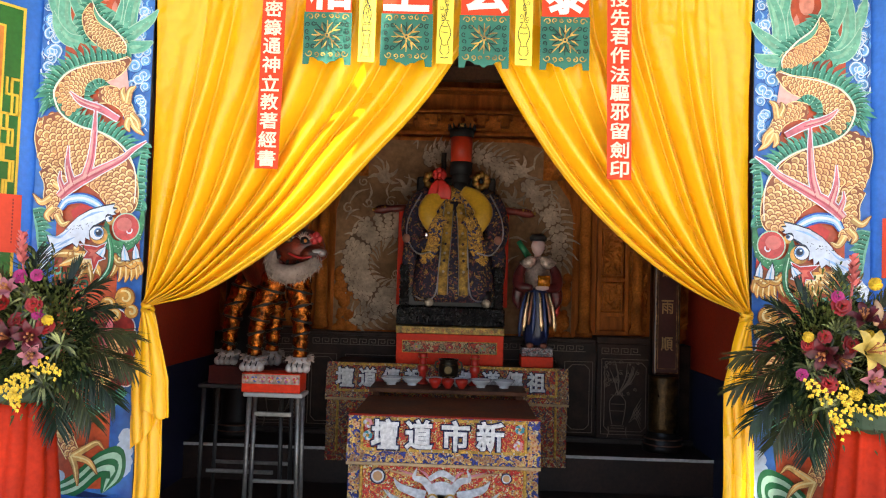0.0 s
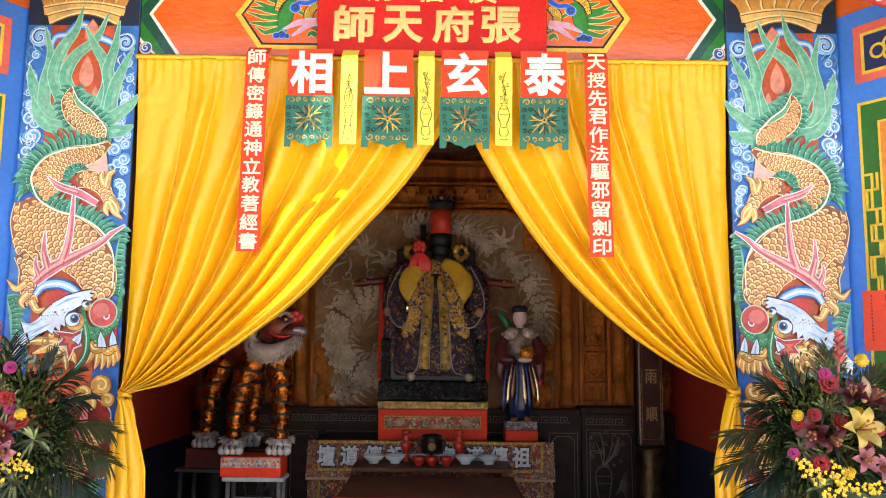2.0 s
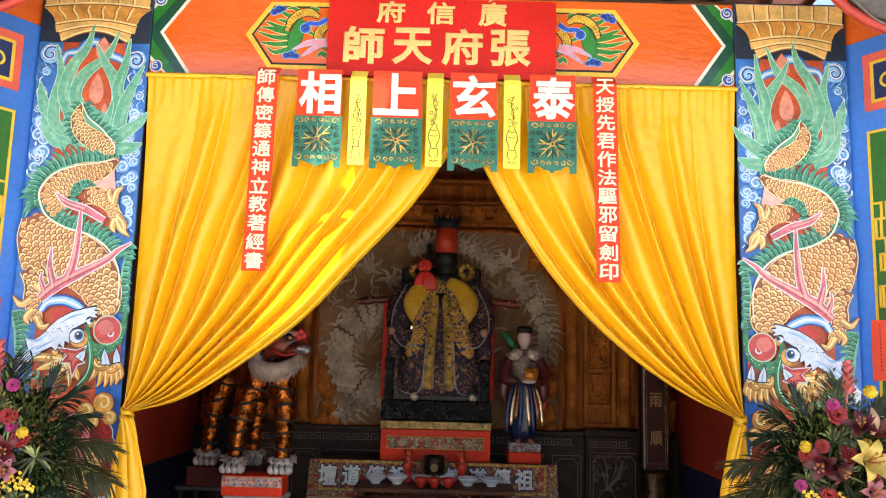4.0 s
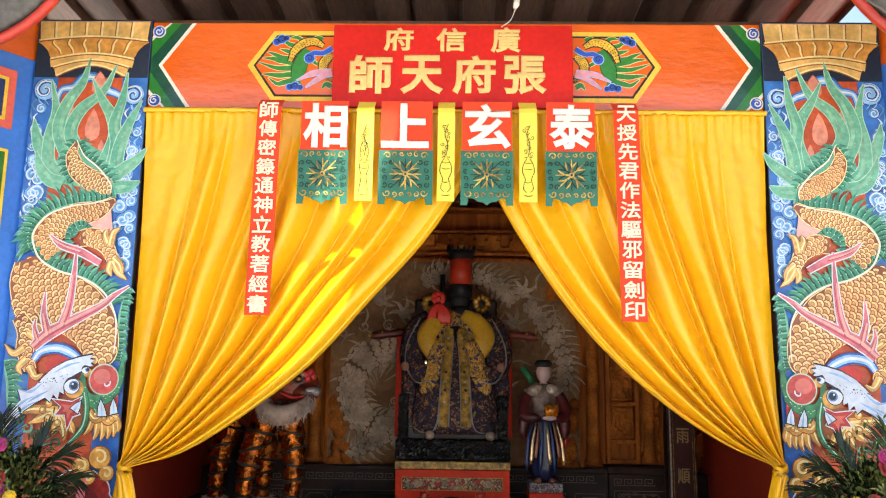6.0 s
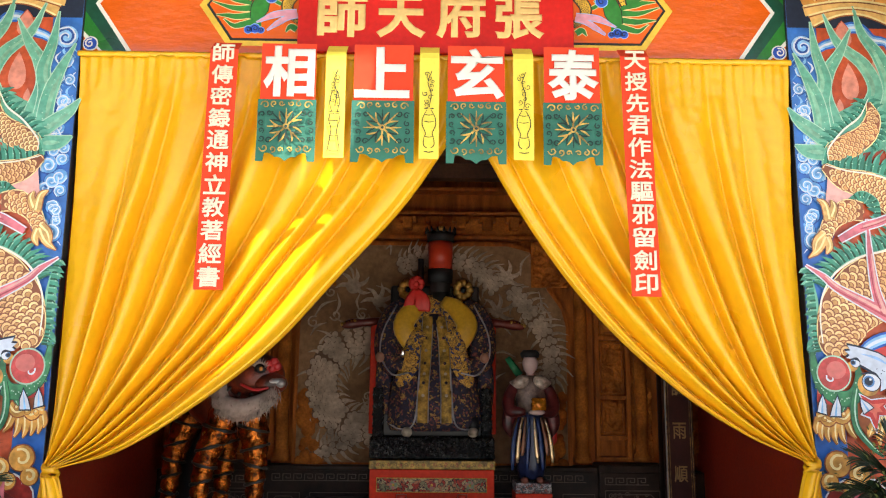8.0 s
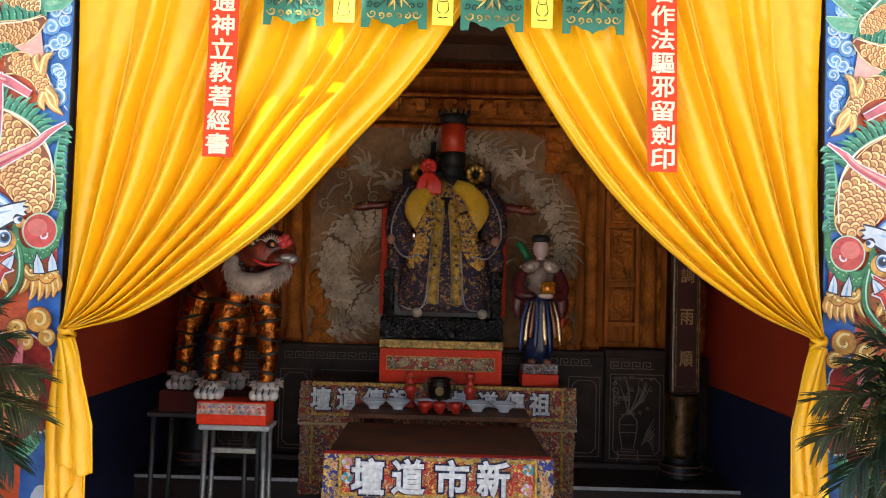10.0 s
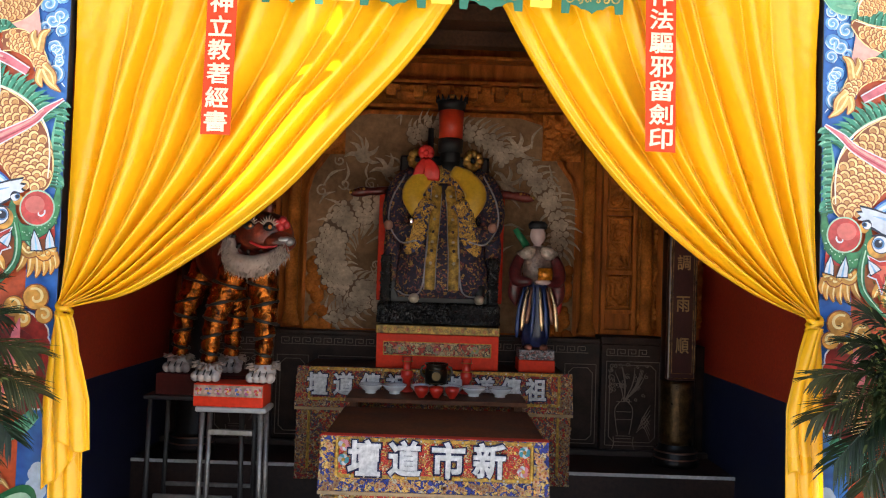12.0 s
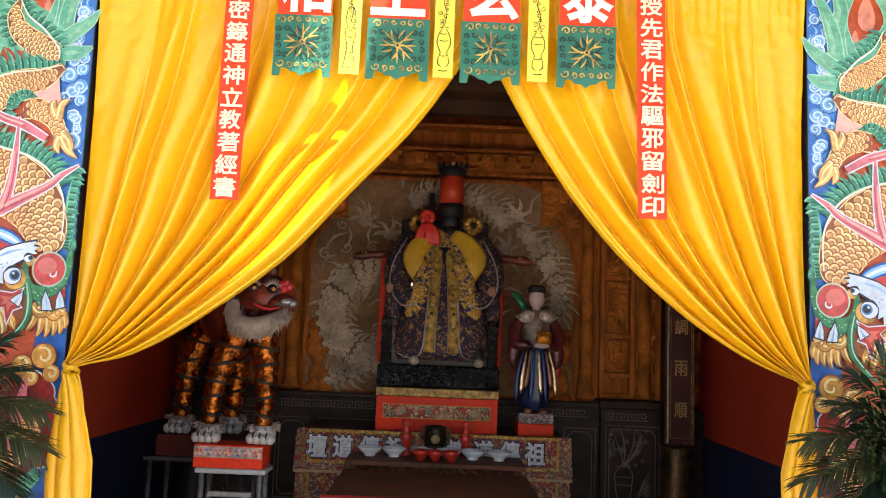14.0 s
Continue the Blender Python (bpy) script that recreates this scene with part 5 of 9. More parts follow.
def build_couplet(chars, x0, x1, z0, z1, dx, seed):
    """Tall red paper strip with a column of cream brushed characters."""
    th = thing("couplet_strip", "tall red paper strip with a column of cream brushed characters", "banner", "pair of red couplet strips")
    Y = -0.132
    bm = bmesh.new()
    wavy_sheet(bm, x0, x1, z0, z1, Y, 0.004, 6, 40, seed)
    for v in bm.verts:
        v.co.x += dx * (z1 - v.co.z) / (z1 - z0)
        if v.co.z > z1 - 0.05:
            v.co.y += (v.co.z - z1 + 0.05) / 0.05 * 0.055
    part("sheet", bm, PAPER_RED, th)
    n = len(chars)
    st = (z1 - z0 - 0.03) / n
    for i, c in enumerate(chars):
        z = z1 - 0.025 - st * (i + 0.5)
        letter(c, (x0 + x1) / 2 + dx * (z1 - z) / (z1 - z0), Y - 0.0065, z, (x1 - x0) * 0.78, st * 0.88, CREAM_PAPER, th, 0.022)


build_sign()
for _i, (_c, _a, _b) in enumerate((("相", -0.738, -0.500), ("上", -0.349, -0.092), ("玄", 0.045, 0.292), ("泰", 0.450, 0.692))):
    build_banner(_c, _a, _b, _i)
for _i, (_a, _b) in enumerate(((-0.462, -0.378), (-0.069, 0.013), (0.323, 0.408))):
    build_yellow_strip(_a, _b, _i)
build_couplet("師傳密籙通神立教著經書", -0.946, -0.829, 2.19, 3.259, -0.012, 0.3)
build_couplet("天授先君作法驅邪留劍印", 0.773, 0.894, 2.18, 3.25, 0.018, 1.4)


# ---- flaring wing walls beside the boards ----
def build_wing(side):
    """Wing wall running forward and outward: blue field, coral square with rings, green fret panel, orange band above."""
    dx, dy = side * 0.548, -0.8365
    put = lambda u, v, w: (side * 2.146 + dx * u - side * 0.8365 * -w, 0.03 + dy * u + 0.548 * w, v)
    L = 1.9
    th = thing("wing_wall", "flaring blue painted wall with green fret panel", "wall", "wing walls beside the entrance")
    th["kind"] = "structure"

    def slab(name, u0, u1, v0, v1, w0, w1, m, label=""):
        bm = bmesh.new()
        vs = [bm.verts.new(put(u, v, w)) for u in (u0, u1) for v in (v0, v1) for w in (w0, w1)]
        for q in ((0, 1, 3, 2), (4, 6, 7, 5), (0, 4, 5, 1), (2, 3, 7, 6), (0, 2, 6, 4), (1, 5, 7, 3)):
            bm.faces.new([vs[i] for i in q])
        return part(name, bm, m, th, label)
    slab("wall_body", 0.0, L, 0.0, 3.495, 0.0, 0.12, BLUE, "blue enamel wall")
    slab("top_band", 0.0, L, 3.497, 3.72, 0.004, 0.12, ORANGE, "orange top band")

    def frame_of(u0, u1, v0, v1, t, w, m, label=""):
        for a, b, c, d in ((u0, u1, v1 - t, v1), (u0, u1, v0, v0 + t), (u0, u0 + t, v0 + t, v1 - t), (u1 - t, u1, v0 + t, v1 - t)):
            slab("border", a, b, c, d, w, 0.0, m, label)
    # coral square with linked rings
    slab("coral_square", 0.095, 0.55, 3.105, 3.41, -0.003, 0.0, PINK_PANEL, "coral square")
    slab("ring_field", 0.15, 0.495, 3.155, 3.352, -0.006, -0.003, NAVY, "navy field")
    frame_of(0.135, 0.51, 3.143, 3.364, 0.016, -0.009, YELLOW_LINE)
    for k, (cu, cv) in enumerate(((0.22, 3.25), (0.285, 3.275), (0.285, 3.225), (0.36, 3.25), (0.43, 3.275), (0.43, 3.225))):
        bm = bmesh.new()
        ribbon(bm, [(cu + 0.034 * math.cos(a), cv + 0.034 * math.sin(a)) for a in (2 * math.pi * q / 12 for q in range(13))], [0.013, 0.013], -0.0065 - 0.0004 * k, 0.002, 0, 30, put)
        part("ring", bm, YELLOW_LINE, th)
    # green fret panel
    slab("green_panel", 0.105, 1.3, 0.9, 2.99, -0.003, 0.0, GREEN_PANEL, "green fret panel")
    frame_of(0.10, 1.305, 0.89, 3.0, 0.014, -0.006, YELLOW_LINE)
    slab("orange_panel", 0.205, 1.2, 1.35, 2.88, -0.006, -0.003, mat("amber_panel", (0.72, 0.24, 0.04), 0.4, var=0.15), "amber inner panel")
    frame_of(0.198, 1.207, 1.342, 2.888, 0.010, -0.008, YELLOW_LINE)
    fret = [(0.125, 0.62), (0.155, 0.62), (0.155, 0.54), (0.125, 0.54), (0.125, 0.44), (0.17, 0.44), (0.17, 0.36), (0.14, 0.36), (0.14, 0.28), (0.18, 0.28), (0.18, 0.20), (0.13, 0.20), (0.13, 0.10), (0.16, 0.10), (0.16, 0.02)]
    for mir in (1, -1):
        bm = bmesh.new()
        for (a0, b0), (a1, b1) in zip(fret, fret[1:]):
            u0, u1 = sorted((a0, a1))
            v0, v1 = sorted((2.32 + mir * (b0 - 0.32), 2.32 + mir * (b1 - 0.32)))
            o = 0.0 if mir > 0 else 0.02
            vs = [bm.verts.new(put(u + o, v, w)) for u in (u0 - 0.006, u1 + 0.006) for v in (v0 - 0.006, v1 + 0.006) for w in (-0.0105 - 0.001 * mir, -0.002)]
            for q in ((0, 1, 3, 2), (4, 6, 7, 5), (0, 4, 5, 1), (2, 3, 7, 6), (0, 2, 6, 4), (1, 5, 7, 3)):
                bm.faces.new([vs[i] for i in q])
        part("fret", bm, YELLOW_LINE, th, "yellow key fret")
    # red notice paper hung on the wall
    note = thing("red_notice", "small red paper notice with a column of faint writing", "notice", "red notices on the wing walls")
    bm = bmesh.new()
    z0, z1 = (1.735, 2.03)
    plate(bm, [(0.075, z0), (0.27, z0 + 0.005), (0.272, z1), (0.078, z1 + 0.003)], -0.012, 0.002, 0, put)
    part("sheet", bm, mat("bright_red_notice", (0.86, 0.075, 0.025), 0.6, var=0.06), note)
    bm = bmesh.new()
    for k in range(13):
        v = z1 - 0.03 - k * 0.018
        plate(bm, [(0.118, v), (0.124, v), (0.124, v + 0.010), (0.118, v + 0.010)], -0.0145, 0.001, 0, put)
        if k % 3 == 0:
            plate(bm, [(0.19, v - 0.02), (0.222, v - 0.02), (0.222, v + 0.012), (0.19, v + 0.012)], -0.0145, 0.001, 0, put)
    part("writing_bars", bm, mat("dark_red_ink", (0.30, 0.02, 0.015), 0.6), note)


def build_round_eave(side):
    """Curved grey metal eave with a red rolled rim that enters the view above each wing."""
    th = thing("round_eave", "grey curved metal eave with a red rim", "eave", "round eaves above the wing walls")
    th["kind"] = "structure"
    cx, cz, R, y = side * 2.19, 3.83, 0.545, -0.6
    def ring(r, y, n=48):
        return [(cx + r * math.cos(2 * math.pi * k / n), y, cz + r * math.sin(2 * math.pi * k / n)) for k in range(n + 1)]
    bm = bmesh.new()
    tube(bm, ring(R, y), 0.022, 8, cap=False)
    part("rim", bm, mat("red_rim_paint", (0.55, 0.04, 0.02), 0.35, var=0.15), th, "red painted rim", smooth=True)
    bm = bmesh.new()
    n = 48
    rows = []
    for r, yy in ((R - 0.005, y + 0.01), (R - 0.06, y - 0.03), (R - 0.075, y - 0.03), (R - 0.12, y - 0.06), (R - 0.135, y - 0.055), (0.18, y - 0.09), (0.02, y - 0.09)):
        rows.append([bm.verts.new(p) for p in ring(r, yy, n)[:-1]])
    skin(bm, rows, 0, True)
    part("dish", bm, mat("weathered_grey_metal", (0.11, 0.10, 0.09), 0.5, metal=0.3, var=0.3), th, "grey ribbed metal", smooth=True)
    bm = bmesh.new()
    tube(bm, [(cx, y - 0.05, cz + 0.2), (cx, y - 0.05, 4.24)], 0.02, 8)
    part("hanger", bm, STEEL, th)


for _s in (-1, 1):
    build_wing(_s)
    build_round_eave(_s)


# ---- inside the shrine: back wall ----
def carved_panel(bm, x0, x1, z0, z1, y, depth=0.02, seed=0, n=44):
    """A relief field of intertwined foliage, as a displaced sheet."""
    m = max(8, int(n * (z1 - z0) / (x1 - x0)))
    m = min(m, 150)
    rows = []
    for j in range(m + 1):
        row = []
        for i in range(n + 1):
            x, z = x0 + (x1 - x0) * i / n, z0 + (z1 - z0) * j / m
            q = Vector((x * 13 + seed, z * 13, seed * 1.7))
            w = Vector((noise.noise(q * 0.7), noise.noise(q * 0.7 + Vector((9, 3, 1))), 0)) * 1.1
            r = 1 - abs(noise.noise(q + w)) * 3.2
            r2 = 1 - abs(noise.noise(q * 2.1 + w)) * 2.5
            h = max(0.0, r) * 0.75 + max(0, r2) * 0.3
            if i in (0, n) or j in (0, m):
                h = 0
            row.append(bm.verts.new((x, y - depth * h, z)))
        rows.append(row)
    for a, b in zip(rows, rows[1:]):
        for i in range(n):
            bm.faces.new((a[i], a[i + 1], b[i + 1], b[i]))


def frame_boxes(bm, x0, x1, z0, z1, t, y0, y1, bevel=0.004):
    box(bm, x0, x1, y0, y1, z1 - t, z1, bevel)
    box(bm, x0, x1, y0, y1, z0, z0 + t, bevel)
    box(bm, x0, x0 + t, y0, y1, z0 + t, z1 - t, bevel)
    box(bm, x1 - t, x1, y0, y1, z0 + t, z1 - t, bevel)


def build_back_wall():
    th = thing("altar_screen", "carved brown wooden altar screen across the back wall", "screen")
    th["kind"] = "structure"
    bm = bmesh.new()
    box(bm, -2.39, 2.39, 3.30, 3.415, 1.2, 3.60)
    part("screen_body", bm, WOOD_PLAIN, th)
    for k, (x0, x1, z0, z1) in enumerate(((-1.12, 1.12, 3.02, 3.22), (-2.3, -1.85, 1.3, 3.5), (1.85, 2.3, 1.3, 3.5), (-1.78, -1.62, 1.25, 3.5), (1.62, 1.78, 1.25, 3.5),
                                          (-1.12, -0.80, 2.62, 3.0), (0.80, 1.12, 2.62, 3.0))):
        bm = bmesh.new()
        carved_panel(bm, x0, x1, z0, z1, 3.26 if abs(x0 + x1) < 0.1 else 3.275 if k < 5 else 3.185, 0.045, k)
        part("carved_field", bm, WOOD_CARVED, th, "foliage carved in brown wood", smooth=True)
    for k in range(3):
        bm = bmesh.new()
        box(bm, -1.75, 1.75, 3.18 - 0.02 * k, 3.3, 3.02 + 0.2 * k, 3.05 + 0.2 * k, 0.006)
        part("rail", bm, WOOD_PLAIN, th, "moulded wooden rail")
    for k in range(15):
        bm = bmesh.new()
        x = -1.54 + k * 0.22
        box(bm, x - 0.04, x + 0.04, 3.12, 3.29, 3.10, 3.20, 0.012)
        box(bm, x - 0.07, x + 0.07, 3.14, 3.29, 3.16, 3.205, 0.01)
        part("bracket", bm, WOOD_CARVED, th, "small carved bracket")
    for s in (-1, 1):
        # round half column with base rings
        bm = bmesh.new()
        lathe(bm, [(0.075, 1.225), (0.078, 1.26), (0.06, 1.275), (0.066, 1.30), (0.055, 1.32), (0.052, 2.2), (0.05, 3.0)], (s * 1.205, 3.24, 0), 20)
        part("half_column", bm, WOOD_CARVED, th, "carved wooden half column", smooth=True)
        bm = bmesh.new()
        lathe(bm, [(0.06, 1.235), (0.075, 1.25), (0.06, 1.29), (0.05, 1.31), (0.047, 3.4)], (s * 1.68, 3.22, 0), 18)
        part("half_column", bm, WOOD_CARVED, th, "carved wooden half column", smooth=True)
        bm = bmesh.new()
        x0, x1 = sorted((s * 1.315, s * 1.60))
        frame_boxes(bm, x0, x1, 1.235, 3.4, 0.035, 3.215, 3.30)
        for z in (1.40, 1.72, 2.20, 2.75):
            box(bm, x0 + 0.035, x1 - 0.035, 3.225, 3.30, z, z + 0.035, 0.004)
        part("panel_frame", bm, WOOD_PLAIN, th, "wooden panel frame")
        for k, (z0, z1) in enumerate(((1.44, 1.715), (1.76, 2.195), (2.24, 2.745))):
            bm = bmesh.new()
            carved_panel(bm, x0 + 0.04, x1 - 0.04, z0, z1, 3.268, 0.035, 20 + k + 5 * s, 30)
            part("panel_carving", bm, WOOD_CARVED, th, smooth=True)
            bm = bmesh.new()
            frame_boxes(bm, x0 + 0.052, x1 - 0.052, z0 + 0.015, z1 - 0.015, 0.01, 3.232, 3.262, 0.002)
            part("inner_bead", bm, WOOD_PLAIN, th)


def build_slab():
    """Stone slab with a pale relief dragon: looping scaled body, spines, flames, clouds."""
    th = thing("relief_slab", "grey stone slab carved with a pale coiling dragon", "relief")
    bm = bmesh.new()
    out = [(-1.10, 1.20), (1.10, 1.20), (1.10, 2.30), (1.06, 2.45), (0.94, 2.62), (0.90, 2.80), (0.80, 2.93), (0.62, 2.98), (-0.62, 2.98), (-0.80, 2.93), (-0.90, 2.80), (-0.94, 2.62), (-1.06, 2.45), (-1.10, 2.30)]
    plate(bm, out, 3.30, 0.08)
    part("stone", bm, SLAB, th)
    bm = bmesh.new()
    pts = out + [out[0]]
    for a, b in zip(pts, pts[1:]):
        ribbon(bm, [a, b], [0.03, 0.03], 3.219, 0.012, 0, 2)
    part("edge_moulding", bm, WOOD_PLAIN, th, "wooden edge moulding")
    Y = 3.2195
    rnd = random.Random(5)
    coils = ((((-0.469, 2.181), (-0.645, 2.181), (-0.817, 2.065), (-0.897, 1.833), (-0.817, 1.602), (-0.616, 1.479), (-0.44, 1.495)), 0.235),
             (((-0.92, 1.27), (-0.70, 1.36), (-0.50, 1.48), (-0.40, 1.62)), 0.10),
             (((0.62, 2.62), (0.80, 2.40), (0.93, 2.18), (0.96, 1.98), (0.86, 1.82), (0.66, 1.72)), 0.13),
             (((-0.30, 2.78), (0.0, 2.86), (0.34, 2.78), (0.52, 2.60)), 0.12))
    for line, w in coils:
        bm = bmesh.new()
        n = 44
        pts = ribbon(bm, line, [w * 0.7, w, w, w * 0.75], Y, 0.014, 0, n)
        run = 0.0
        row = 0
        for i in range(1, n):
            run += (pts[i] - pts[i - 1]).length
            if run < row * 0.036:
                continue
            row += 1
            d = (pts[i + 1] - pts[i - 1]).normalized()
            nn = Vector((-d.y, d.x, 0))
            m = int(w / 0.10) + 1
            for c in range(-m, m + 1):
                off = (c + (0.5 if row % 2 else 0)) * 0.052
                if abs(off) > w * 0.46:
                    continue
                o = pts[i] + nn * off
                yy = Y - 0.0185 - 0.0004 * row
                # darker disc under each scale paints the shadow in the gaps
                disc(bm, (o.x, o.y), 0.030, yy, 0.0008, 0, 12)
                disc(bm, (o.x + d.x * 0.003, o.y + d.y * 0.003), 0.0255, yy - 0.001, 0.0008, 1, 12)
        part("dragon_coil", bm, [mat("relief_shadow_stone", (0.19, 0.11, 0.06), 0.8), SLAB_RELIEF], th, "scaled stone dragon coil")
        bm = bmesh.new()
        for i in range(2, n - 1, 2):
            d = (pts[i + 1] - pts[i - 1]).normalized()
            nn = Vector((-d.y, d.x, 0)) * (1 if i % 4 else 0.9)
            for sd in (1, -1):
                if sd < 0 and i % 4:
                    continue
                p = pts[i] + nn * sd * w * 0.48
                ln = rnd.uniform(0.07, 0.14)
                q = p + nn * sd * ln + d * ln * 0.5
                ribbon(bm, [(p.x, p.y), (p.x * 0.5 + q.x * 0.5 - d.x * 0.015, p.y * 0.5 + q.y * 0.5 - d.y * 0.015), (q.x, q.y)], [0.03, 0.02, 0.003], Y, 0.015, 0, 6)
        tagged(part("spine_row", bm, SLAB_RELIEF, th, "pale stone spines"), kind="stuff")
    # claws, flames, clouds
    bm = bmesh.new()
    for c, r in (((-0.66, 2.62), 0.06), ((0.60, 2.70), 0.055), ((0.52, 2.42), 0.05), ((-0.45, 2.5), 0.05)):
        disc(bm, c, r, Y, 0.022, 0, 14)
        for k in range(5):
            a = -0.6 + k * 0.9
            ribbon(bm, [c, (c[0] + 0.09 * math.cos(a), c[1] + 0.09 * math.sin(a)), (c[0] + 0.15 * math.cos(a + 0.25), c[1] + 0.15 * math.sin(a + 0.25))], [0.04, 0.032, 0.003], Y, 0.02, 0, 8)
    for k in range(46):
        x, z = rnd.uniform(-1.0, 1.0), rnd.uniform(1.75, 2.9)
        if abs(x) > 0.86 and z > 2.5 or abs(x) < 0.25 and z < 2.3:
            continue
        a = rnd.uniform(0.3, 2.8)
        ln = rnd.uniform(0.12, 0.26)
        b = a + rnd.choice((-0.8, 0.8))
        ribbon(bm, [(x, z), (x + ln * 0.5 * math.cos(a), z + ln * 0.5 * math.sin(a)), (x + ln * 0.6 * math.cos(a) + ln * 0.4 * math.cos(b), min(2.93, z + ln * 0.6 * math.sin(a) + ln * 0.4 * math.sin(b)))], [0.006, 0.022, 0.003], Y, 0.012, 0, 8)
    for k in range(14):
        curl(bm, (rnd.choice((-1, 1)) * rnd.uniform(0.45, 0.98), rnd.uniform(1.3, 2.75)), rnd.uniform(0.04, 0.07), Y, 0.014, 0, 1.2, rnd.uniform(0, 6), 1, 0.01)
    tagged(part("flame_relief", bm, SLAB_RELIEF, th, "pale stone flames and claws"), kind="stuff")
    bm = bmesh.new()
    for k in range(90):
        sd = -1 if k % 2 else 1
        z = 1.2 + 0.55 * rnd.random() ** 1.6
        x = sd * (1.05 - abs(rnd.gauss(0, 0.12)) * (1.85 - z) * 1.4)
        ball(bm, (x, 3.215, z), rnd.uniform(0.025, 0.06), 0, 8, 1, 0.55, 1)
    tagged(part("rockery", bm, WOOD_CARVED, th, "carved brown rocks", smooth=True), kind="stuff")


def build_dado():
    th = thing("granite_dado", "black granite altar base with etched pale line panels", "dado")
    th["kind"] = "structure"
    bm = bmesh.new()
    box(bm, -2.39, 2.39, 3.16, 3.41, 0.012, 1.16, 0.006)
    part("granite_block", bm, GRANITE, th)
    bm = bmesh.new()
    box(bm, -1.30, 1.30, 3.10, 3.29, 1.162, 1.20, 0.008)
    part("ledge", bm, GRANITE, th)
    for s in (-1, 1):
        bm = bmesh.new()
        x0, x1 = sorted((s * 1.305, s * 1.80))
        box(bm, x0, x1, 3.07, 3.158, 0.012, 1.165, 0.006)
        box(bm, x0 - 0.015, x1 + 0.015, 3.04, 3.29, 1.167, 1.225, 0.008)
        part("pedestal_block", bm, GRANITE, th)

    def lines(x0, x1, z0, z1, y, t=0.006):
        for a in (0.0, 0.028):
            bm = bmesh.new()
            c = 0.04 if a else 0.0
            q = [(x0 + a + c, z0 + a), (x1 - a - c, z0 + a), (x1 - a, z0 + a + c), (x1 - a, z1 - a - c), (x1 - a - c, z1 - a), (x0 + a + c, z1 - a), (x0 + a, z1 - a - c), (x0 + a, z0 + a + c)]
            q.append(q[0])
            for p, r in zip(q, q[1:]):
                if (Vector(p) - Vector(r)).length > 1e-4:
                    ribbon(bm, [p, r], [t, t], y, 0.0015, 0, 2)
            part("etched_line", bm, GRANITE_LINE, th, "etched pale border")

    def meander(x0, x1, z, y):
        bm = bmesh.new()
        x = x0
        while x < x1 - 0.09:
            for a, b in (((0, 0), (0, 0.05)), ((0, 0.05), (0.06, 0.05)), ((0.06, 0.05), (0.06, 0.018)), ((0.06, 0.018), (0.025, 0.018)), ((0.0, 0.0), (0.085, 0.0)), ((0.025, 0.018), (0.025, 0.034))):
                ribbon(bm, [(x + a[0], z + a[1]), (x + b[0], z + b[1])], [0.006, 0.006], y, 0.0012, 0, 1)
            x += 0.085
        part("meander_band", bm, GRANITE_LINE, th, "etched key pattern")
    for s in (-1, 1):
        x0, x1 = sorted((s * 1.345, s * 1.765))
        lines(x0, x1, 0.37, 1.03, 3.0699)
        meander(x0, x1, 1.075, 3.0699)
        x0, x1 = sorted((s * 1.03, s * 1.28))
        lines(x0, x1, 0.36, 0.99, 3.1599)
        # etched vase with flowers
        bm = bmesh.new()
        cx = s * 1.53
        rnd = random.Random(11 + s)
        for q in (-1, 1):
            ribbon(bm, [(cx - 0.04 + q * 0.03, 0.66), (cx - 0.04 + q * 0.07, 0.60), (cx - 0.04 + q * 0.06, 0.48), (cx - 0.04 + q * 0.045, 0.40)], [0.006, 0.008, 0.006], 3.0699, 0.001, 0, 10)
            ribbon(bm, [(cx - 0.04 + q * 0.08, 0.385), (cx - 0.04 + q * 0.075, 0.33), (cx - 0.04 + q * 0.09, 0.28)], [0.006, 0.008, 0.005], 3.0699, 0.001, 0, 8)
        for z in (0.39, 0.37, 0.52, 0.58, 0.66):
            ribbon(bm, [(cx - 0.1, z), (cx + 0.02, z)], [0.005, 0.005], 3.0699, 0.001, 0, 2)
        for k in range(30):
            p = (cx + rnd.uniform(-0.16, 0.14), rnd.uniform(0.66, 0.96))
            curl(bm, p, rnd.uniform(0.012, 0.03), 3.0699, 0.007, 0, 1.2, rnd.uniform(0, 6), 1, 0.001, n=10)
        for k in range(10):
            a = rnd.uniform(0.4, 2.6)
            ribbon(bm, [(cx - 0.04, 0.66), (cx + 0.1 * math.cos(a), 0.75 + 0.05 * math.sin(a)), (cx + 0.17 * math.cos(a), 0.80 + 0.14 * math.sin(a))], [0.006, 0.01, 0.003], 3.0699, 0.001, 0, 8)
        for k in range(8):
            ribbon(bm, [(cx + 0.06 + 0.01 * k, 0.42 + 0.02 * k), (cx + 0.12, 0.46 + 0.03 * (k % 4)), (cx + 0.17, 0.36 + 0.04 * k)], [0.004, 0.009, 0.003], 3.0699, 0.001, 0, 8)
        part("etched_vase", bm, GRANITE_LINE, th, "etched vase of flowers").location.z = 0.055
    lines(-0.95, 0.95, 0.36, 0.99, 3.1599)
    meander(-1.25, 1.25, 1.08, 3.1599)
    bm = bmesh.new()
    box(bm, -2.14, 2.14, 3.0, 3.069, 0.301, 0.34, 0.004)
    part("plinth", bm, mat("dark_grey_plinth", (0.07, 0.045, 0.03), 0.4), th)
    bm = bmesh.new()
    box(bm, -2.149, 2.149, 2.432, 2.440, 0.280, 0.304, 0.002)
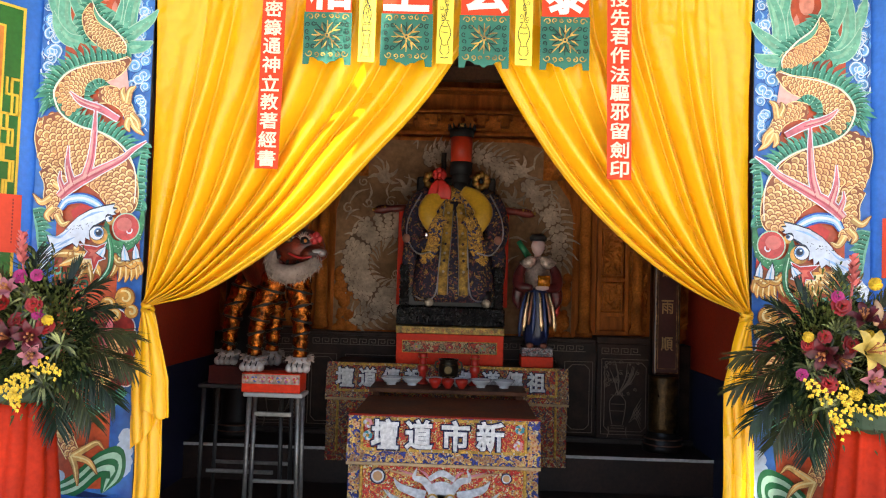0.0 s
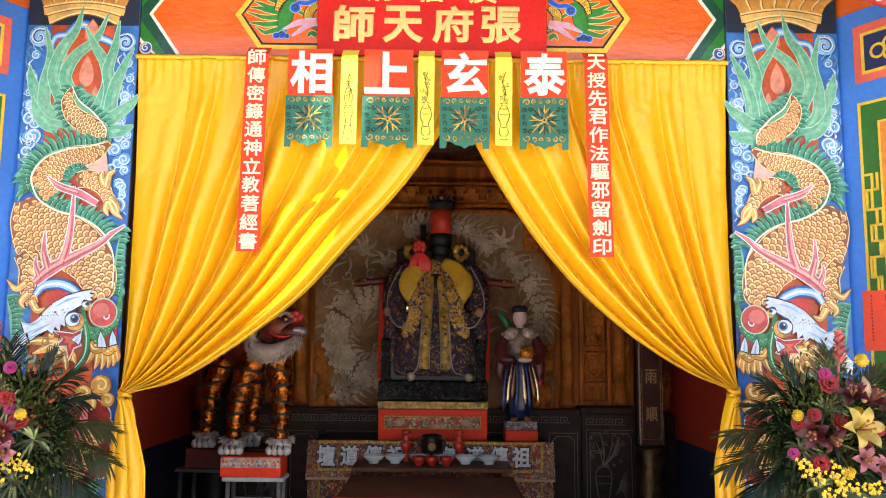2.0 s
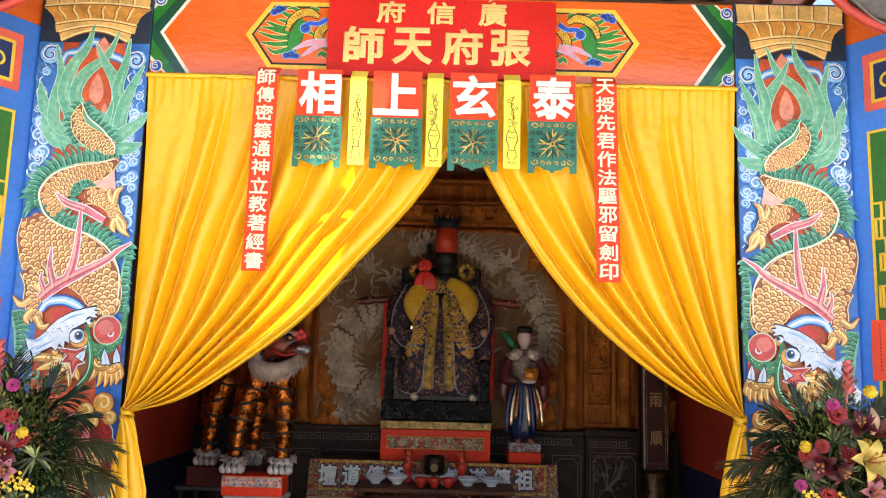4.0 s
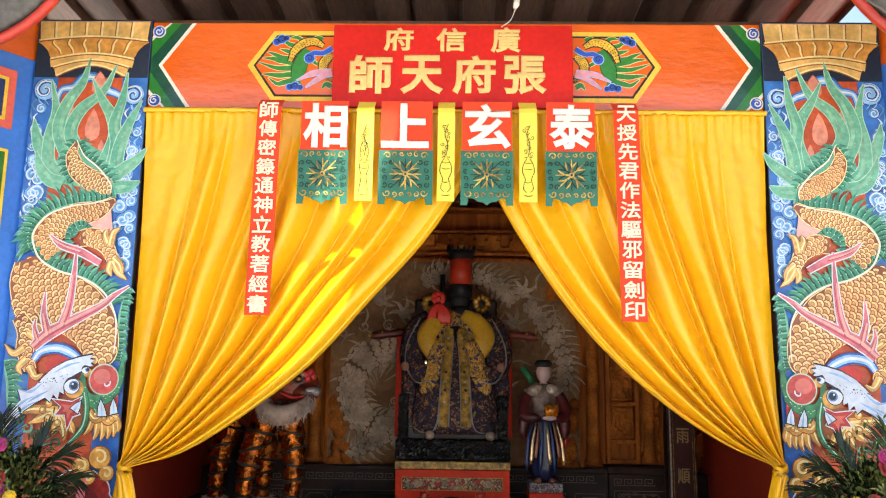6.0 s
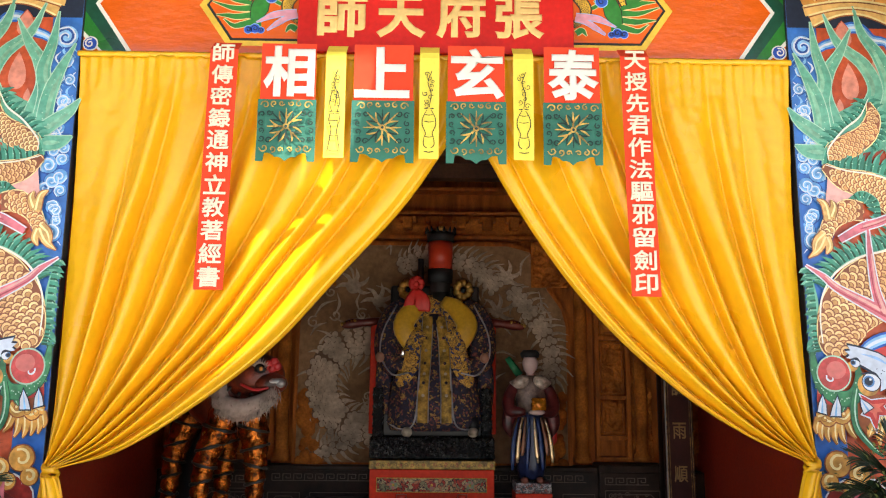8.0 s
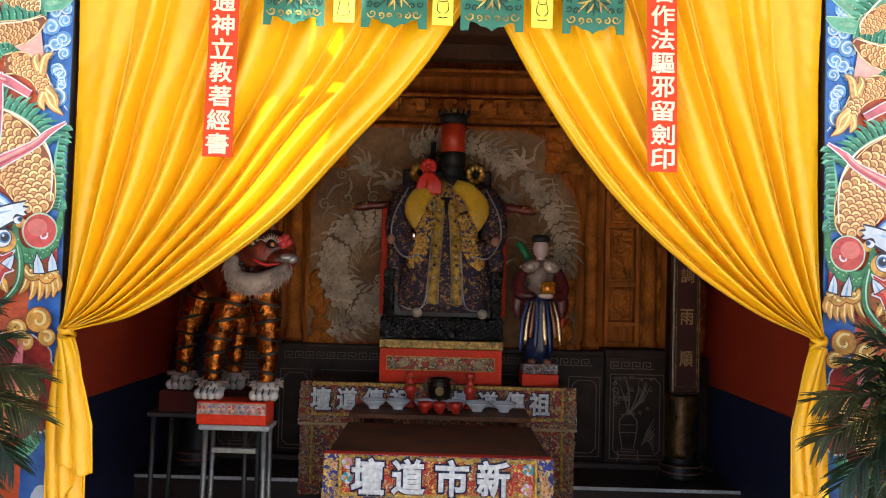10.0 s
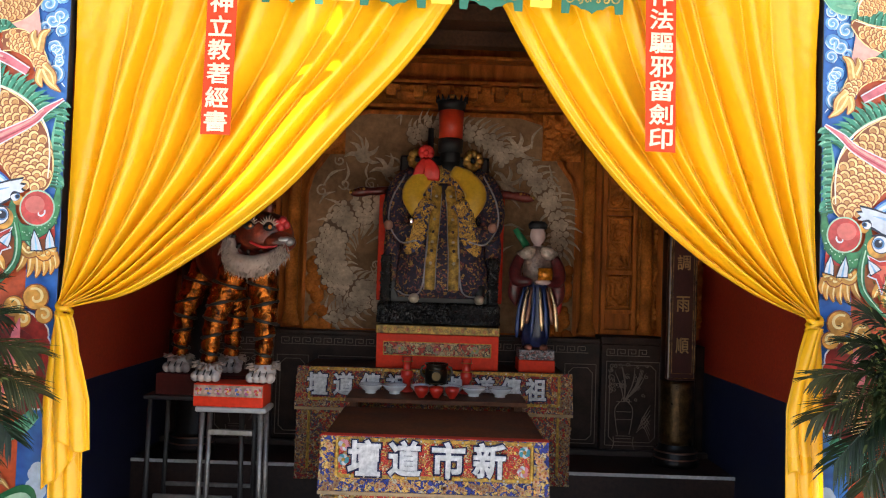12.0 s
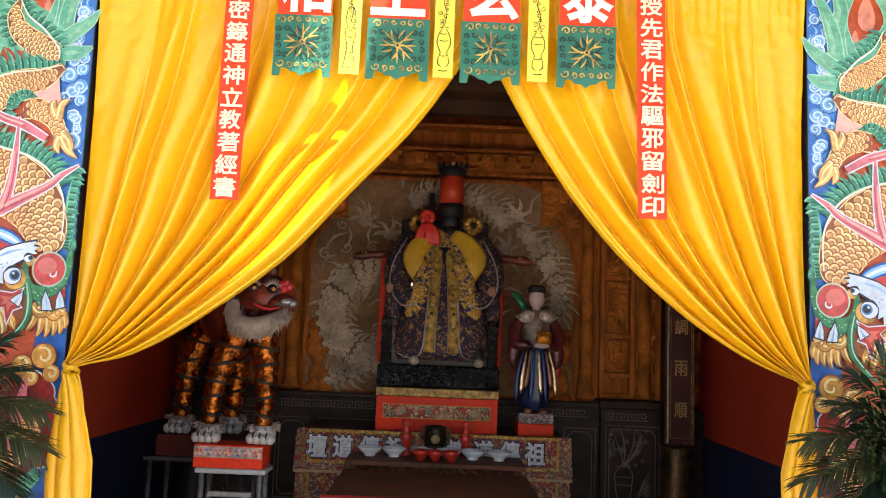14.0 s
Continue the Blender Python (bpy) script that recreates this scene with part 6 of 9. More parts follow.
    part("pale_edge_strip", bm, mat("pale_step_edge", (0.78, 0.74, 0.68), 0.6), th, "pale strip along the step front edge")


def build_step():
    bm = bmesh.new()
    box(bm, -2.149, 2.149, 2.441, 3.155, 0.012, 0.30, 0.004)
    struct("altar_step", bm, TILE_DARK, "dark raised step before the altar base", "step")


def build_column(s, chars):
    th = thing("shrine_column", "black column with a gold-edged inscription plaque" if chars else "black lacquered column inside the shrine", "column", "columns inside the shrine")
    cx, cy, fl = s * 1.825, 2.80, 0.30
    bm = bmesh.new()
    lathe(bm, [(0.17, fl), (0.17, fl + 0.05), (0.148, fl + 0.062), (0.160, fl + 0.095), (0.138, fl + 0.12), (0.126, fl + 0.14), (0.124, 3.5)], (cx, cy, 0), 32)
    part("shaft", bm, BLACK_LACQ, th, smooth=True)
    bm = bmesh.new()
    for z in (fl + 0.057, fl + 0.108):
        tube(bm, [(cx + 0.160 * math.cos(a), cy + 0.160 * math.sin(a), z) for a in (2 * math.pi * q / 32 for q in range(33))], 0.007, 6, cap=False)
    part("base_ring", bm, mat("brown_base_ring", (0.22, 0.10, 0.06), 0.4), th)
    if not chars:
        return
    bm = bmesh.new()
    lathe(bm, [(0.1265, fl + 0.16), (0.128, fl + 0.20), (0.1265, 0.9), (0.127, 0.93)], (cx, cy, 0), 32)
    part("bronze_sleeve", bm, mat("dull_bronze", (0.16, 0.085, 0.03), 0.32, metal=0.7, var=0.35, scale=12, bump=0.4), th, smooth=True)
    cx -= 0.025
    bm = bmesh.new()
    box(bm, cx - 0.106, cx + 0.106, cy - 0.185, cy - 0.11, 0.95, 3.3, 0.015)
    part("plaque", bm, mat("maroon_lacquer", (0.055, 0.014, 0.010), 0.35, coat=0.2), th, "dark maroon plaque")
    bm = bmesh.new()
    frame_boxes(bm, cx - 0.094, cx + 0.094, 0.965, 3.28, 0.006, cy - 0.192, cy - 0.183, 0.002)
    frame_boxes(bm, cx - 0.078, cx + 0.078, 1.00, 3.22, 0.004, cy - 0.191, cy - 0.183, 0.001)
    part("gold_border", bm, mat("aged_gold", (0.36, 0.20, 0.06), 0.4, metal=0.6, var=0.4, scale=20), th, "aged gold border")
    for i, c in enumerate(chars):
        letter(c, cx, cy - 0.1865, 2.125 - 0.306 * i, 0.098, 0.115, mat("dull_gold_letter", (0.50, 0.32, 0.13), 0.5, metal=0.3), th, 0.012)


build_back_wall()
build_slab()
build_dado()
build_step()
build_column(1, "風調雨順")
build_column(-1, "")


# ---- altar and offering tables ----
CLOTH_RED = embroidery("embroidered_red_cloth", [(0.72, 0.04, 0.02), (0.78, 0.07, 0.03), (0.66, 0.03, 0.02), (0.88, 0.56, 0.12), (0.74, 0.05, 0.03), (0.80, 0.66, 0.42), (0.72, 0.40, 0.10), (0.80, 0.30, 0.08)], 80)
CLOTH_BLUE = embroidery("embroidered_blue_cloth", [(0.03, 0.05, 0.30), (0.02, 0.035, 0.2), (0.82, 0.50, 0.12), (0.65, 0.45, 0.15), (0.70, 0.30, 0.12), (0.03, 0.06, 0.34), (0.6, 0.5, 0.35)], 62)
CLOTH_OLD = embroidery("faded_embroidered_cloth", [(0.52, 0.04, 0.02), (0.46, 0.035, 0.02), (0.62, 0.32, 0.08), (0.56, 0.27, 0.07), (0.16, 0.09, 0.11), (0.66, 0.46, 0.26), (0.10, 0.08, 0.09)], 70)
THREAD_GOLD = mat("gold_thread", (0.80, 0.46, 0.07), 0.5, metal=0.2, var=0.3, scale=60, bump=0.5, bscale=260)
THREAD_WHITE = mat("silver_white_thread", (0.80, 0.78, 0.76), 0.5, var=0.12, scale=40, bump=0.5, bscale=260)
THREAD_NAVY = mat("navy_thread", (0.015, 0.02, 0.09), 0.6, var=0.3)


def cloth_sheet(bm, x0, x1, z0, z1, y, flare=0.02, ripple=0.006, n=60, m=16, seed=0.0, grow=0.0):
    rows = []
    for j in range(m + 1):
        t = j / m
        row = []
        for i in range(n + 1):
            s = i / n
            x = (x0 - grow * t) + (x1 - x0 + 2 * grow * t) * s
            yy = y - flare * t - ripple * t * math.sin(s * 26 + seed + 2 * math.sin(5 * s)) + 0.003 * noise.noise(Vector((x * 8, t * 4, seed)))
            row.append(bm.verts.new((x, yy, z1 + (z0 - z1) * t)))
        rows.append(row)
    bk = [[bm.verts.new(v.co + Vector((0, 0.004, 0))) for v in r] for r in rows]
    for g in (rows, bk):
        for a, b in zip(g, g[1:]):
            for i in range(n):
                bm.faces.new((a[i], a[i + 1], b[i + 1], b[i]))
    for a, b, c, d in zip(rows, rows[1:], bk, bk[1:]):
        for i in (0, n):
            bm.faces.new((a[i], b[i], d[i], c[i]))
    for g0, g1 in ((rows[0], bk[0]), (rows[-1], bk[-1])):
        for i in range(n):
            bm.faces.new((g0[i], g0[i + 1], g1[i + 1], g1[i]))


def build_table(name, label, x0, x1, y0, y1, top, wood, foot=0.012):
    th = thing(name, label, "table")
    bm = bmesh.new()
    box(bm, x0, x1, y0, y1, top - 0.03, top, 0.005)
    part("tabletop", bm, wood, th)
    for lx in (x0 + 0.05, x1 - 0.05):
        for ly in (y0 + 0.06, y1 - 0.06):
            bm = bmesh.new()
            box(bm, lx - 0.025, lx + 0.025, ly - 0.025, ly + 0.025, foot, top - 0.031, 0.004)
            part("leg", bm, wood, th)
    return th


def flower_motif(bm, c, r, y, mats, rnd, petals=6):
    for k in range(petals):
        a = 2 * math.pi * k / petals + rnd.random()
        disc(bm, (c[0] + 0.55 * r * math.cos(a), c[1] + 0.55 * r * math.sin(a)), r * 0.5, y - 0.0002 * k, 0.002, mats[k % 2], 8)
    disc(bm, c, r * 0.35, y - 0.0022, 0.002, mats[2], 8)


def build_cloth(name, label, x0, x1, y, top, mid, low, field, side_w, chars, old=False):
    """Embroidered altar cloth: a lettered valance over a long apron, each with gold braid."""
    th = thing(name, label, "altar cloth")
    rnd = random.Random(17 + old)
    sidem = CLOTH_OLD if old else CLOTH_BLUE
    bm = bmesh.new()
    cloth_sheet(bm, x0, x1, low, top - 0.02, y - 0.004, 0.012, 0.006, 70, 20, 1.0, 0.0)
    part("apron", bm, sidem, th, "dark embroidered apron")
    bm = bmesh.new()
    cloth_sheet(bm, x0 + side_w, x1 - side_w, low + 0.06, mid - 0.02, y - 0.013, 0.014, 0.006, 70, 16, 1.0)
    part("apron_field", bm, field, th, "red embroidered apron field")
    bm = bmesh.new()
    cloth_sheet(bm, x0 - 0.003, x1 + 0.003, mid, top, y - 0.016, 0.030, 0.003, 60, 10, 2.0, 0.008)
    part("valance", bm, sidem, th, "dark blue embroidered valance")
    fz0 = mid + (top - mid) * (0.30 if not old else 0.22)
    bm = bmesh.new()
    cloth_sheet(bm, x0 + side_w * 1.05, x1 - side_w * 1.05, fz0, top - 0.006, y - 0.022, 0.021, 0.002, 60, 8, 2.0)
    part("valance_field", bm, field, th, "red valance field")
    # gold braid
    for k, (z, yy, a, b) in enumerate(((fz0 - 0.006, y - 0.046, x0 + side_w, x1 - side_w), (top - 0.012, y - 0.026, x0 + side_w, x1 - side_w), (mid - 0.012, y - 0.05, x0 - 0.01, x1 + 0.01))):
        bm = bmesh.new()
        box(bm, a, b, yy - 0.005, yy, z - 0.010, z + 0.010, 0.003)
        part("braid", bm, THREAD_GOLD if k < 2 else mat("tan_braid", (0.55, 0.36, 0.18), 0.7), th, "gold braid")
    for xx in (x0 + side_w, x1 - side_w):
        bm = bmesh.new()
        tube(bm, [(xx, y - 0.030, top - 0.01), (xx, y - 0.050, fz0 - 0.006)], 0.010, 6)
        part("braid", bm, THREAD_GOLD, th, "gold braid")
        bm = bmesh.new()
        tube(bm, [(xx, y - 0.024, mid - 0.03), (xx, y - 0.034, low + 0.08)], 0.011, 6)
        part("braid", bm, THREAD_GOLD, th, "gold braid")
    # small stud rows
    bm = bmesh.new()
    for k in range(15):
        x = x0 + side_w + (x1 - x0 - 2 * side_w) * k / 14
        for z, yy in ((fz0 - 0.006, y - 0.054), (top - 0.012, y - 0.034)):
            ball(bm, (x, yy, z), 0.006, 0, 6)
    tagged(part("stud_row", bm, mat("pearl_stud", (0.75, 0.70, 0.60), 0.3), th), kind="stuff")
    # scattered stitched flowers and curls
    bm = bmesh.new()
    for k in range(80 if not old else 70):
        left = k % 2
        x = (x0 + rnd.uniform(0.01, side_w - 0.012)) if left else (x1 - rnd.uniform(0.01, side_w - 0.012))
        z = rnd.uniform(low + 0.02, top - 0.02)
        flower_motif(bm, (x, z), rnd.uniform(0.010, 0.02), y - 0.05 if z > mid else y - 0.028, (0, 1, 2), rnd)
    for k in range(50):
        x, z = rnd.uniform(x0 + 0.02, x1 - 0.02), mid + rnd.uniform(0.015, 0.05)
        flower_motif(bm, (x, z), rnd.uniform(0.010, 0.017), y - 0.05, (0, 1, 2), rnd)
    cols = [mat("stitched_amber", (0.70, 0.36, 0.08), 0.6, var=0.3), mat("stitched_peach", (0.74, 0.42, 0.24), 0.6, var=0.3), mat("stitched_rust", (0.50, 0.12, 0.04), 0.6, var=0.3)] if not old else \
           [mat("faded_amber", (0.42, 0.22, 0.07), 0.7, var=0.3), mat("faded_peach", (0.40, 0.26, 0.16), 0.7, var=0.3), mat("faded_rust", (0.25, 0.06, 0.03), 0.7, var=0.3)]
    tagged(part("flower_stitching", bm, cols, th, "small stitched flowers"), kind="stuff")
    bm = bmesh.new()
    for k in range(120):
        x, z = rnd.uniform(x0 + side_w + 0.02, x1 - side_w - 0.02), rnd.uniform(fz0 + 0.01, top - 0.03)
        curl(bm, (x, z), rnd.uniform(0.012, 0.022), y - 0.0475 + 0.018 * (z - fz0) / (top - fz0), 0.004, k % 2, 1.0, rnd.uniform(0, 6), 1, 0.0015, n=8)
    tagged(part("scroll_stitching", bm, [cols[0], mat("stitched_crimson", (0.62, 0.03, 0.03), 0.6)], th, "fine stitched scrolls"), kind="stuff")
    # letters: silver thread on a dark outline
    zc = (fz0 + top) / 2 - 0.004
    for c, x, w, h in chars:
        letter(c, x, y - 0.0515, zc, w * 1.10, h * 1.10, THREAD_NAVY, th, 0.075, "character_outline")
        letter(c, x, y - 0.0545, zc, w, h, THREAD_WHITE, th, 0.035)
    return th


def build_tables():
    top_wood = mat("brown_tabletop", (0.19, 0.070, 0.030), 0.6, var=0.25, scale=4, bump=0.05, spec=0.2)
    build_table("offering_table", "brown-topped offering table under an embroidered cloth", -0.585, 0.595, 1.0, 1.93, 0.80, top_wood)
    build_table("rear_offering_table", "brown offering table against the altar, holding bowls", -0.585, 0.595, 1.936, 2.34, 0.855, top_wood)
    build_table("altar_table", "long altar table under a faded embroidered cloth", -0.95, 0.93, 2.42, 3.0, 0.985, mat("dark_altar_wood", (0.05, 0.016, 0.010), 0.5, spec=0.25), 0.30)
    bm = bmesh.new()
    box(bm, -0.60, 0.61, 0.975, 1.04, 0.802, 0.808, 0.002)
    edge = part("table_runner", bm, RED_PAPER)
    tagged(edge, "narrow red cloth edging along the tabletop", "cloth")
    t = build_cloth("front_altar_cloth", "red and blue embroidered altar cloth with large silver characters", -0.59, 0.60, 0.985, 0.805, 0.53, 0.05, CLOTH_RED, 0.085,
                    (("壇", -0.362, 0.175, 0.19), ("道", -0.150, 0.175, 0.19), ("市", 0.078, 0.175, 0.19), ("新", 0.292, 0.175, 0.19)))
    # dragon face on the apron
    rnd = random.Random(2)
    yb = 0.985 - 0.035
    pale = mat("stitched_pale", (0.70, 0.70, 0.72), 0.55, var=0.2, scale=30, bump=0.5, bscale=200)
    face_mats = [pale, THREAD_NAVY, THREAD_GOLD, mat("stitched_pink", (0.72, 0.25, 0.28), 0.6), mat("stitched_tan", (0.66, 0.36, 0.16), 0.6)]
    for s in (-1, 1):
        bm = bmesh.new()
        ribbon(bm, [(s * 0.06, 0.36), (s * 0.11, 0.42), (s * 0.17, 0.44), (s * 0.155, 0.50)], [0.05, 0.045, 0.03, 0.004], yb, 0.006, 0, 12)
        ribbon(bm, [(s * 0.10, 0.33), (s * 0.18, 0.35), (s * 0.26, 0.38), (s * 0.30, 0.43)], [0.06, 0.05, 0.04, 0.004], yb, 0.006, 0, 12)
        ribbon(bm, [(s * 0.10, 0.27), (s * 0.20, 0.27), (s * 0.30, 0.31), (s * 0.36, 0.36)], [0.06, 0.05, 0.03, 0.004], yb, 0.006, 0, 12)
        part("horn_and_mane", bm, face_mats, t, "pale stitched horn and mane")
        bm = bmesh.new()
        disc(bm, (s * 0.055, 0.31), 0.035, yb - 0.008, 0.003, 2, 14)
        disc(bm, (s * 0.055, 0.31), 0.024, yb - 0.011, 0.003, 0, 14)
        disc(bm, (s * 0.055, 0.31), 0.011, yb - 0.014, 0.003, 1, 10)
        part("stitched_eye", bm, face_mats, t, "gold and navy stitched eye")
        bm = bmesh.new()
        for k in range(4):
            ribbon(bm, [(s * 0.05, 0.39 + 0.01 * k), (s * (0.10 + 0.05 * k), 0.46), (s * (0.14 + 0.07 * k), 0.485)], [0.006, 0.016, 0.002], yb, 0.003, 3 + k % 2, 10)
        tagged(part("whisker", bm, face_mats, t, "thin stitched whiskers"), kind="stuff")
    bm = bmesh.new()
    disc(bm, (0, 0.36), 0.085, yb, 0.006, 0, 20, sz=0.7)
    ribbon(bm, [(-0.08, 0.43), (0.0, 0.47), (0.08, 0.43)], [0.03, 0.04, 0.03], yb, 0.005, 0, 12)
    disc(bm, (0, 0.26), 0.10, yb, 0.006, 0, 20, sz=0.8)
    part("dragon_face", bm, face_mats, t, "pale stitched dragon face")
    for c, r in (((-0.40, 0.44), 0.05), ((0.40, 0.45), 0.035)):
        bm = bmesh.new()
        for rr, m in ((r, 1), (r * 0.8, 0), (r * 0.6, 4)):
            disc(bm, c, rr, yb - 0.004 + rr * 0.05, 0.004, m, 16)
        part("roundel", bm, face_mats, t, "stitched roundel")
    for x, z, m in ((-0.47, 0.765, "stitched_pink"), (0.475, 0.755, "stitched_teal"), (0.47, 0.655, "stitched_pink"), (-0.47, 0.69, "stitched_teal")):
        bm = bmesh.new()
        flower_motif(bm, (x, z), 0.03, 0.985 - 0.045, (0, 1, 2), rnd, 7)
        part("stitched_peony", bm, [mat("stitched_teal", (0.05, 0.30, 0.36), 0.6) if "teal" in m else MATS["stitched_pink"], pale, THREAD_GOLD], t, "stitched peony")
    build_cloth("altar_cloth", "faded embroidered altar cloth with rows of silver characters", -0.975, 0.955, 2.40, 0.998, 0.72, 0.21, CLOTH_OLD, 0.09,
                tuple((c, x, 0.148, 0.162) for c, x in zip("壇道傳祖壇道傳祖", (-0.83, -0.645, -0.46, -0.28, 0.155, 0.34, 0.525, 0.70))), True)


def build_bowl(x, y, z):
    th = thing("bowl", "white porcelain bowl on the offering table", "bowl", "row of white bowls", (x, y, z))
    bm = bmesh.new()
    lathe(bm, [(0.036, 0.0), (0.038, 0.010), (0.034, 0.012), (0.060, 0.030), (0.078, 0.050), (0.084, 0.062), (0.081, 0.062), (0.072, 0.050), (0.05, 0.028), (0.01, 0.018)], (0, 0, 0), 24)
    part("shell", bm, mat("white_porcelain", (0.78, 0.77, 0.74), 0.2, var=0.05, coat=0.4), th, smooth=True)
    bm = bmesh.new()
    tube(bm, [(0.083 * math.cos(a), 0.083 * math.sin(a), 0.062) for a in (2 * math.pi * q / 24 for q in range(25))], 0.002, 5, cap=False)
    part("rim", bm, mat("grey_glaze_rim", (0.45, 0.45, 0.45), 0.25), th)


def build_offerings():
    for x in (-0.44, -0.278, -0.092, 0.09, 0.256, 0.435):
        build_bowl(x, 2.16, 0.856)
    redp = mat("red_plastic_cup", (0.62, 0.03, 0.015), 0.3, var=0.1, coat=0.3)
    for x in (-0.095, 0.003, 0.108):
        th = thing("offering_cup", "small red cup in front of the bowls", "cup", "red offering cups", (x, 2.03, 0.856))
        bm = bmesh.new()
        lathe(bm, [(0.020, 0.0), (0.022, 0.006), (0.034, 0.022), (0.047, 0.045), (0.049, 0.072), (0.045, 0.072), (0.034, 0.05), (0.02, 0.02), (0.005, 0.015)], (0, 0, 0), 18)
        part("cup_body", bm, redp, th, smooth=True)
    for x in (-0.203, 0.208):
        th = thing("candle_cup", "stacked red candle cup beside the incense burner", "candle", "pair of red candles", (x, 2.27, 0.856))
        bm = bmesh.new()
        lathe(bm, [(0.045, 0.0), (0.048, 0.01), (0.03, 0.025), (0.028, 0.09), (0.04, 0.10), (0.042, 0.14), (0.03, 0.15), (0.026, 0.2), (0.034, 0.21), (0.034, 0.24), (0.01, 0.242)], (0, 0, 0), 18)
        part("holder", bm, redp, th, smooth=True)
        for z in (0.1, 0.15, 0.21):
            bm = bmesh.new()
            tube(bm, [(0.035 * math.cos(a), 0.035 * math.sin(a), z) for a in (2 * math.pi * q / 18 for q in range(19))], 0.004, 5, cap=False)
            part("gold_ring", bm, GOLD, th)
    th = thing("incense_burner", "dark bronze incense burner with a gilt emblem", "incense burner", at=(0.0, 2.28, 0.856))
    bm = bmesh.new()
    lathe(bm, [(0.06, 0.0), (0.065, 0.012), (0.05, 0.03), (0.074, 0.06), (0.082, 0.11), (0.076, 0.16), (0.068, 0.175), (0.08, 0.19), (0.08, 0.2), (0.066, 0.2), (0.06, 0.17), (0.02, 0.165)], (0, 0, 0), 28)
    part("vessel", bm, mat("dark_bronze", (0.045, 0.035, 0.022), 0.35, metal=0.7, var=0.3), th, smooth=True)
    bm = bmesh.new()
    bm.free()
    for s in (-1, 1):
        bm = bmesh.new()
        tube(bm, spline([(s * 0.078, 0, 0.10), (s * 0.105, 0, 0.13), (s * 0.10, 0, 0.17), (s * 0.08, 0, 0.18)], 10), 0.008, 6)
        part("handle", bm, mat("dark_bronze", (0, 0, 0)), th)
    bm = bmesh.new()
    disc(bm, (0, 0.12), 0.03, -0.078, 0.006, 0, 14)
    for z in (0.07, 0.16):
        ribbon(bm, [(-0.05, z), (0, z - 0.002), (0.05, z)], [0.006, 0.006], -0.07, 0.008, 0, 8)
    part("emblem", bm, mat("tarnished_gilt", (0.16, 0.10, 0.035), 0.45, metal=0.6), th, "tarnished gilt emblem")


build_tables()
build_offerings()


# ---- statues and their stands ----
NAVY_BROCADE = embroidery("navy_brocade", [(0.010, 0.011, 0.028), (0.012, 0.014, 0.040), (0.010, 0.010, 0.024), (0.36, 0.20, 0.05), (0.012, 0.013, 0.032), (0.20, 0.06, 0.05), (0.02, 0.025, 0.06)], 60)
GOLD_BROCADE = embroidery("gold_navy_brocade", [(0.66, 0.36, 0.05), (0.58, 0.30, 0.04), (0.03, 0.04, 0.13), (0.70, 0.42, 0.08), (0.60, 0.32, 0.05), (0.40, 0.22, 0.05)], 55)


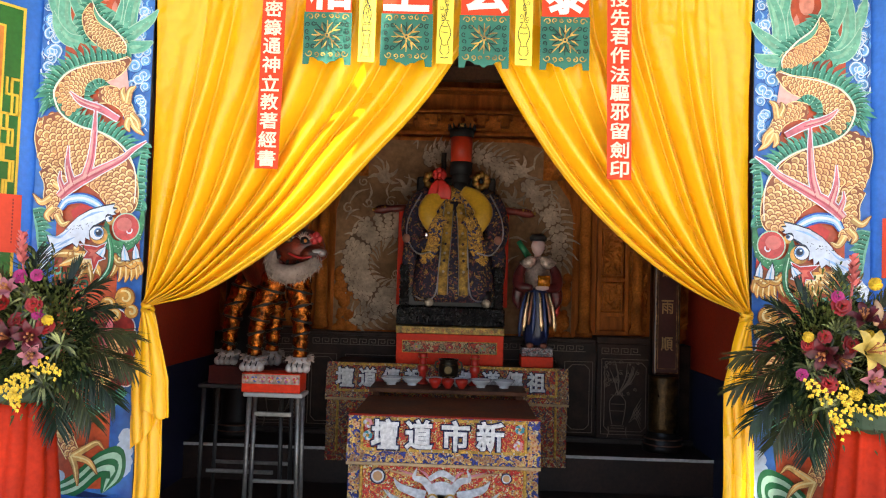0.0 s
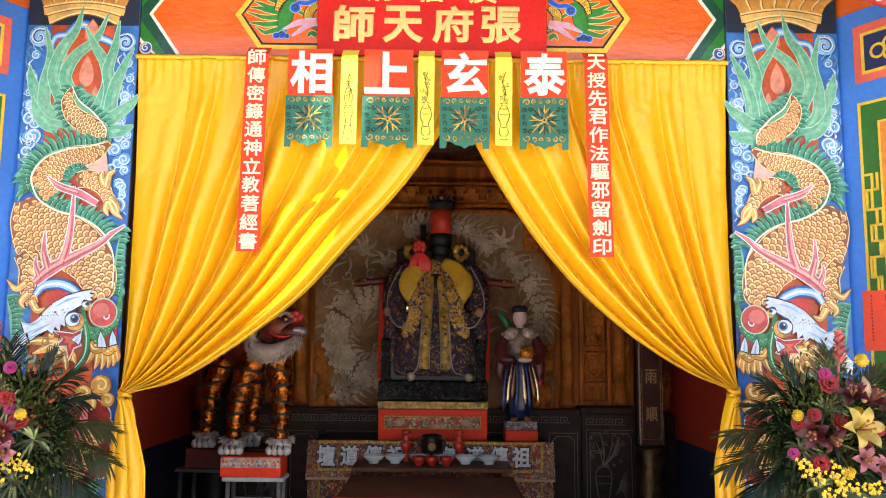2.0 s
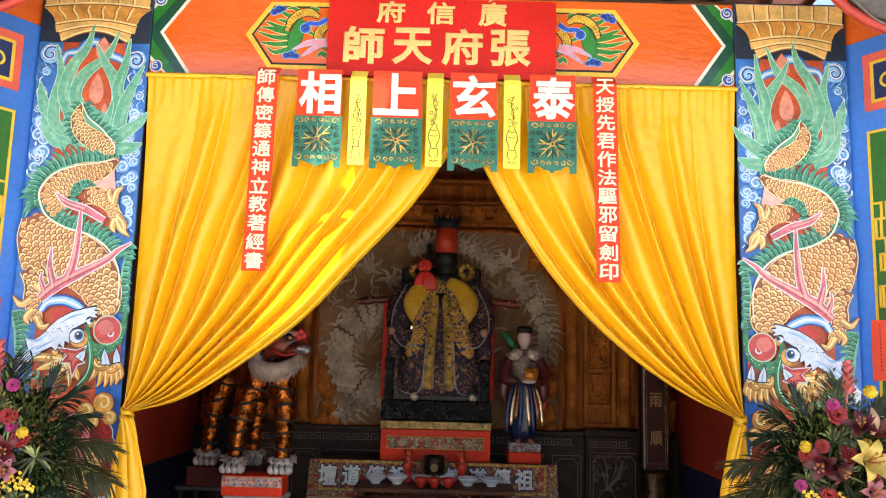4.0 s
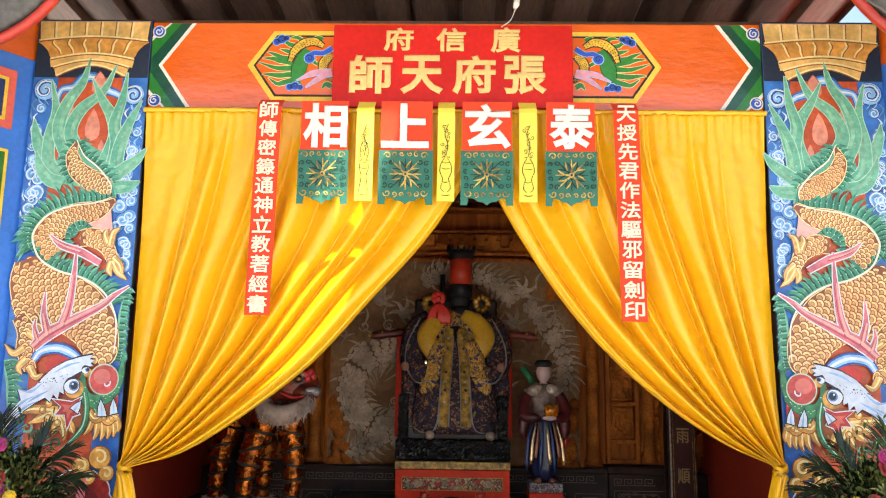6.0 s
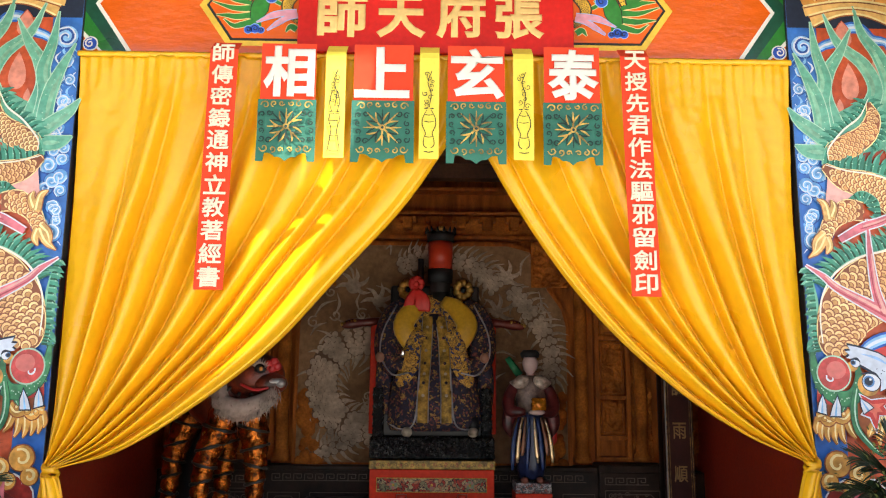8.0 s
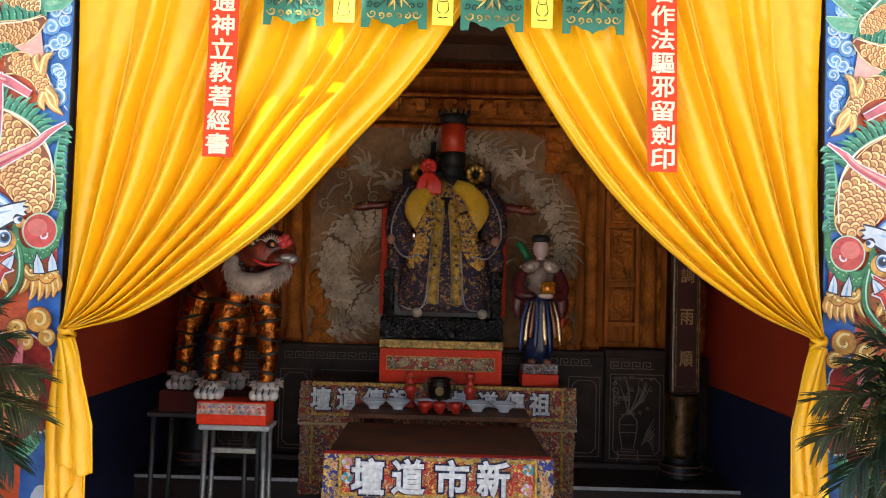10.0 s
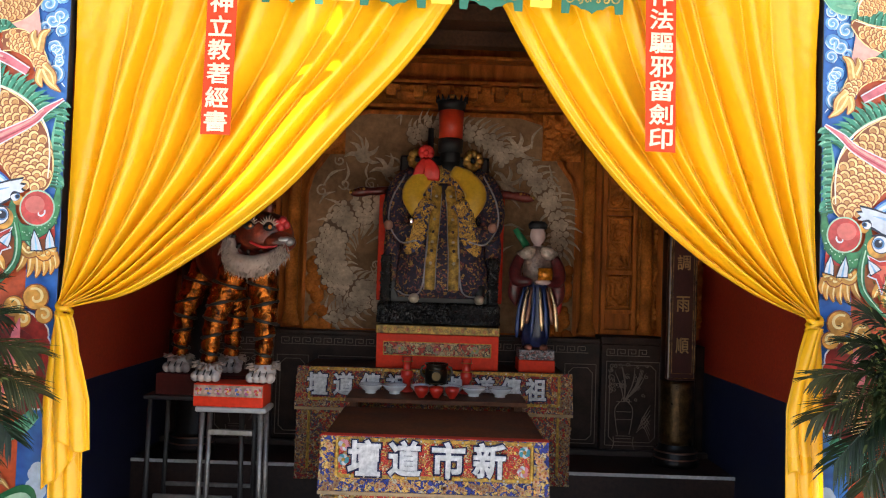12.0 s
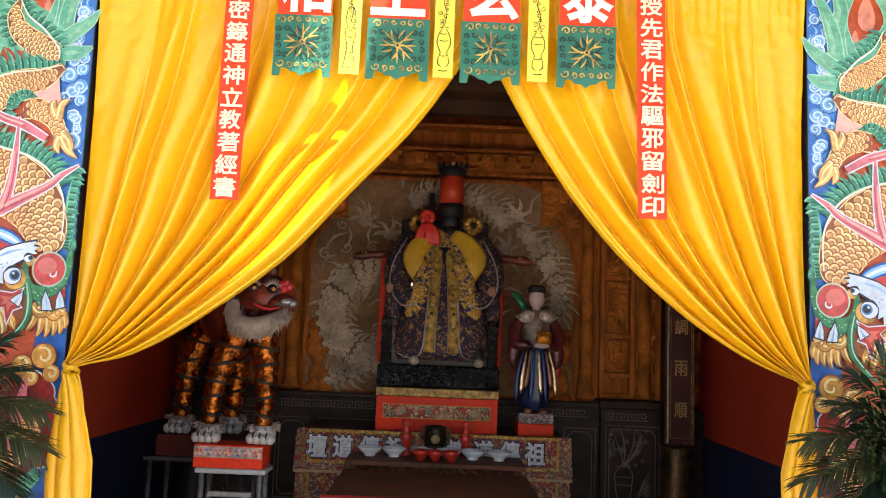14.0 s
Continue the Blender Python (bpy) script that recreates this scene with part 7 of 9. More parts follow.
def build_deity():
    """Seated robed statue with a tall red hat: one mesh of several cloths."""
    bm = bmesh.new()
    cx = 0.015
    # lower robe over spread knees
    loft(bm, [(cx, 2.66, 1.50, 0.33, 0.17), (cx, 2.64, 1.56, 0.35, 0.20), (cx, 2.66, 1.72, 0.335, 0.21), (cx, 2.70, 1.86, 0.31, 0.22), (cx, 2.74, 1.96, 0.31, 0.20), (cx, 2.79, 2.02, 0.25, 0.16)], 56, 0, 0.022, 13, 0.85)
    # torso and shoulders
    loft(bm, [(cx, 2.78, 1.94, 0.25, 0.17), (cx, 2.79, 2.10, 0.225, 0.165), (cx, 2.80, 2.28, 0.235, 0.155), (cx, 2.81, 2.40, 0.26, 0.13), (cx, 2.82, 2.465, 0.22, 0.11), (cx, 2.82, 2.50, 0.09, 0.07)], 40, 1, 0.012, 11)
    for s in (-1, 1):
        # wide sleeve falling from the shoulder
        p = spline([(cx + s * 0.22, 2.80, 2.43), (cx + s * 0.315, 2.77, 2.33), (cx + s * 0.355, 2.72, 2.14), (cx + s * 0.32, 2.64, 1.98), (cx + s * 0.21, 2.57, 1.96)], 18)
        tube(bm, p, [0.070 + 0.035 * math.sin(math.pi * min(1, i / 18 * 1.1)) for i in range(19)], 16, 0, 0.9)
        p = spline([(cx + s * 0.345, 2.70, 2.10), (cx + s * 0.375, 2.67, 1.90), (cx + s * 0.37, 2.64, 1.66), (cx + s * 0.33, 2.62, 1.54)], 12)
        tube(bm, p, [0.05, 0.052, 0.055, 0.058, 0.06, 0.06, 0.058, 0.055, 0.05, 0.045, 0.04, 0.03, 0.015], 14, 0, 0.7)
        # golden chest brocade panel
        for k in range(7):
            z = 2.16 - k * 0.05
            ball(bm, (cx + s * (0.135 + 0.012 * k), 2.60 - 0.010 * k, z), 0.08, 1, 12, 1.0, 0.45, 0.9)
        # yellow shawl fold
        p = spline([(cx + s * 0.06, 2.68, 2.45), (cx + s * 0.16, 2.655, 2.385), (cx + s * 0.235, 2.62, 2.27), (cx + s * 0.20, 2.605, 2.16), (cx + s * 0.155, 2.61, 2.07)], 16)
        tube(bm, p, [0.028 + 0.052 * math.sin(math.pi * min(1.0, 0.10 + i / 16 * 0.80)) for i in range(15)] + [0.028, 0.006], 14, 2, 0.40)
        # central stole strips with pale edging
        p = spline([(cx + s * 0.045 - 0.01, 2.655, 2.33), (cx + s * 0.062, 2.585, 2.15), (cx + s * 0.072, 2.50, 1.95), (cx + s * 0.082, 2.445, 1.80), (cx + s * 0.085, 2.432, 1.56)], 26)
        for w, dy, mi in ((0.043, 0.0, 4), (0.036, -0.006, 3)):
            rows = [[bm.verts.new((q.x + dx, q.y + dy + 0.0, q.z)) for dx in (-w, 0, w)] for q in p]
            rows2 = [[bm.verts.new((v.co.x, v.co.y + 0.012, v.co.z)) for v in r] for r in rows]
            for g in (rows, rows2):
                for a, b in zip(g, g[1:]):
                    for i in range(2):
                        bm.faces.new((a[i], a[i + 1], b[i + 1], b[i])).material_index = mi
            for a, b, c, d in zip(rows, rows[1:], rows2, rows2[1:]):
                for i in (0, 2):
                    bm.faces.new((a[i], b[i], d[i], c[i])).material_index = mi
        for k in range(7):
            q = p[3 + k * 3]
            ball(bm, (q.x, q.y - 0.008, q.z), 0.012, 0 if k % 2 else 6, 8, 1, 0.35, 1)
        # robe hem piping
        p = spline([(cx + s * 0.11, 2.46, 1.95), (cx + s * 0.12, 2.44, 1.75), (cx + s * 0.15, 2.45, 1.55), (cx + s * 0.25, 2.50, 1.515), (cx + s * 0.345, 2.58, 1.56)], 20)
        tube(bm, p, 0.006, 6, 4)
        p = spline([(cx + s * 0.29, 2.70, 2.42), (cx + s * 0.385, 2.63, 2.22), (cx + s * 0.40, 2.59, 2.04), (cx + s * 0.31, 2.53, 1.90), (cx + s * 0.19, 2.47, 1.91)], 16)
        tube(bm, p, 0.006, 6, 4)
        # shoes
        ball(bm, (cx + s * 0.235 + 0.04, 2.475, 1.495), 0.052, 6, 12, 0.75, 1.5, 0.7)
        loft(bm, [(cx + s * 0.235 + 0.04, 2.53, 1.50, 0.045, 0.05), (cx + s * 0.235 + 0.04, 2.55, 1.60, 0.045, 0.05)], 14, 7)
        # gold ornament beside the head
        for k in range(9):
            a = k * 0.7
            ball(bm, (cx + s * (0.215 + 0.05 * math.cos(a)), 2.90, 2.56 + 0.055 * math.sin(a)), 0.034, 5, 8, 1, 0.5, 1)
        # hand near the belt
        ball(bm, (cx + s * 0.38 - 0.02, 2.54, 2.02), 0.035, 8, 10, 1.0, 0.8, 1.1)
    # stole between the strips, under-robe
    loft(bm, [(cx, 2.50, 1.58, 0.05, 0.02), (cx, 2.51, 1.80, 0.05, 0.02), (cx, 2.60, 2.05, 0.045, 0.03), (cx, 2.68, 2.35, 0.05, 0.03)], 14, 0)
    # head coloured black to stand for the shadow on it, dark beard, tall hat
    ball(bm, (cx + 0.035, 2.80, 2.56), 0.095, 7, 18, 0.85, 0.9, 1.1)
    loft(bm, [(cx + 0.03, 2.745, 2.36, 0.012, 0.012), (cx + 0.035, 2.735, 2.44, 0.05, 0.03), (cx + 0.035, 2.745, 2.52, 0.065, 0.05)], 14, 7)
    loft(bm, [(cx + 0.035, 2.80, 2.60, 0.093, 0.093), (cx + 0.035, 2.80, 2.70, 0.098, 0.098), (cx + 0.035, 2.80, 2.705, 0.09, 0.09)], 26, 7)
    loft(bm, [(cx + 0.035, 2.80, 2.70, 0.090, 0.090), (cx + 0.035, 2.80, 2.92, 0.096, 0.096)], 30, 9)
    loft(bm, [(cx + 0.035, 2.80, 2.918, 0.100, 0.100), (cx + 0.035, 2.80, 2.99, 0.112, 0.112), (cx + 0.035, 2.80, 2.992, 0.09, 0.09)], 30, 7)
    for k in range(14):
        a = 2 * math.pi * k / 14
        tube(bm, [(cx + 0.035 + 0.108 * math.cos(a), 2.80 + 0.108 * math.sin(a), 2.985), (cx + 0.035 + 0.118 * math.cos(a), 2.80 + 0.118 * math.sin(a), 3.02 + 0.018 * abs(math.cos(a)))], [0.014, 0.003], 6, 7)
    for k in range(4):
        ball(bm, (cx + 0.01 + 0.018 * k, 2.72, 3.0 + 0.018 * math.sin(k)), 0.018, 5, 8)
    # red bow
    for k in range(12):
        a = 2 * math.pi * k / 12
        ball(bm, (cx - 0.145 + 0.036 * math.cos(a), 2.66 - 0.006 * (k % 2), 2.575 + 0.036 * math.sin(a)), 0.026, 10, 8, 1, 0.35, 1)
    ball(bm, (cx - 0.145, 2.645, 2.575), 0.022, 10, 10, 1, 0.5, 1)
    for dx in (-0.19, -0.12, -0.08):
        p = spline([(cx - 0.145, 2.645, 2.53), (cx + dx, 2.63, 2.45), (cx + dx * 1.05, 2.635, 2.37)], 8)
        tube(bm, p, [0.02, 0.026, 0.03, 0.034, 0.036, 0.038, 0.040, 0.042, 0.044], 8, 10, 0.08)
    # sword hilt behind the bow
    tube(bm, [(cx - 0.115, 2.88, 2.5), (cx - 0.118, 2.88, 2.80)], 0.022, 8, 7)
    # small bright medal
    ball(bm, (cx - 0.235, 2.50, 2.055), 0.024, 11, 10, 0.9, 0.4, 1.2)
    mats = [NAVY_BROCADE, GOLD_BROCADE, mat("yellow_silk", (0.66, 0.37, 0.015), 0.45, var=0.15, bump=0.15, sheen=0.2), GOLD_FLAT, mat("silver_piping", (0.42, 0.40, 0.42), 0.45, metal=0.3), GOLD,
            mat("ivory_felt", (0.55, 0.45, 0.33), 0.7), mat("black_felt_and_shadow", (0.012, 0.011, 0.011), 0.6), mat("painted_skin_shade", (0.36, 0.17, 0.11), 0.5), mat("red_hat_silk", (0.66, 0.05, 0.015), 0.45, var=0.08),
            mat("red_ribbon", (0.68, 0.025, 0.015), 0.4, var=0.12), mat("mirror_medal", (0.85, 0.84, 0.8), 0.15, metal=1.0)]
    ob = part("seated_statue", bm, mats, None, smooth=True)
    tagged(ob, "seated statue in navy and gold robes with tall red hat", "statue")


def rough_block(bm, x0, x1, y0, y1, z0, z1, amp, seed, n=26, mi=0):
    """A carved block: a box whose faces carry deep lumpy relief."""
    def face(f, nu, nv):
        g = [[bm.verts.new(f(i / nu, j / nv)) for i in range(nu + 1)] for j in range(nv + 1)]
        for a, b in zip(g, g[1:]):
            for i in range(nu):
                bm.faces.new((a[i], a[i + 1], b[i + 1], b[i])).material_index = mi
    def d(x, y, z, o):
        q = Vector((x * 46 + seed, y * 46, z * 46))
        h = (1 - abs(noise.noise(q)) * 2.6) * amp + noise.noise(q * 2.3) * amp * 0.5
        return Vector((x, y, z)) + Vector(o) * h
    m = max(4, int(n * (z1 - z0) / (x1 - x0) * 1.6))
    face(lambda s, t: d(x0 + (x1 - x0) * s, y0, z0 + (z1 - z0) * t, (0, -1, 0)), n * 2, m * 2)
    face(lambda s, t: d(x0 + (x1 - x0) * s, y0 + (y1 - y0) * t, z1, (0, 0, 1)), n * 2, n)
    for x, o in ((x0, -1), (x1, 1)):
        face(lambda s, t: d(x, y0 + (y1 - y0) * s, z0 + (z1 - z0) * t, (o, 0, 0)), n, m * 2)
    face(lambda s, t: Vector((x0 + (x1 - x0) * s, y1, z0 + (z1 - z0) * t)), 1, 1)


def build_throne():
    th = thing("throne", "black carved throne with gilt dragon arms", "throne")
    rock = mat("black_carved_lacquer", (0.02, 0.018, 0.017), 0.25, var=0.4, scale=30, fine=120, bump=0.9, bscale=70, coat=0.4)
    bm = bmesh.new()
    rough_block(bm, -0.435, 0.435, 2.52, 3.02, 1.31, 1.45, 0.013, 3.0, 64)
    part("carved_base", bm, rock, th, "deeply carved black base")
    for s in (-1, 1):
        bm = bmesh.new()
        a, b = sorted((s * 0.36, s * 0.425))
        rough_block(bm, a, b, 2.56, 3.0, 1.455, 1.80, 0.010, 9.0 * s, 14)
        part("side_panel", bm, rock, th, "carved side panel")
        bm = bmesh.new()
        box(bm, s * 0.455 - 0.025, s * 0.455 + 0.025, 2.84, 2.90, 1.46, 2.32, 0.006)
        part("arm_post", bm, RED_LACQ, th, "red arm post")
        bm = bmesh.new()
        p = spline([(s * 0.40, 2.87, 2.31), (s * 0.50, 2.84, 2.295), (s * 0.60, 2.82, 2.285), (s * 0.70, 2.80, 2.265)], 14)
        tube(bm, p, [0.028, 0.03, 0.032, 0.034, 0.034, 0.032, 0.03, 0.03, 0.034, 0.038, 0.04, 0.038, 0.034, 0.026, 0.012], 10, 0)
        for k in range(5):
            ball(bm, (s * (0.60 + 0.024 * k), 2.795, 2.30 - 0.006 * k), 0.016, 1, 8)
        part("dragon_arm", bm, [mat("dark_red_arm", (0.16, 0.02, 0.012), 0.35), GOLD], th, "carved dragon-head arm", smooth=True)
    bm = bmesh.new()
    box(bm, -0.34, 0.36, 2.97, 3.03, 1.46, 2.60, 0.02)
    part("backrest", bm, BLACK_LACQ, th)
    bm = bmesh.new()
    box(bm, -0.36, 0.36, 2.6, 2.965, 1.455, 1.62, 0.01)
    part("seat", bm, BLACK_LACQ, th)
    ped = thing("statue_pedestal", "red lacquered pedestal with gold scroll bands", "pedestal")
    bm = bmesh.new()
    box(bm, -0.44, 0.442, 2.505, 3.04, 0.987, 1.235, 0.006)
    part("block", bm, RED_LACQ, ped)
    bm = bmesh.new()
    box(bm, -0.446, 0.448, 2.497, 3.045, 1.237, 1.298, 0.006)
    part("gold_band", bm, mat("gold_scroll_band", (0.60, 0.36, 0.07), 0.45, metal=0.3, var=0.4, scale=26, fine=90, bump=0.6, bscale=60), ped, "gold scroll band")
    bm = bmesh.new()
    for k in range(22):
        x = -0.42 + k * 0.04
        curl(bm, (x, 1.267), 0.014, 2.4965, 0.005, k % 2, 1.2, 0.5 * k, 1 if k % 2 else -1, 0.002, n=10)
    tagged(part("scroll_band", bm, [mat("dark_scroll", (0.18, 0.07, 0.02), 0.5), mat("red_scroll", (0.45, 0.03, 0.02), 0.5)], ped), kind="stuff")
    bm = bmesh.new()
    plate(bm, [(-0.385, 1.085), (0.385, 1.085), (0.385, 1.175), (-0.385, 1.175)], 2.5045, 0.003)
    part("inset_panel", bm, embroidery("painted_inset", [(0.45, 0.05, 0.03), (0.55, 0.42, 0.22), (0.50, 0.35, 0.18), (0.25, 0.22, 0.12), (0.52, 0.20, 0.10)], 40), ped, "painted floral inset")
    bm = bmesh.new()
    frame_boxes(bm, -0.39, 0.39, 1.08, 1.18, 0.006, 2.498, 2.504, 0.001)
    part("inset_border", bm, THREAD_GOLD, ped)
    rnd = random.Random(8)
    for x, c in ((0.0, 0), (-0.27, 1), (0.27, 1)):
        bm = bmesh.new()
        flower_motif(bm, (x, 1.13), 0.03, 2.4995, (0, 1, 2), rnd, 7)
        part("painted_flower", bm, [mat("flower_crimson", (0.55, 0.03, 0.04), 0.5) if c == 0 else mat("flower_sage", (0.30, 0.36, 0.20), 0.5), mat("flower_pink", (0.62, 0.25, 0.22), 0.5), THREAD_GOLD], ped)


def build_attendant():
    """Standing attendant statue holding a small gold box: one mesh."""
    bm = bmesh.new()
    cx, cy = 0.715, 2.62
    loft(bm, [(cx, cy, 1.165, 0.085, 0.07), (cx, cy, 1.25, 0.105, 0.085), (cx, cy, 1.42, 0.105, 0.08), (cx, cy, 1.58, 0.092, 0.07), (cx, cy, 1.64, 0.088, 0.068)], 36, 0, 0.06, 9)
    loft(bm, [(cx, cy, 1.62, 0.095, 0.07), (cx, cy, 1.74, 0.105, 0.075), (cx, cy, 1.83, 0.12, 0.07), (cx, cy, 1.875, 0.085, 0.055), (cx, cy, 1.90, 0.035, 0.035)], 26, 1)
    for s in (-1, 1):
        p = spline([(cx + s * 0.10, cy, 1.845), (cx + s * 0.155, cy - 0.02, 1.75), (cx + s * 0.15, cy - 0.06, 1.65), (cx + s * 0.05, cy - 0.12, 1.64)], 12)
        tube(bm, p, [0.036, 0.038, 0.040, 0.042, 0.044, 0.046, 0.048, 0.048, 0.048, 0.045, 0.04, 0.032, 0.02], 12, 2)
        p = spline([(cx + s * 0.145, cy - 0.04, 1.66), (cx + s * 0.165, cy - 0.03, 1.55), (cx + s * 0.15, cy - 0.03, 1.46)], 8)
        tube(bm, p, [0.045, 0.05, 0.05, 0.048, 0.044, 0.04, 0.03, 0.02, 0.006], 10, 2, 0.6)
        # collar wings
        p = spline([(cx + s * 0.02, cy - 0.065, 1.88), (cx + s * 0.09, cy - 0.06, 1.845), (cx + s * 0.155, cy - 0.03, 1.85)], 8)
        tube(bm, p, [0.014, 0.034, 0.048, 0.052, 0.048, 0.04, 0.028, 0.016, 0.004], 8, 3, 0.5)
        # hanging sashes
        for k, (dx, m) in enumerate(((0.025, 5), (0.06, 4), (0.095, 6), (0.13, 5))):
            p = spline([(cx + s * dx * 0.7, cy - 0.075, 1.60), (cx + s * dx, cy - 0.10, 1.45), (cx + s * (dx + 0.015), cy - 0.105, 1.235 + 0.05 * ((k * 2 + (s > 0)) % 3))], 8)
            tube(bm, p, [0.008, 0.009, 0.010, 0.011, 0.013, 0.015, 0.016, 0.015, 0.008], 6, m if s > 0 else (4, 6, 5, 4)[k], 0.35)
        ball(bm, (cx + s * 0.055, cy - 0.09, 1.165), 0.035, 7, 10, 0.9, 1.4, 0.7)
        ball(bm, (cx + s * 0.038, cy - 0.005, 2.055), 0.022, 8, 8)
    ball(bm, (cx, cy - 0.01, 1.985), 0.066, 9, 18, 0.86, 0.9, 1.15)
    loft(bm, [(cx, cy, 1.89, 0.03, 0.03), (cx, cy, 1.94, 0.028, 0.028)], 12, 9)
    loft(bm, [(cx, cy, 2.03, 0.064, 0.064), (cx, cy, 2.06, 0.072, 0.072), (cx, cy, 2.085, 0.05, 0.05)], 20, 8)
    box(bm, cx - 0.01, cx + 0.085, cy - 0.215, cy - 0.14, 1.655, 1.74, 0.0, 10)
    ball(bm, (cx + 0.03, cy - 0.15, 1.64), 0.045, 9, 10, 1.3, 0.8, 0.5)
    tube(bm, [(cx - 0.07, cy + 0.06, 1.90), (cx - 0.16, cy + 0.07, 2.03)], [0.03, 0.022], 8, 11, 0.5)
    tube(bm, spline([(cx + 0.12, cy - 0.03, 1.62), (cx + 0.17, cy - 0.02, 1.52), (cx + 0.16, cy - 0.03, 1.40)], 8), [0.02] * 8 + [0.004], 6, 12, 0.5)
    mats = [mat("navy_satin_skirt", (0.02, 0.028, 0.09), 0.35, var=0.3, scale=14), mat("silver_grey_tunic", (0.30, 0.21, 0.17), 0.35, metal=0.3, var=0.35, scale=16, bump=0.5), mat("wine_sleeve", (0.15, 0.02, 0.02), 0.4, var=0.35, scale=12),
            mat("silver_collar", (0.62, 0.48, 0.38), 0.35, metal=0.3, var=0.3, scale=20), mat("blue_sash", (0.015, 0.04, 0.16), 0.35, var=0.3), mat("pale_gold_sash", (0.80, 0.56, 0.30), 0.25, metal=0.6, var=0.25), mat("bronze_sash", (0.30, 0.13, 0.07), 0.35, metal=0.3, var=0.3),
            mat("rust_shoe", (0.30, 0.10, 0.06), 0.5), mat("black_felt_and_shadow", (0, 0, 0)), mat("pale_painted_face", (0.62, 0.44, 0.40), 0.4, var=0.05), mat("gold_foil_box", (0.90, 0.30, 0.02), 0.25, metal=0.35, var=0.3, scale=30, bump=0.5, bscale=60),
            mat("green_fan", (0.02, 0.22, 0.08), 0.4), mat("red_ribbon", (0, 0, 0))]
    ob = part("attendant_statue", bm, mats, None, smooth=True)
    tagged(ob, "standing attendant statue holding a small gold box", "statue")
    ped = thing("attendant_pedestal", "small red pedestal with a silver floral band", "pedestal")
    bm = bmesh.new()
    box(bm, 0.59, 0.852, 2.505, 2.76, 0.987, 1.075, 0.005)
    part("block", bm, RED_LACQ, ped)
    bm = bmesh.new()
    box(bm, 0.594, 0.848, 2.509, 2.756, 1.077, 1.148, 0.005)
    part("floral_band", bm, embroidery("silver_floral_band", [(0.40, 0.40, 0.40), (0.30, 0.12, 0.10), (0.5, 0.48, 0.44), (0.10, 0.12, 0.12), (0.42, 0.3, 0.28)], 60), ped, "silver floral band")


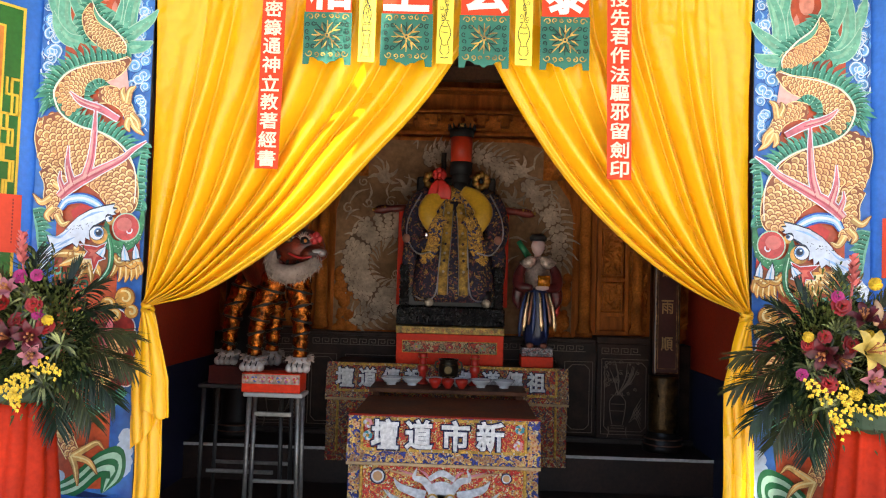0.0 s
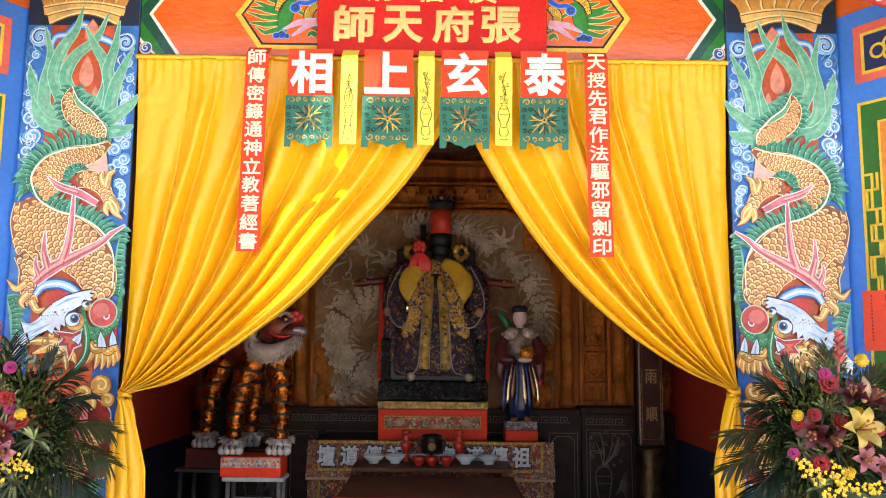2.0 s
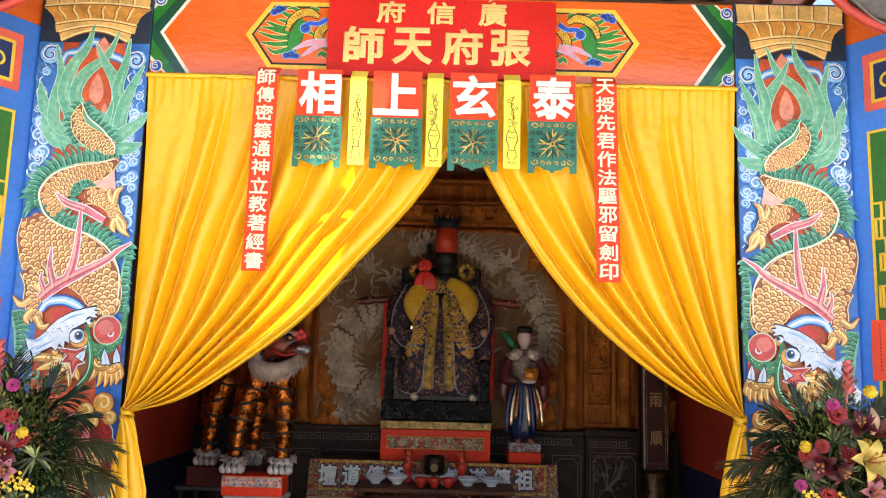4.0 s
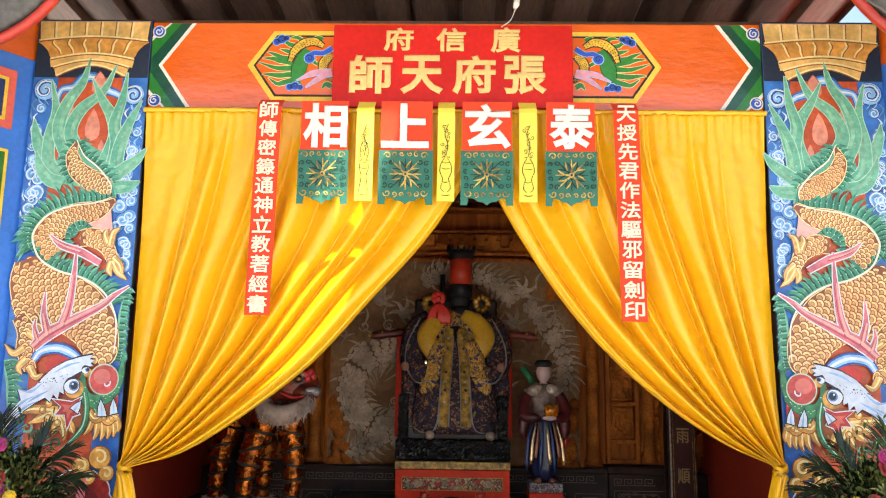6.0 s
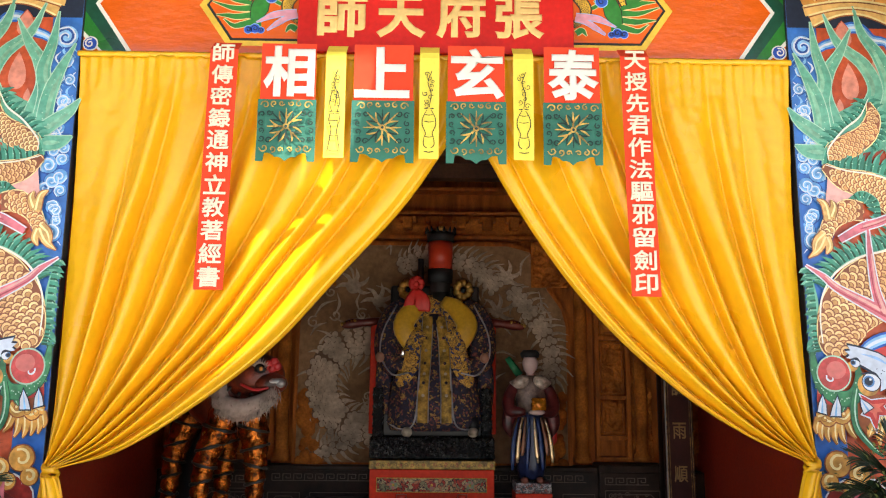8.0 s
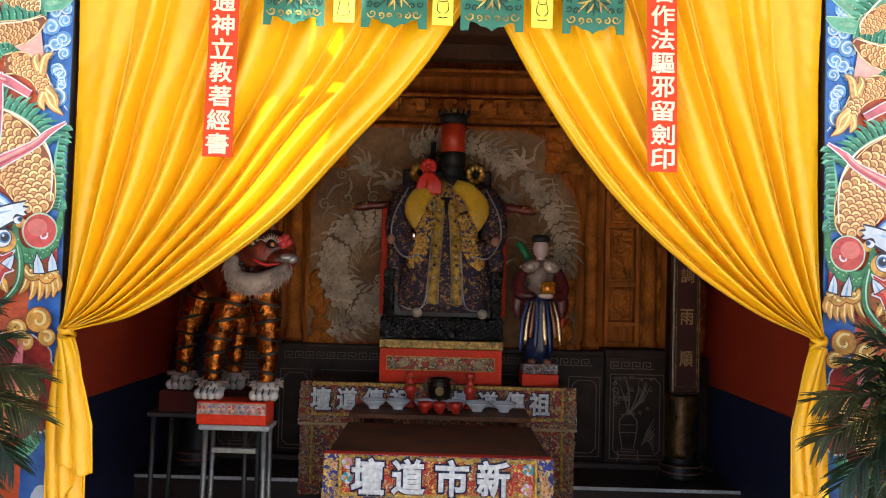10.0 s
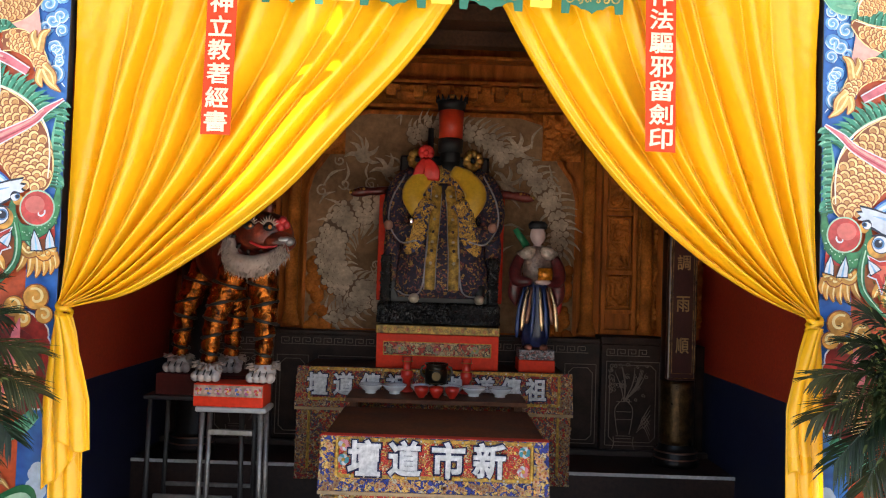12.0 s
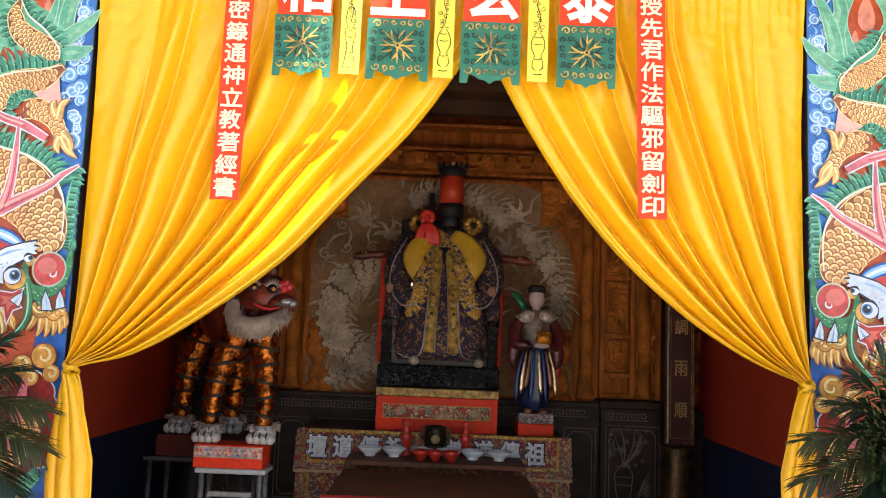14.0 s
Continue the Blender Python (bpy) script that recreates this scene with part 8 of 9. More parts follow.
def build_tiger():
    """Standing paper tiger with foil-gold legs, white furred paws and chin: one mesh."""
    rnd = random.Random(12)
    bm = bmesh.new()
    # body runs back and to the left of the head
    body = spline([(-1.05, 1.42, 1.70), (-1.17, 1.52, 1.72), (-1.30, 1.66, 1.70), (-1.43, 1.80, 1.68)], 16)
    tube(bm, body, [0.10, 0.14, 0.16, 0.17, 0.175, 0.175, 0.17, 0.165, 0.165, 0.165, 0.17, 0.17, 0.165, 0.155, 0.14, 0.11, 0.06], 18, 0)
    legs = (((-1.03, 1.44, 1.62), (-0.99, 1.40, 1.42), (-0.975, 1.36, 1.25), (-0.97, 1.33, 1.07)), ((-1.17, 1.42, 1.62), (-1.245, 1.38, 1.42), (-1.275, 1.35, 1.25), (-1.28, 1.33, 1.07)),
            ((-1.32, 1.78, 1.62), (-1.25, 1.78, 1.42), (-1.255, 1.76, 1.25), (-1.262, 1.74, 1.07)), ((-1.42, 1.72, 1.64), (-1.525, 1.70, 1.42), (-1.55, 1.69, 1.25), (-1.56, 1.68, 1.07)))
    for leg in legs:
        p = spline(leg, 22)
        tube(bm, p, [0.044 + 0.056 * (1 - i / 22) ** 1.5 + 0.006 * math.sin(i * 1.9) for i in range(23)], 14, 1)
        for k in range(5):
            q = p[3 + k * 4]
            r = 0.046 + 0.056 * (1 - (3 + k * 4) / 22) ** 1.5
            a0 = 0.25 * (1 if k % 2 else -1)
            tube(bm, [(q.x + r * math.cos(a), q.y + r * math.sin(a), q.z + a0 * r * math.cos(a)) for a in (2 * math.pi * w / 14 for w in range(15))], [0.004 + 0.008 * abs(math.sin(w * 0.9 + k)) for w in range(15)], 6, 2, cap=False)
        f = p[-1]
        # furred white paw with toes
        for k in range(4):
            ball(bm, (f.x - 0.055 + 0.037 * k, f.y - 0.07 + 0.008 * abs(k - 1.5), 1.018), 0.033, 3, 10, 0.85, 1.3, 0.95)
        ball(bm, (f.x, f.y, 1.045), 0.072, 3, 14, 1.05, 1.0, 0.75)
        for k in range(44):
            a = rnd.uniform(0, 2 * math.pi)
            b = (f.x + 0.06 * math.cos(a), f.y + 0.06 * math.sin(a), 1.075 + rnd.uniform(-0.012, 0.02))
            tube(bm, [b, (f.x + 0.098 * math.cos(a), f.y + 0.098 * math.sin(a), b[2] + rnd.uniform(-0.025, 0.012))], [0.008, 0.002], 4, 4)
        for k in range(3):
            tube(bm, [(f.x - 0.037 + 0.037 * k, f.y - 0.106, 1.03), (f.x - 0.037 + 0.037 * k, f.y - 0.07, 1.055)], 0.004, 4, 2)
    # head turned to the right
    hc = Vector((-1.0, 1.36, 1.83))
    ball(bm, hc, 0.15, 0, 20, 1.15, 0.95, 0.92)
    ball(bm, (-0.90, 1.28, 1.79), 0.085, 0, 14, 1.2, 0.9, 0.75)
    ball(bm, (-0.875, 1.25, 1.80), 0.05, 5, 12, 1.5, 0.9, 0.55)
    ball(bm, (-0.83, 1.235, 1.79), 0.03, 5, 10, 1.0, 0.9, 0.8)
    for dx, dz in ((0.0, 0.0), (0.03, 0.012), (0.012, 0.035), (-0.018, 0.02)):
        ball(bm, (-0.885 + dx, 1.25, 1.875 + dz), 0.026, 6, 10)
    for s, (ex, ey, ez) in ((1, (-0.945, 1.225, 1.87)), (-1, (-1.06, 1.235, 1.875))):
        ball(bm, (ex, ey, ez), 0.030, 2, 10, 1.2, 0.6, 0.8)
        ball(bm, (ex + 0.008, ey - 0.016, ez), 0.012, 7, 10, 1, 0.6, 1)
        for k in range(9):
            a = 0.4 + k * 0.28
            tube(bm, [(ex + 0.03 * math.cos(a), ey - 0.01, ez + 0.03 * math.sin(a)), (ex + 0.065 * math.cos(a), ey - 0.025, ez + 0.062 * math.sin(a))], [0.006, 0.001], 4, 4)
    for ex, ez in ((-1.12, 1.945), (-0.98, 1.985)):
        ball(bm, (ex, 1.34, ez), 0.045, 0, 10, 0.8, 0.5, 1.0)
    for k in range(11):
        a = k * 0.55
        tube(bm, [(hc.x + 0.12 * math.cos(a) - 0.02, 1.235, hc.z + 0.10 * math.sin(a)), (hc.x + 0.155 * math.cos(a) - 0.02, 1.27, hc.z + 0.13 * math.sin(a))], [0.012, 0.006], 5, 2)
    tube(bm, spline([(-1.05, 1.225, 1.785), (-0.97, 1.205, 1.755), (-0.89, 1.20, 1.765)], 10), 0.008, 6, 6)
    # white ruff under the chin
    ruff = spline([(-1.19, 1.30, 1.80), (-1.15, 1.24, 1.68), (-1.04, 1.21, 1.645), (-0.93, 1.21, 1.68), (-0.85, 1.22, 1.745)], 40)
    tube(bm, ruff, [0.035 + 0.028 * math.sin(math.pi * i / 40) for i in range(41)], 12, 4)
    for i in range(41):
        for k in range(20):
            q = ruff[i] + Vector((rnd.uniform(-0.03, 0.03), rnd.uniform(-0.055, -0.02), rnd.uniform(-0.04, 0.03)))
            tube(bm, [q, q + Vector((rnd.uniform(-0.02, 0.02), rnd.uniform(-0.02, 0.005), -rnd.uniform(0.02, 0.055)))], [0.0035, 0.0006], 3, 4)
    mats = [mat("dark_striped_hide", (0.26, 0.035, 0.010), 0.4, var=0.4, scale=9, col2=(0.03, 0.008, 0.005), bump=0.4), mat("gold_foil_leg", (0.56, 0.135, 0.010), 0.24, metal=0.85, var=0.45, scale=22, fine=70, bump=1.0, bscale=42), mat("black_cord", (0.015, 0.012, 0.010), 0.5),
            mat("white_paw_paint", (0.50, 0.44, 0.40), 0.5), mat("white_fur", (0.48, 0.36, 0.29), 0.9, var=0.2, spec=0.1), mat("silver_muzzle", (0.45, 0.42, 0.40), 0.35, metal=0.5), mat("red_pompom", (0.60, 0.03, 0.03), 0.5), mat("amber_eye", (0.70, 0.25, 0.05), 0.2)]
    bmesh.ops.translate(bm, verts=bm.verts, vec=(-0.022, 0, 0.035))
    ob = part("tiger_statue", bm, mats, None, smooth=True)
    tagged(ob, "standing tiger statue with gold foil legs and white paws", "statue")
    # red base box with a band of painted flowers
    th = thing("red_pedestal", "red box pedestal with a band of painted flowers", "pedestal")
    bm = bmesh.new()
    box(bm, -1.350, -0.96, 1.215, 1.42, 0.893, 1.02, 0.005)
    part("front_box", bm, RED_LACQ, th)
    bm = bmesh.new()
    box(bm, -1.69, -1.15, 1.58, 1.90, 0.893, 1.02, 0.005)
    # rear box: the red darkened to stand for the shade back there
    part("rear_box", bm, mat("shaded_red_box", (0.10, 0.012, 0.008), 0.6, spec=0.2), th)
    bm = bmesh.new()
    box(bm, -1.346, -0.964, 1.209, 1.2148, 0.95, 1.013, 0.002)
    part("flower_band", bm, mat("pale_pink_band", (0.55, 0.36, 0.26), 0.5, var=0.3, scale=30), th, "pale band")
    for k in range(7):
        bm = bmesh.new()
        flower_motif(bm, (-1.320 + k * 0.055, 0.981), 0.021, 1.2085, (0, 1, 2), rnd, 6)
        c = ((0.55, 0.04, 0.05), (0.08, 0.12, 0.36), (0.40, 0.08, 0.22))[k % 3]
        part("painted_flower", bm, [mat("band_flower_%s" % "abc"[k % 3], c, 0.5), mat("band_flower_light", (0.6, 0.36, 0.34), 0.5), THREAD_GOLD], th)
    for nm, (x0, x1, y0, y1) in (("front", (-1.335, -0.94, 1.205, 1.42)), ("rear", (-1.755, -1.13, 1.56, 1.95))):
        th = thing("folding_stool", "grey steel folding stool under the tiger statue", "stool", "steel stools")
        bm = bmesh.new()
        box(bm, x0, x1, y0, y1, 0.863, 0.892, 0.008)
        # rear stool seat and legs: steel colour darkened to stand for shade
        part("seat", bm, mat("grey_laminate", (0.40, 0.39, 0.37), 0.45, var=0.12) if nm == "front" else mat("shaded_steel", (0.07, 0.065, 0.06), 0.5, metal=0.4), th)
        for lx, top in ((x0 + 0.035, 0.0), (x1 - 0.035, 0.0)):
            for ly in (y0 + 0.03, y1 - 0.03):
                s = -1 if lx < (x0 + x1) / 2 else 1
                bm = bmesh.new()
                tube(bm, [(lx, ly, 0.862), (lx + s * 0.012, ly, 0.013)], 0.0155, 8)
                part("leg", bm, STEEL if nm == "front" else mat("shaded_steel", (0.07, 0.065, 0.06), 0.5, metal=0.4), th, "steel leg", smooth=True)
        bm = bmesh.new()
        box(bm, x0 + 0.075, x1 - 0.075, y0 + 0.018, y0 + 0.04, *((0.735, 0.765) if nm == "front" else (0.27, 0.297)), 0.004)
        part("crossbar", bm, STEEL, th)
        bm = bmesh.new()
        box(bm, x0 + 0.04, x1 - 0.04, y1 - 0.042, y1 - 0.02, 0.26, 0.285, 0.004)
        part("lower_bar", bm, STEEL, th)


build_deity()
build_throne()
build_attendant()
build_tiger()


# ---- flower stands, lamp, cables ----
LEAF = mat("palm_leaf", (0.055, 0.066, 0.020), 0.45, var=0.3, scale=4, island=0.35, trans=0.15)
LEAF_DARK = mat("dark_palm_leaf", (0.018, 0.042, 0.015), 0.45, var=0.3, scale=4, island=0.35, trans=0.12)
LEAF_LIGHT = mat("striped_leaf", (0.34, 0.38, 0.14), 0.5, var=0.4, scale=20, island=0.3, trans=0.2)
FILLER = mat("filler_green", (0.15, 0.19, 0.045), 0.55, var=0.3, island=0.4, trans=0.2)


def leaf_blade(bm, p, d, up, ln, w, droop, mi=0, n=5):
    """A narrow tapering leaflet that bends down."""
    d = d.normalized()
    side = d.cross(up)
    if side.length < 1e-3:
        side = Vector((1, 0, 0))
    side.normalize()
    rows = []
    for i in range(n + 1):
        t = i / n
        c = p + d * ln * t + Vector((0, 0, -droop * ln * t * t))
        ww = w * math.sin(math.pi * min(1.0, 0.12 + 0.88 * t)) ** 0.7
        if i == n:
            ww = 0.0005
        rows.append([bm.verts.new(c + side * ww + Vector((0, 0, ww * 0.35))), bm.verts.new(c), bm.verts.new(c - side * ww + Vector((0, 0, ww * 0.35)))])
    for a, b in zip(rows, rows[1:]):
        for i in range(2):
            bm.faces.new((a[i], a[i + 1], b[i + 1], b[i])).material_index = mi


def frond(p, d, ln, material, parent, rnd, pairs=26, leaf=0.22, droop=0.35):
    bm = bmesh.new()
    d = d.normalized()
    spine = [p + d * ln * t + Vector((0, 0, -droop * ln * t * t)) for t in (i / 16 for i in range(17))]
    tube(bm, spine, [0.006 * (1 - 0.8 * i / 16) for i in range(17)], 5)
    for k in range(pairs):
        t = 0.10 + 0.88 * k / pairs
        j = min(15, int(t * 16))
        q = spine[j].lerp(spine[j + 1], t * 16 - j)
        ax = (spine[j + 1] - spine[j]).normalized()
        for s in (-1, 1):
            sd = ax.cross(Vector((0, -0.5, 1))).normalized() * s
            dr = (ax * (0.75 + 0.5 * t) + sd * (1.0 - 0.35 * t) + Vector((0, rnd.uniform(-0.2, 0.1), rnd.uniform(-0.15, 0.15)))).normalized()
            leaf_blade(bm, q, dr, Vector((0, -0.6, 1)), leaf * (0.65 + 0.6 * math.sin(math.pi * t)) * rnd.uniform(0.85, 1.1), 0.0042, rnd.uniform(0.1, 0.35))
    return part("palm_frond", bm, material, parent, "feathered palm frond")


def lily(c, d, r, material, parent, label, rnd, petals=6):
    bm = bmesh.new()
    d = d.normalized()
    a = d.cross(Vector((0, 0, 1)))
    a.normalize()
    b = d.cross(a)
    for k in range(petals):
        an = 2 * math.pi * k / petals + rnd.uniform(-0.1, 0.1)
        o = a * math.cos(an) + b * math.sin(an)
        rows = []
        for i in range(7):
            t = i / 6
            q = c + d * r * (0.75 * math.sin(t * 1.9)) + o * r * (0.10 + 0.95 * t ** 1.25) - d * r * 0.30 * max(0, t - 0.6)
            tn = d.cross(o).normalized() * r * 0.27 * math.sin(math.pi * min(1, 0.08 + 0.92 * t)) ** 0.8
            rows.append([bm.verts.new(q + tn + d * 0.006), bm.verts.new(q), bm.verts.new(q - tn + d * 0.006)])
        for u, v in zip(rows, rows[1:]):
            for i in range(2):
                bm.faces.new((u[i], u[i + 1], v[i + 1], v[i]))
    f = part("lily", bm, material, parent, label, smooth=True)
    bm = bmesh.new()
    for k in range(5):
        an = 2 * math.pi * k / 5
        o = a * math.cos(an) + b * math.sin(an)
        tip = c + d * r * 1.05 + o * r * 0.22
        tube(bm, [c + d * r * 0.2, tip], [0.003, 0.002], 4)
        ball(bm, tip, 0.006, 0, 6, 1, 1, 1)
    part("stamen", bm, mat("stamen_rust", (0.35, 0.12, 0.03), 0.6), f)


def rose(c, d, r, material, parent, label, rnd):
    bm = bmesh.new()
    d = d.normalized()
    a = d.cross(Vector((0, 0, 1))).normalized()
    b = d.cross(a)
    for ring, (m, rr, lift) in enumerate(((3, 0.35, 0.75), (5, 0.62, 0.55), (7, 0.95, 0.2))):
        for k in range(m):
            an = 2 * math.pi * (k + 0.5 * ring) / m + rnd.uniform(-0.2, 0.2)
            o = a * math.cos(an) + b * math.sin(an)
            tn = d.cross(o).normalized()
            rows = []
            for i in range(5):
                t = i / 4
                q = c + o * r * rr * (0.3 + 0.7 * t) + d * r * (lift + 0.45 * t - 0.25 * t * t)
                w = r * rr * 0.75 * math.sin(math.pi * (0.2 + 0.62 * t))
                rows.append([bm.verts.new(q + tn * w * e + d * (-0.12 * r * abs(e))) for e in (-1, -0.4, 0.4, 1)])
            for u, v in zip(rows, rows[1:]):
                for i in range(3):
                    bm.faces.new((u[i], u[i + 1], v[i + 1], v[i]))
    part("rose", bm, material, parent, label, smooth=True)


def pompon(c, r, material, parent, rnd, label):
    bm = bmesh.new()
    ball(bm, c, r * 0.8, 0, 12)
    for k in range(110):
        v = Vector((rnd.gauss(0, 1), rnd.gauss(0, 1), rnd.gauss(0, 1))).normalized()
        ball(bm, Vector(c) + v * r * 0.82, r * 0.17, 0, 4)
    part("pompon_flower", bm, material, parent, label, smooth=True)


def build_flower_stand(side):
    rnd = random.Random(31 + side)
    th = thing("flower_stand", "palm, lily and rose arrangement on a red-draped stand", "flower arrangement", "flower stands before the painted boards")
    B = Vector((1.77 if side > 0 else -1.84, -0.46, 1.33))
    bm = bmesh.new()
    rows = []
    for i in range(25):
        t = i / 24
        r = 0.15 + 0.10 * t
        rows.append([bm.verts.new((side * 1.93 + r * (1 + 0.09 * math.sin(11 * a + 2 * t)) * math.cos(a), -0.42 + 0.85 * r * (1 + 0.09 * math.sin(11 * a + 1 + 2 * t)) * math.sin(a), 1.06 - 1.055 * t)) for a in (2 * math.pi * q / 72 for q in range(72))])
    skin(bm, rows, 0, True)
    part("red_drape", bm, mat("orange_red_cloth", (0.56, 0.030, 0.006), 0.6, var=0.18, bump=0.15, trans=0.1, spec=0.15), th, "orange-red cloth skirt", smooth=True)
    bm = bmesh.new()
    lathe(bm, [(0.10, 1.04), (0.15, 1.07), (0.16, 1.14), (0.12, 1.16)], (side * 1.92, -0.43, 0), 20)
    part("foam_tray", bm, mat("dark_green_tray", (0.02, 0.05, 0.02), 0.6), th)
    # palm fronds: (start, direction, length, material, droop), u towards the outside
    for u, v, du, dw, dv, ln, m, dr in ((-0.15, 0.04, -1.0, -0.06, 0.16, 0.32, LEAF, 0.22), (-0.15, -0.01, -1.0, -0.08, -0.06, 0.33, LEAF, 0.28), (-0.14, -0.05, -0.9, -0.15, -0.45, 0.30, LEAF_DARK, 0.30),
                                        (-0.12, -0.09, -0.7, -0.2, -0.7, 0.27, LEAF, 0.3), (-0.08, -0.11, -0.35, -0.35, -0.9, 0.24, LEAF_DARK, 0.3), (0.06, -0.10, 0.6, -0.4, -0.5, 0.36, LEAF, 0.5),
                                        (0.04, 0.0, 1.0, -0.2, 0.05, 0.42, LEAF_DARK, 0.3), (0.0, 0.16, 0.15, 0.15, 1.0, 0.28, LEAF_DARK, 0.1), (0.08, 0.12, 0.6, 0.1, 0.8, 0.34, LEAF, 0.2),
                                        (-0.13, 0.10, -0.9, 0.0, 0.42, 0.22, LEAF_DARK, 0.2), (-0.13, 0.14, -0.75, 0.0, 0.8, 0.22, LEAF_DARK, 0.2), (-0.11, 0.16, -0.35, 0.0, 1.0, 0.22, LEAF_DARK, 0.15)):
        frond(B + Vector((side * u, 0.0, v)), Vector((side * du, dw, dv)), ln, m, th, rnd, 36, 0.115, dr)
    # fine filler greens and striped leaves
    bm = bmesh.new()
    for k in range(900):
        a, q = rnd.uniform(0, 2 * math.pi), rnd.random() ** 0.6
        v = Vector((0.24 * q * math.cos(a), rnd.uniform(-0.06, 0.03), 0.04 + 0.22 * q * math.sin(a)))
        d = Vector((v.x * 3, -0.35 + rnd.uniform(-0.3, 0.3), v.z * 3 + rnd.uniform(-0.2, 0.3)))
        leaf_blade(bm, B + v, d, Vector((0, -0.8, 0.6)), rnd.uniform(0.05, 0.10), rnd.uniform(0.008, 0.016), 0.25, 0, 4)
    tagged(part("backing_leaf", bm, LEAF_DARK, th, "dark broad backing leaves"), kind="stuff")
    bm = bmesh.new()
    for k in range(3600):
        v = Vector((rnd.gauss(-0.04 * side, 0.115), rnd.gauss(-0.10, 0.04), rnd.gauss(0.06, 0.115)))
        p = B + v
        d = Vector((v.x * 2, -0.5 + rnd.uniform(-0.4, 0.2), v.z * 2 + rnd.uniform(-0.1, 0.5)))
        leaf_blade(bm, p, d, Vector((0, -0.5, 1)), rnd.uniform(0.02, 0.048), 0.0048, 0.2, 0, 3)
    tagged(part("filler_leaf", bm, FILLER, th, "fine light green filler leaves"), kind="stuff")
    for u, v in ((-0.079, 0.154), (-0.194, -0.003), (-0.054, 0.013), (-0.123, -0.17), (-0.03, 0.20)):
        bm = bmesh.new()
        for k in range(18):
            a = rnd.uniform(0, 2 * math.pi)
            leaf_blade(bm, B + Vector((side * u, -0.15, v)), Vector((math.cos(a), -0.45, math.sin(a) * 0.8 + 0.2)), Vector((0, -1, 0.3)), rnd.uniform(0.07, 0.12), 0.0055, 0.25, k % 2)
        part("striped_leaf_tuft", bm, [LEAF_LIGHT, LEAF], th, "striped grassy leaves")
    # blooms (u outwards, height above the tray's middle)
    yl = mat("yellow_lily_petal", (0.78, 0.56, 0.12), 0.5, var=0.2, scale=12, trans=0.2)
    pk = mat("pink_lily_petal", (0.50, 0.17, 0.20), 0.5, var=0.25, scale=12, trans=0.2)
    wine = mat("wine_petal", (0.12, 0.008, 0.016), 0.45, var=0.3, scale=12, trans=0.1)
    red = mat("red_rose_petal", (0.36, 0.006, 0.005), 0.5, var=0.25, scale=14)
    mag = mat("magenta_petal", (0.45, 0.015, 0.16), 0.5, var=0.25, scale=14)
    yel = mat("yellow_pompon_petal", (0.82, 0.52, 0.02), 0.6, var=0.2, scale=30)
    F = lambda u, v, w=-0.20: B + Vector((side * u, w, v))
    fd = lambda u, v: Vector((side * u, -1.0, v))
    if side > 0:
        lilies = ((0.015, 0.074, 0.2, 0.3, 0.095, yl, "yellow lily", 6), (0.039, -0.042, 0.0, 0.1, 0.060, pk, "pink lily", 6), (0.104, -0.075, 0.3, 0.1, 0.060, pk, "pink lily", 6),
                  (-0.140, 0.075, -0.9, -0.35, 0.075, wine, "wine red lily", 5), (-0.105, 0.060, 0.5, -0.5, 0.065, wine, "wine red lily", 5), (0.073, 0.182, 0.5, 0.9, 0.08, wine, "wine red lily", 5), (0.015, 0.204, -0.5, 0.9, 0.07, wine, "wine red lily", 5))
        roses = ((-0.072, 0.261, 0.042), (-0.205, 0.098, 0.030), (-0.031, 0.105, 0.038), (-0.137, 0.133, 0.030), (-0.124, -0.064, 0.042), (0.074, 0.0, 0.032), (0.12, 0.08, 0.036))
        pinks = ((-0.084, 0.303, 0.028), (-0.229, -0.028, 0.026))
        poms = ((-0.214, 0.133, 0.025), (0.038, 0.146, 0.028), (0.065, 0.364, 0.030), (-0.012, -0.098, 0.030))
        sprays = ((-0.235, -0.050, -0.115, -0.145), (-0.077, -0.070, -0.053, -0.174), (-0.035, -0.170, 0.12, -0.146), (-0.10, -0.20, -0.08, -0.25))
    else:
        lilies = ((-0.002, 0.02, 0.1, 0.2, 0.085, wine, "wine red lily", 5), (-0.087, 0.035, -0.4, 0.0, 0.070, wine, "wine red lily", 5), (-0.104, -0.038, -0.2, -0.1, 0.055, pk, "pink lily", 6),
                  (0.01, 0.226, 0.1, 0.4, 0.055, pk, "pink lily", 6), (0.10, 0.10, 0.3, 0.3, 0.09, yl, "yellow lily", 6))
        roses = ((-0.08, 0.168, 0.038), (-0.134, 0.077, 0.040), (-0.01, 0.093, 0.040), (0.06, 0.17, 0.036), (0.08, -0.04, 0.036))
        pinks = ((-0.012, 0.288, 0.032), (-0.085, 0.295, 0.028), (-0.095, 0.127, 0.026))
        poms = ((-0.15, 0.104, 0.026), (0.12, 0.25, 0.03), (0.13, -0.06, 0.03))
        sprays = ((-0.11, -0.075, -0.215, -0.115), (-0.02, -0.16, -0.10, -0.14), (0.06, -0.19, -0.04, -0.21), (-0.03, -0.20, -0.045, -0.26))
    for u, v, du, dv, r, m, label, n in lilies:
        lily(F(u, v), fd(du, dv), r, m, th, label, rnd, n)
    for u, v, r in roses:
        rose(F(u, v, -0.17), fd(u * 2, 0.3), r, red, th, "red rose", rnd)
    for u, v, r in pinks:
        rose(F(u, v, -0.17), fd(u * 2, 0.2), r, mag, th, "magenta carnation", rnd)
    for u, v, r in poms:
        pompon(F(u, v, -0.19), r, yel, th, rnd, "yellow pompon flower")
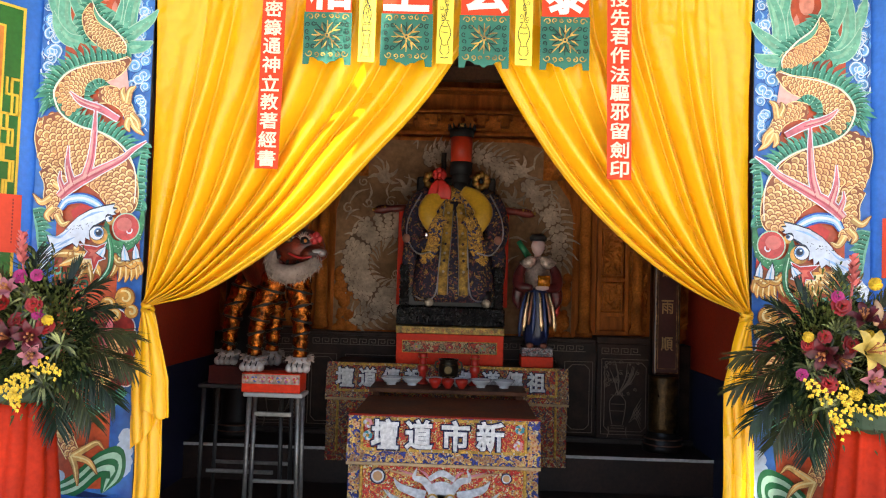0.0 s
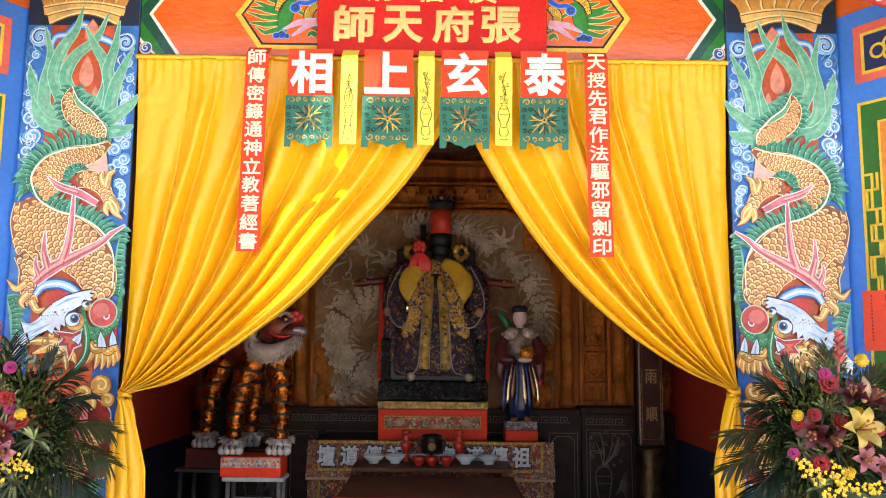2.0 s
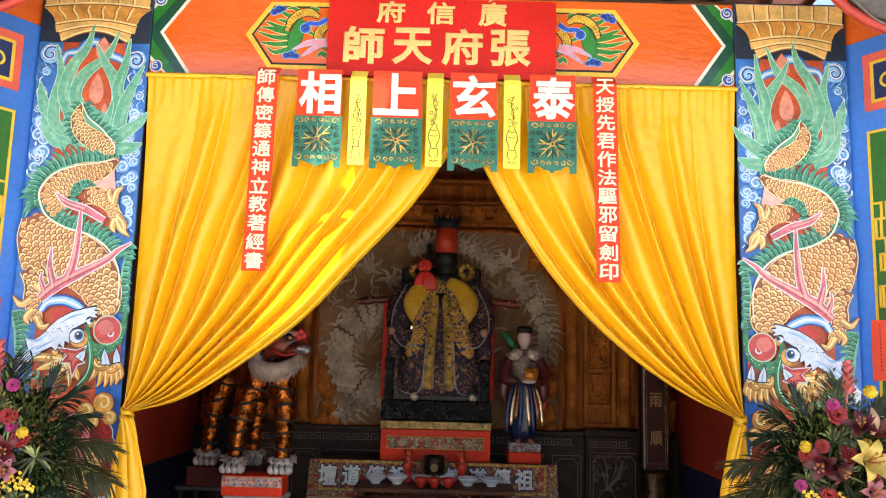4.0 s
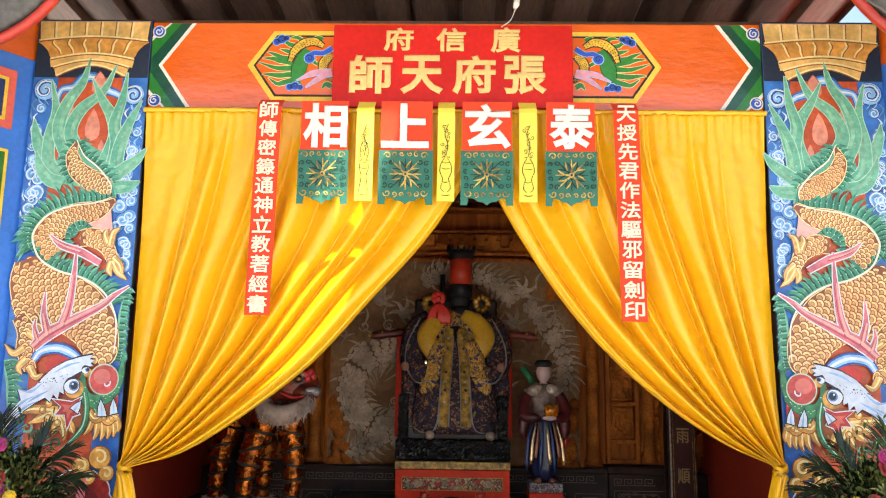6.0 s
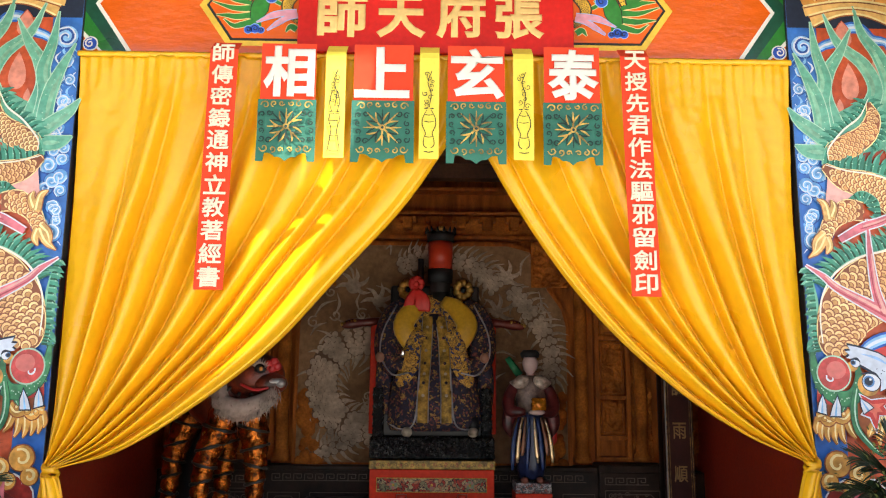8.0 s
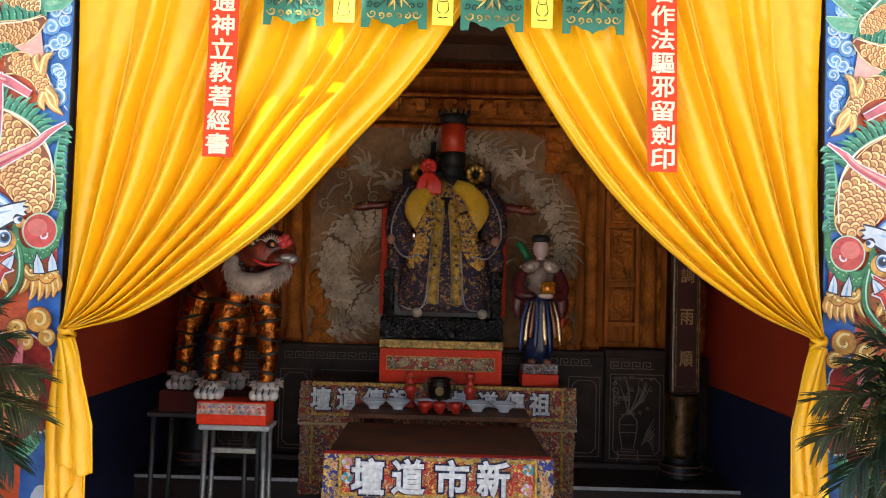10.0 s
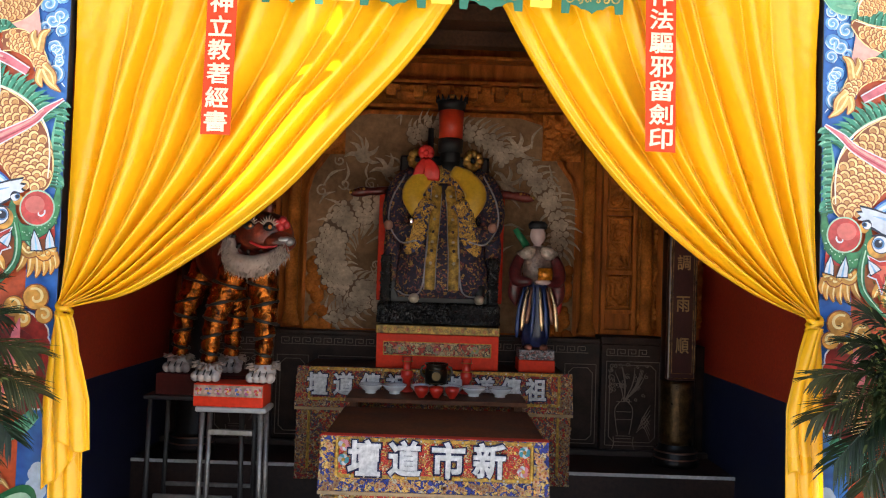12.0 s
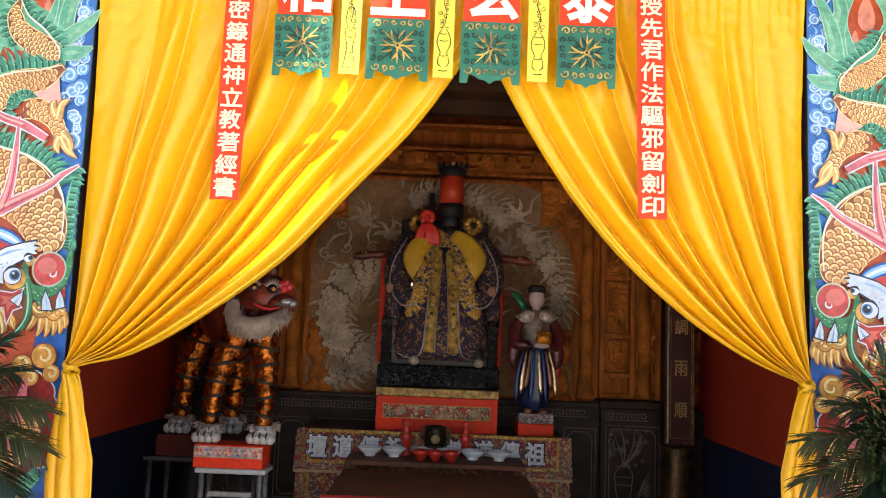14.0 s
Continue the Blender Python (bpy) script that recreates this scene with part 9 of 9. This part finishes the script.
    # orchid sprays
    for q, (u0, v0, u1, v1) in enumerate(sprays):
        bm = bmesh.new()
        for k in range(34):
            t = k / 33
            c = F(u0 + (u1 - u0) * t + rnd.gauss(0, 0.016), v0 + (v1 - v0) * t + rnd.gauss(0, 0.016), -0.21 + rnd.gauss(0, 0.012))
            for e in range(4):
                a = e * math.pi / 2 + rnd.random()
                leaf_blade(bm, c, Vector((math.cos(a), -0.4, math.sin(a))), Vector((0, -1, 0)), 0.010, 0.005, 0.1, 0, 2)
        tagged(part("orchid_spray", bm, mat("orchid_yellow", (0.82, 0.54, 0.02), 0.5, var=0.15, island=0.25), th, "small yellow orchid spray"), kind="stuff")
    # tall pink ginger bloom and bud
    bm = bmesh.new()
    c0 = F(-0.01 if side > 0 else -0.004, 0.345, -0.16)
    for k in range(30):
        t = k / 29
        a = k * 2.4
        leaf_blade(bm, c0 + Vector((0.006 * math.cos(a), 0.006 * math.sin(a), 0.13 * t)), Vector((math.cos(a), math.sin(a), 1.2)), Vector((0, 0, 1)), 0.045 * (1 - 0.4 * t), 0.012, 0.0, 0, 3)
    tube(bm, [c0 + Vector((0, 0.06, -0.25)), c0 + Vector((0, 0, 0.1))], 0.006, 6)
    part("ginger_bloom", bm, mat("ginger_pink", (0.62, 0.14, 0.13), 0.5, var=0.25, island=0.2), th, "pink torch ginger bloom")
    bm = bmesh.new()
    p = spline([F(0.055, 0.19, -0.21), F(0.060, 0.25, -0.22), F(0.056, 0.30, -0.21)], 8)
    tube(bm, p, [0.008, 0.014, 0.019, 0.022, 0.022, 0.02, 0.015, 0.009, 0.002], 8)
    part("lily_bud", bm, mat("bud_peach", (0.62, 0.40, 0.22), 0.5), th, "closed lily bud", smooth=True)


def build_small():
    th = thing("hanging_bulb", "small red and white bulb on a thin wire", "bulb")
    bm = bmesh.new()
    tube(bm, spline([(0.24, -0.06, 3.655), (0.285, -0.1, 3.675), (0.31, -0.1, 3.74)], 12), 0.003, 5)
    part("wire", bm, mat("pale_wire", (0.6, 0.55, 0.5), 0.5), th)
    bm = bmesh.new()
    tube(bm, [(0.305, -0.10, 3.735), (0.312, -0.10, 3.755), (0.316, -0.10, 3.785)], [0.010, 0.016, 0.015], 10)
    part("glass", bm, WHITE_PAINT, th, smooth=True)
    bm = bmesh.new()
    tube(bm, [(0.316, -0.10, 3.786), (0.319, -0.10, 3.80), (0.322, -0.10, 3.84)], [0.015, 0.016, 0.010], 10)
    part("cap", bm, RED_LACQ, th, smooth=True)
    bm = bmesh.new()
    tube(bm, spline([(0.322, -0.10, 3.84), (0.325, -0.1, 4.0), (0.33, -0.1, 4.22)], 8), 0.003, 5)
    part("cord", bm, mat("black_cable", (0.02, 0.02, 0.02), 0.5), th)
    c = thing("sagging_cable", "thin dark cable sagging below the canopy", "cable")
    bm = bmesh.new()
    tube(bm, spline([(1.45, -0.75, 4.24), (1.62, -0.72, 3.60), (1.80, -0.70, 3.42), (2.02, -0.68, 3.28), (2.5, -0.68, 3.22)], 30), 0.006, 6)
    part("wire", bm, mat("grey_brown_cable", (0.16, 0.13, 0.10), 0.5), c, smooth=True)
    bm = bmesh.new()
    ball(bm, (1.98, -0.69, 3.285), 0.018, 0, 10)
    part("lamp_cap", bm, WHITE_PAINT, c, "small white lamp cap", smooth=True)


build_flower_stand(1)
build_flower_stand(-1)
build_small()
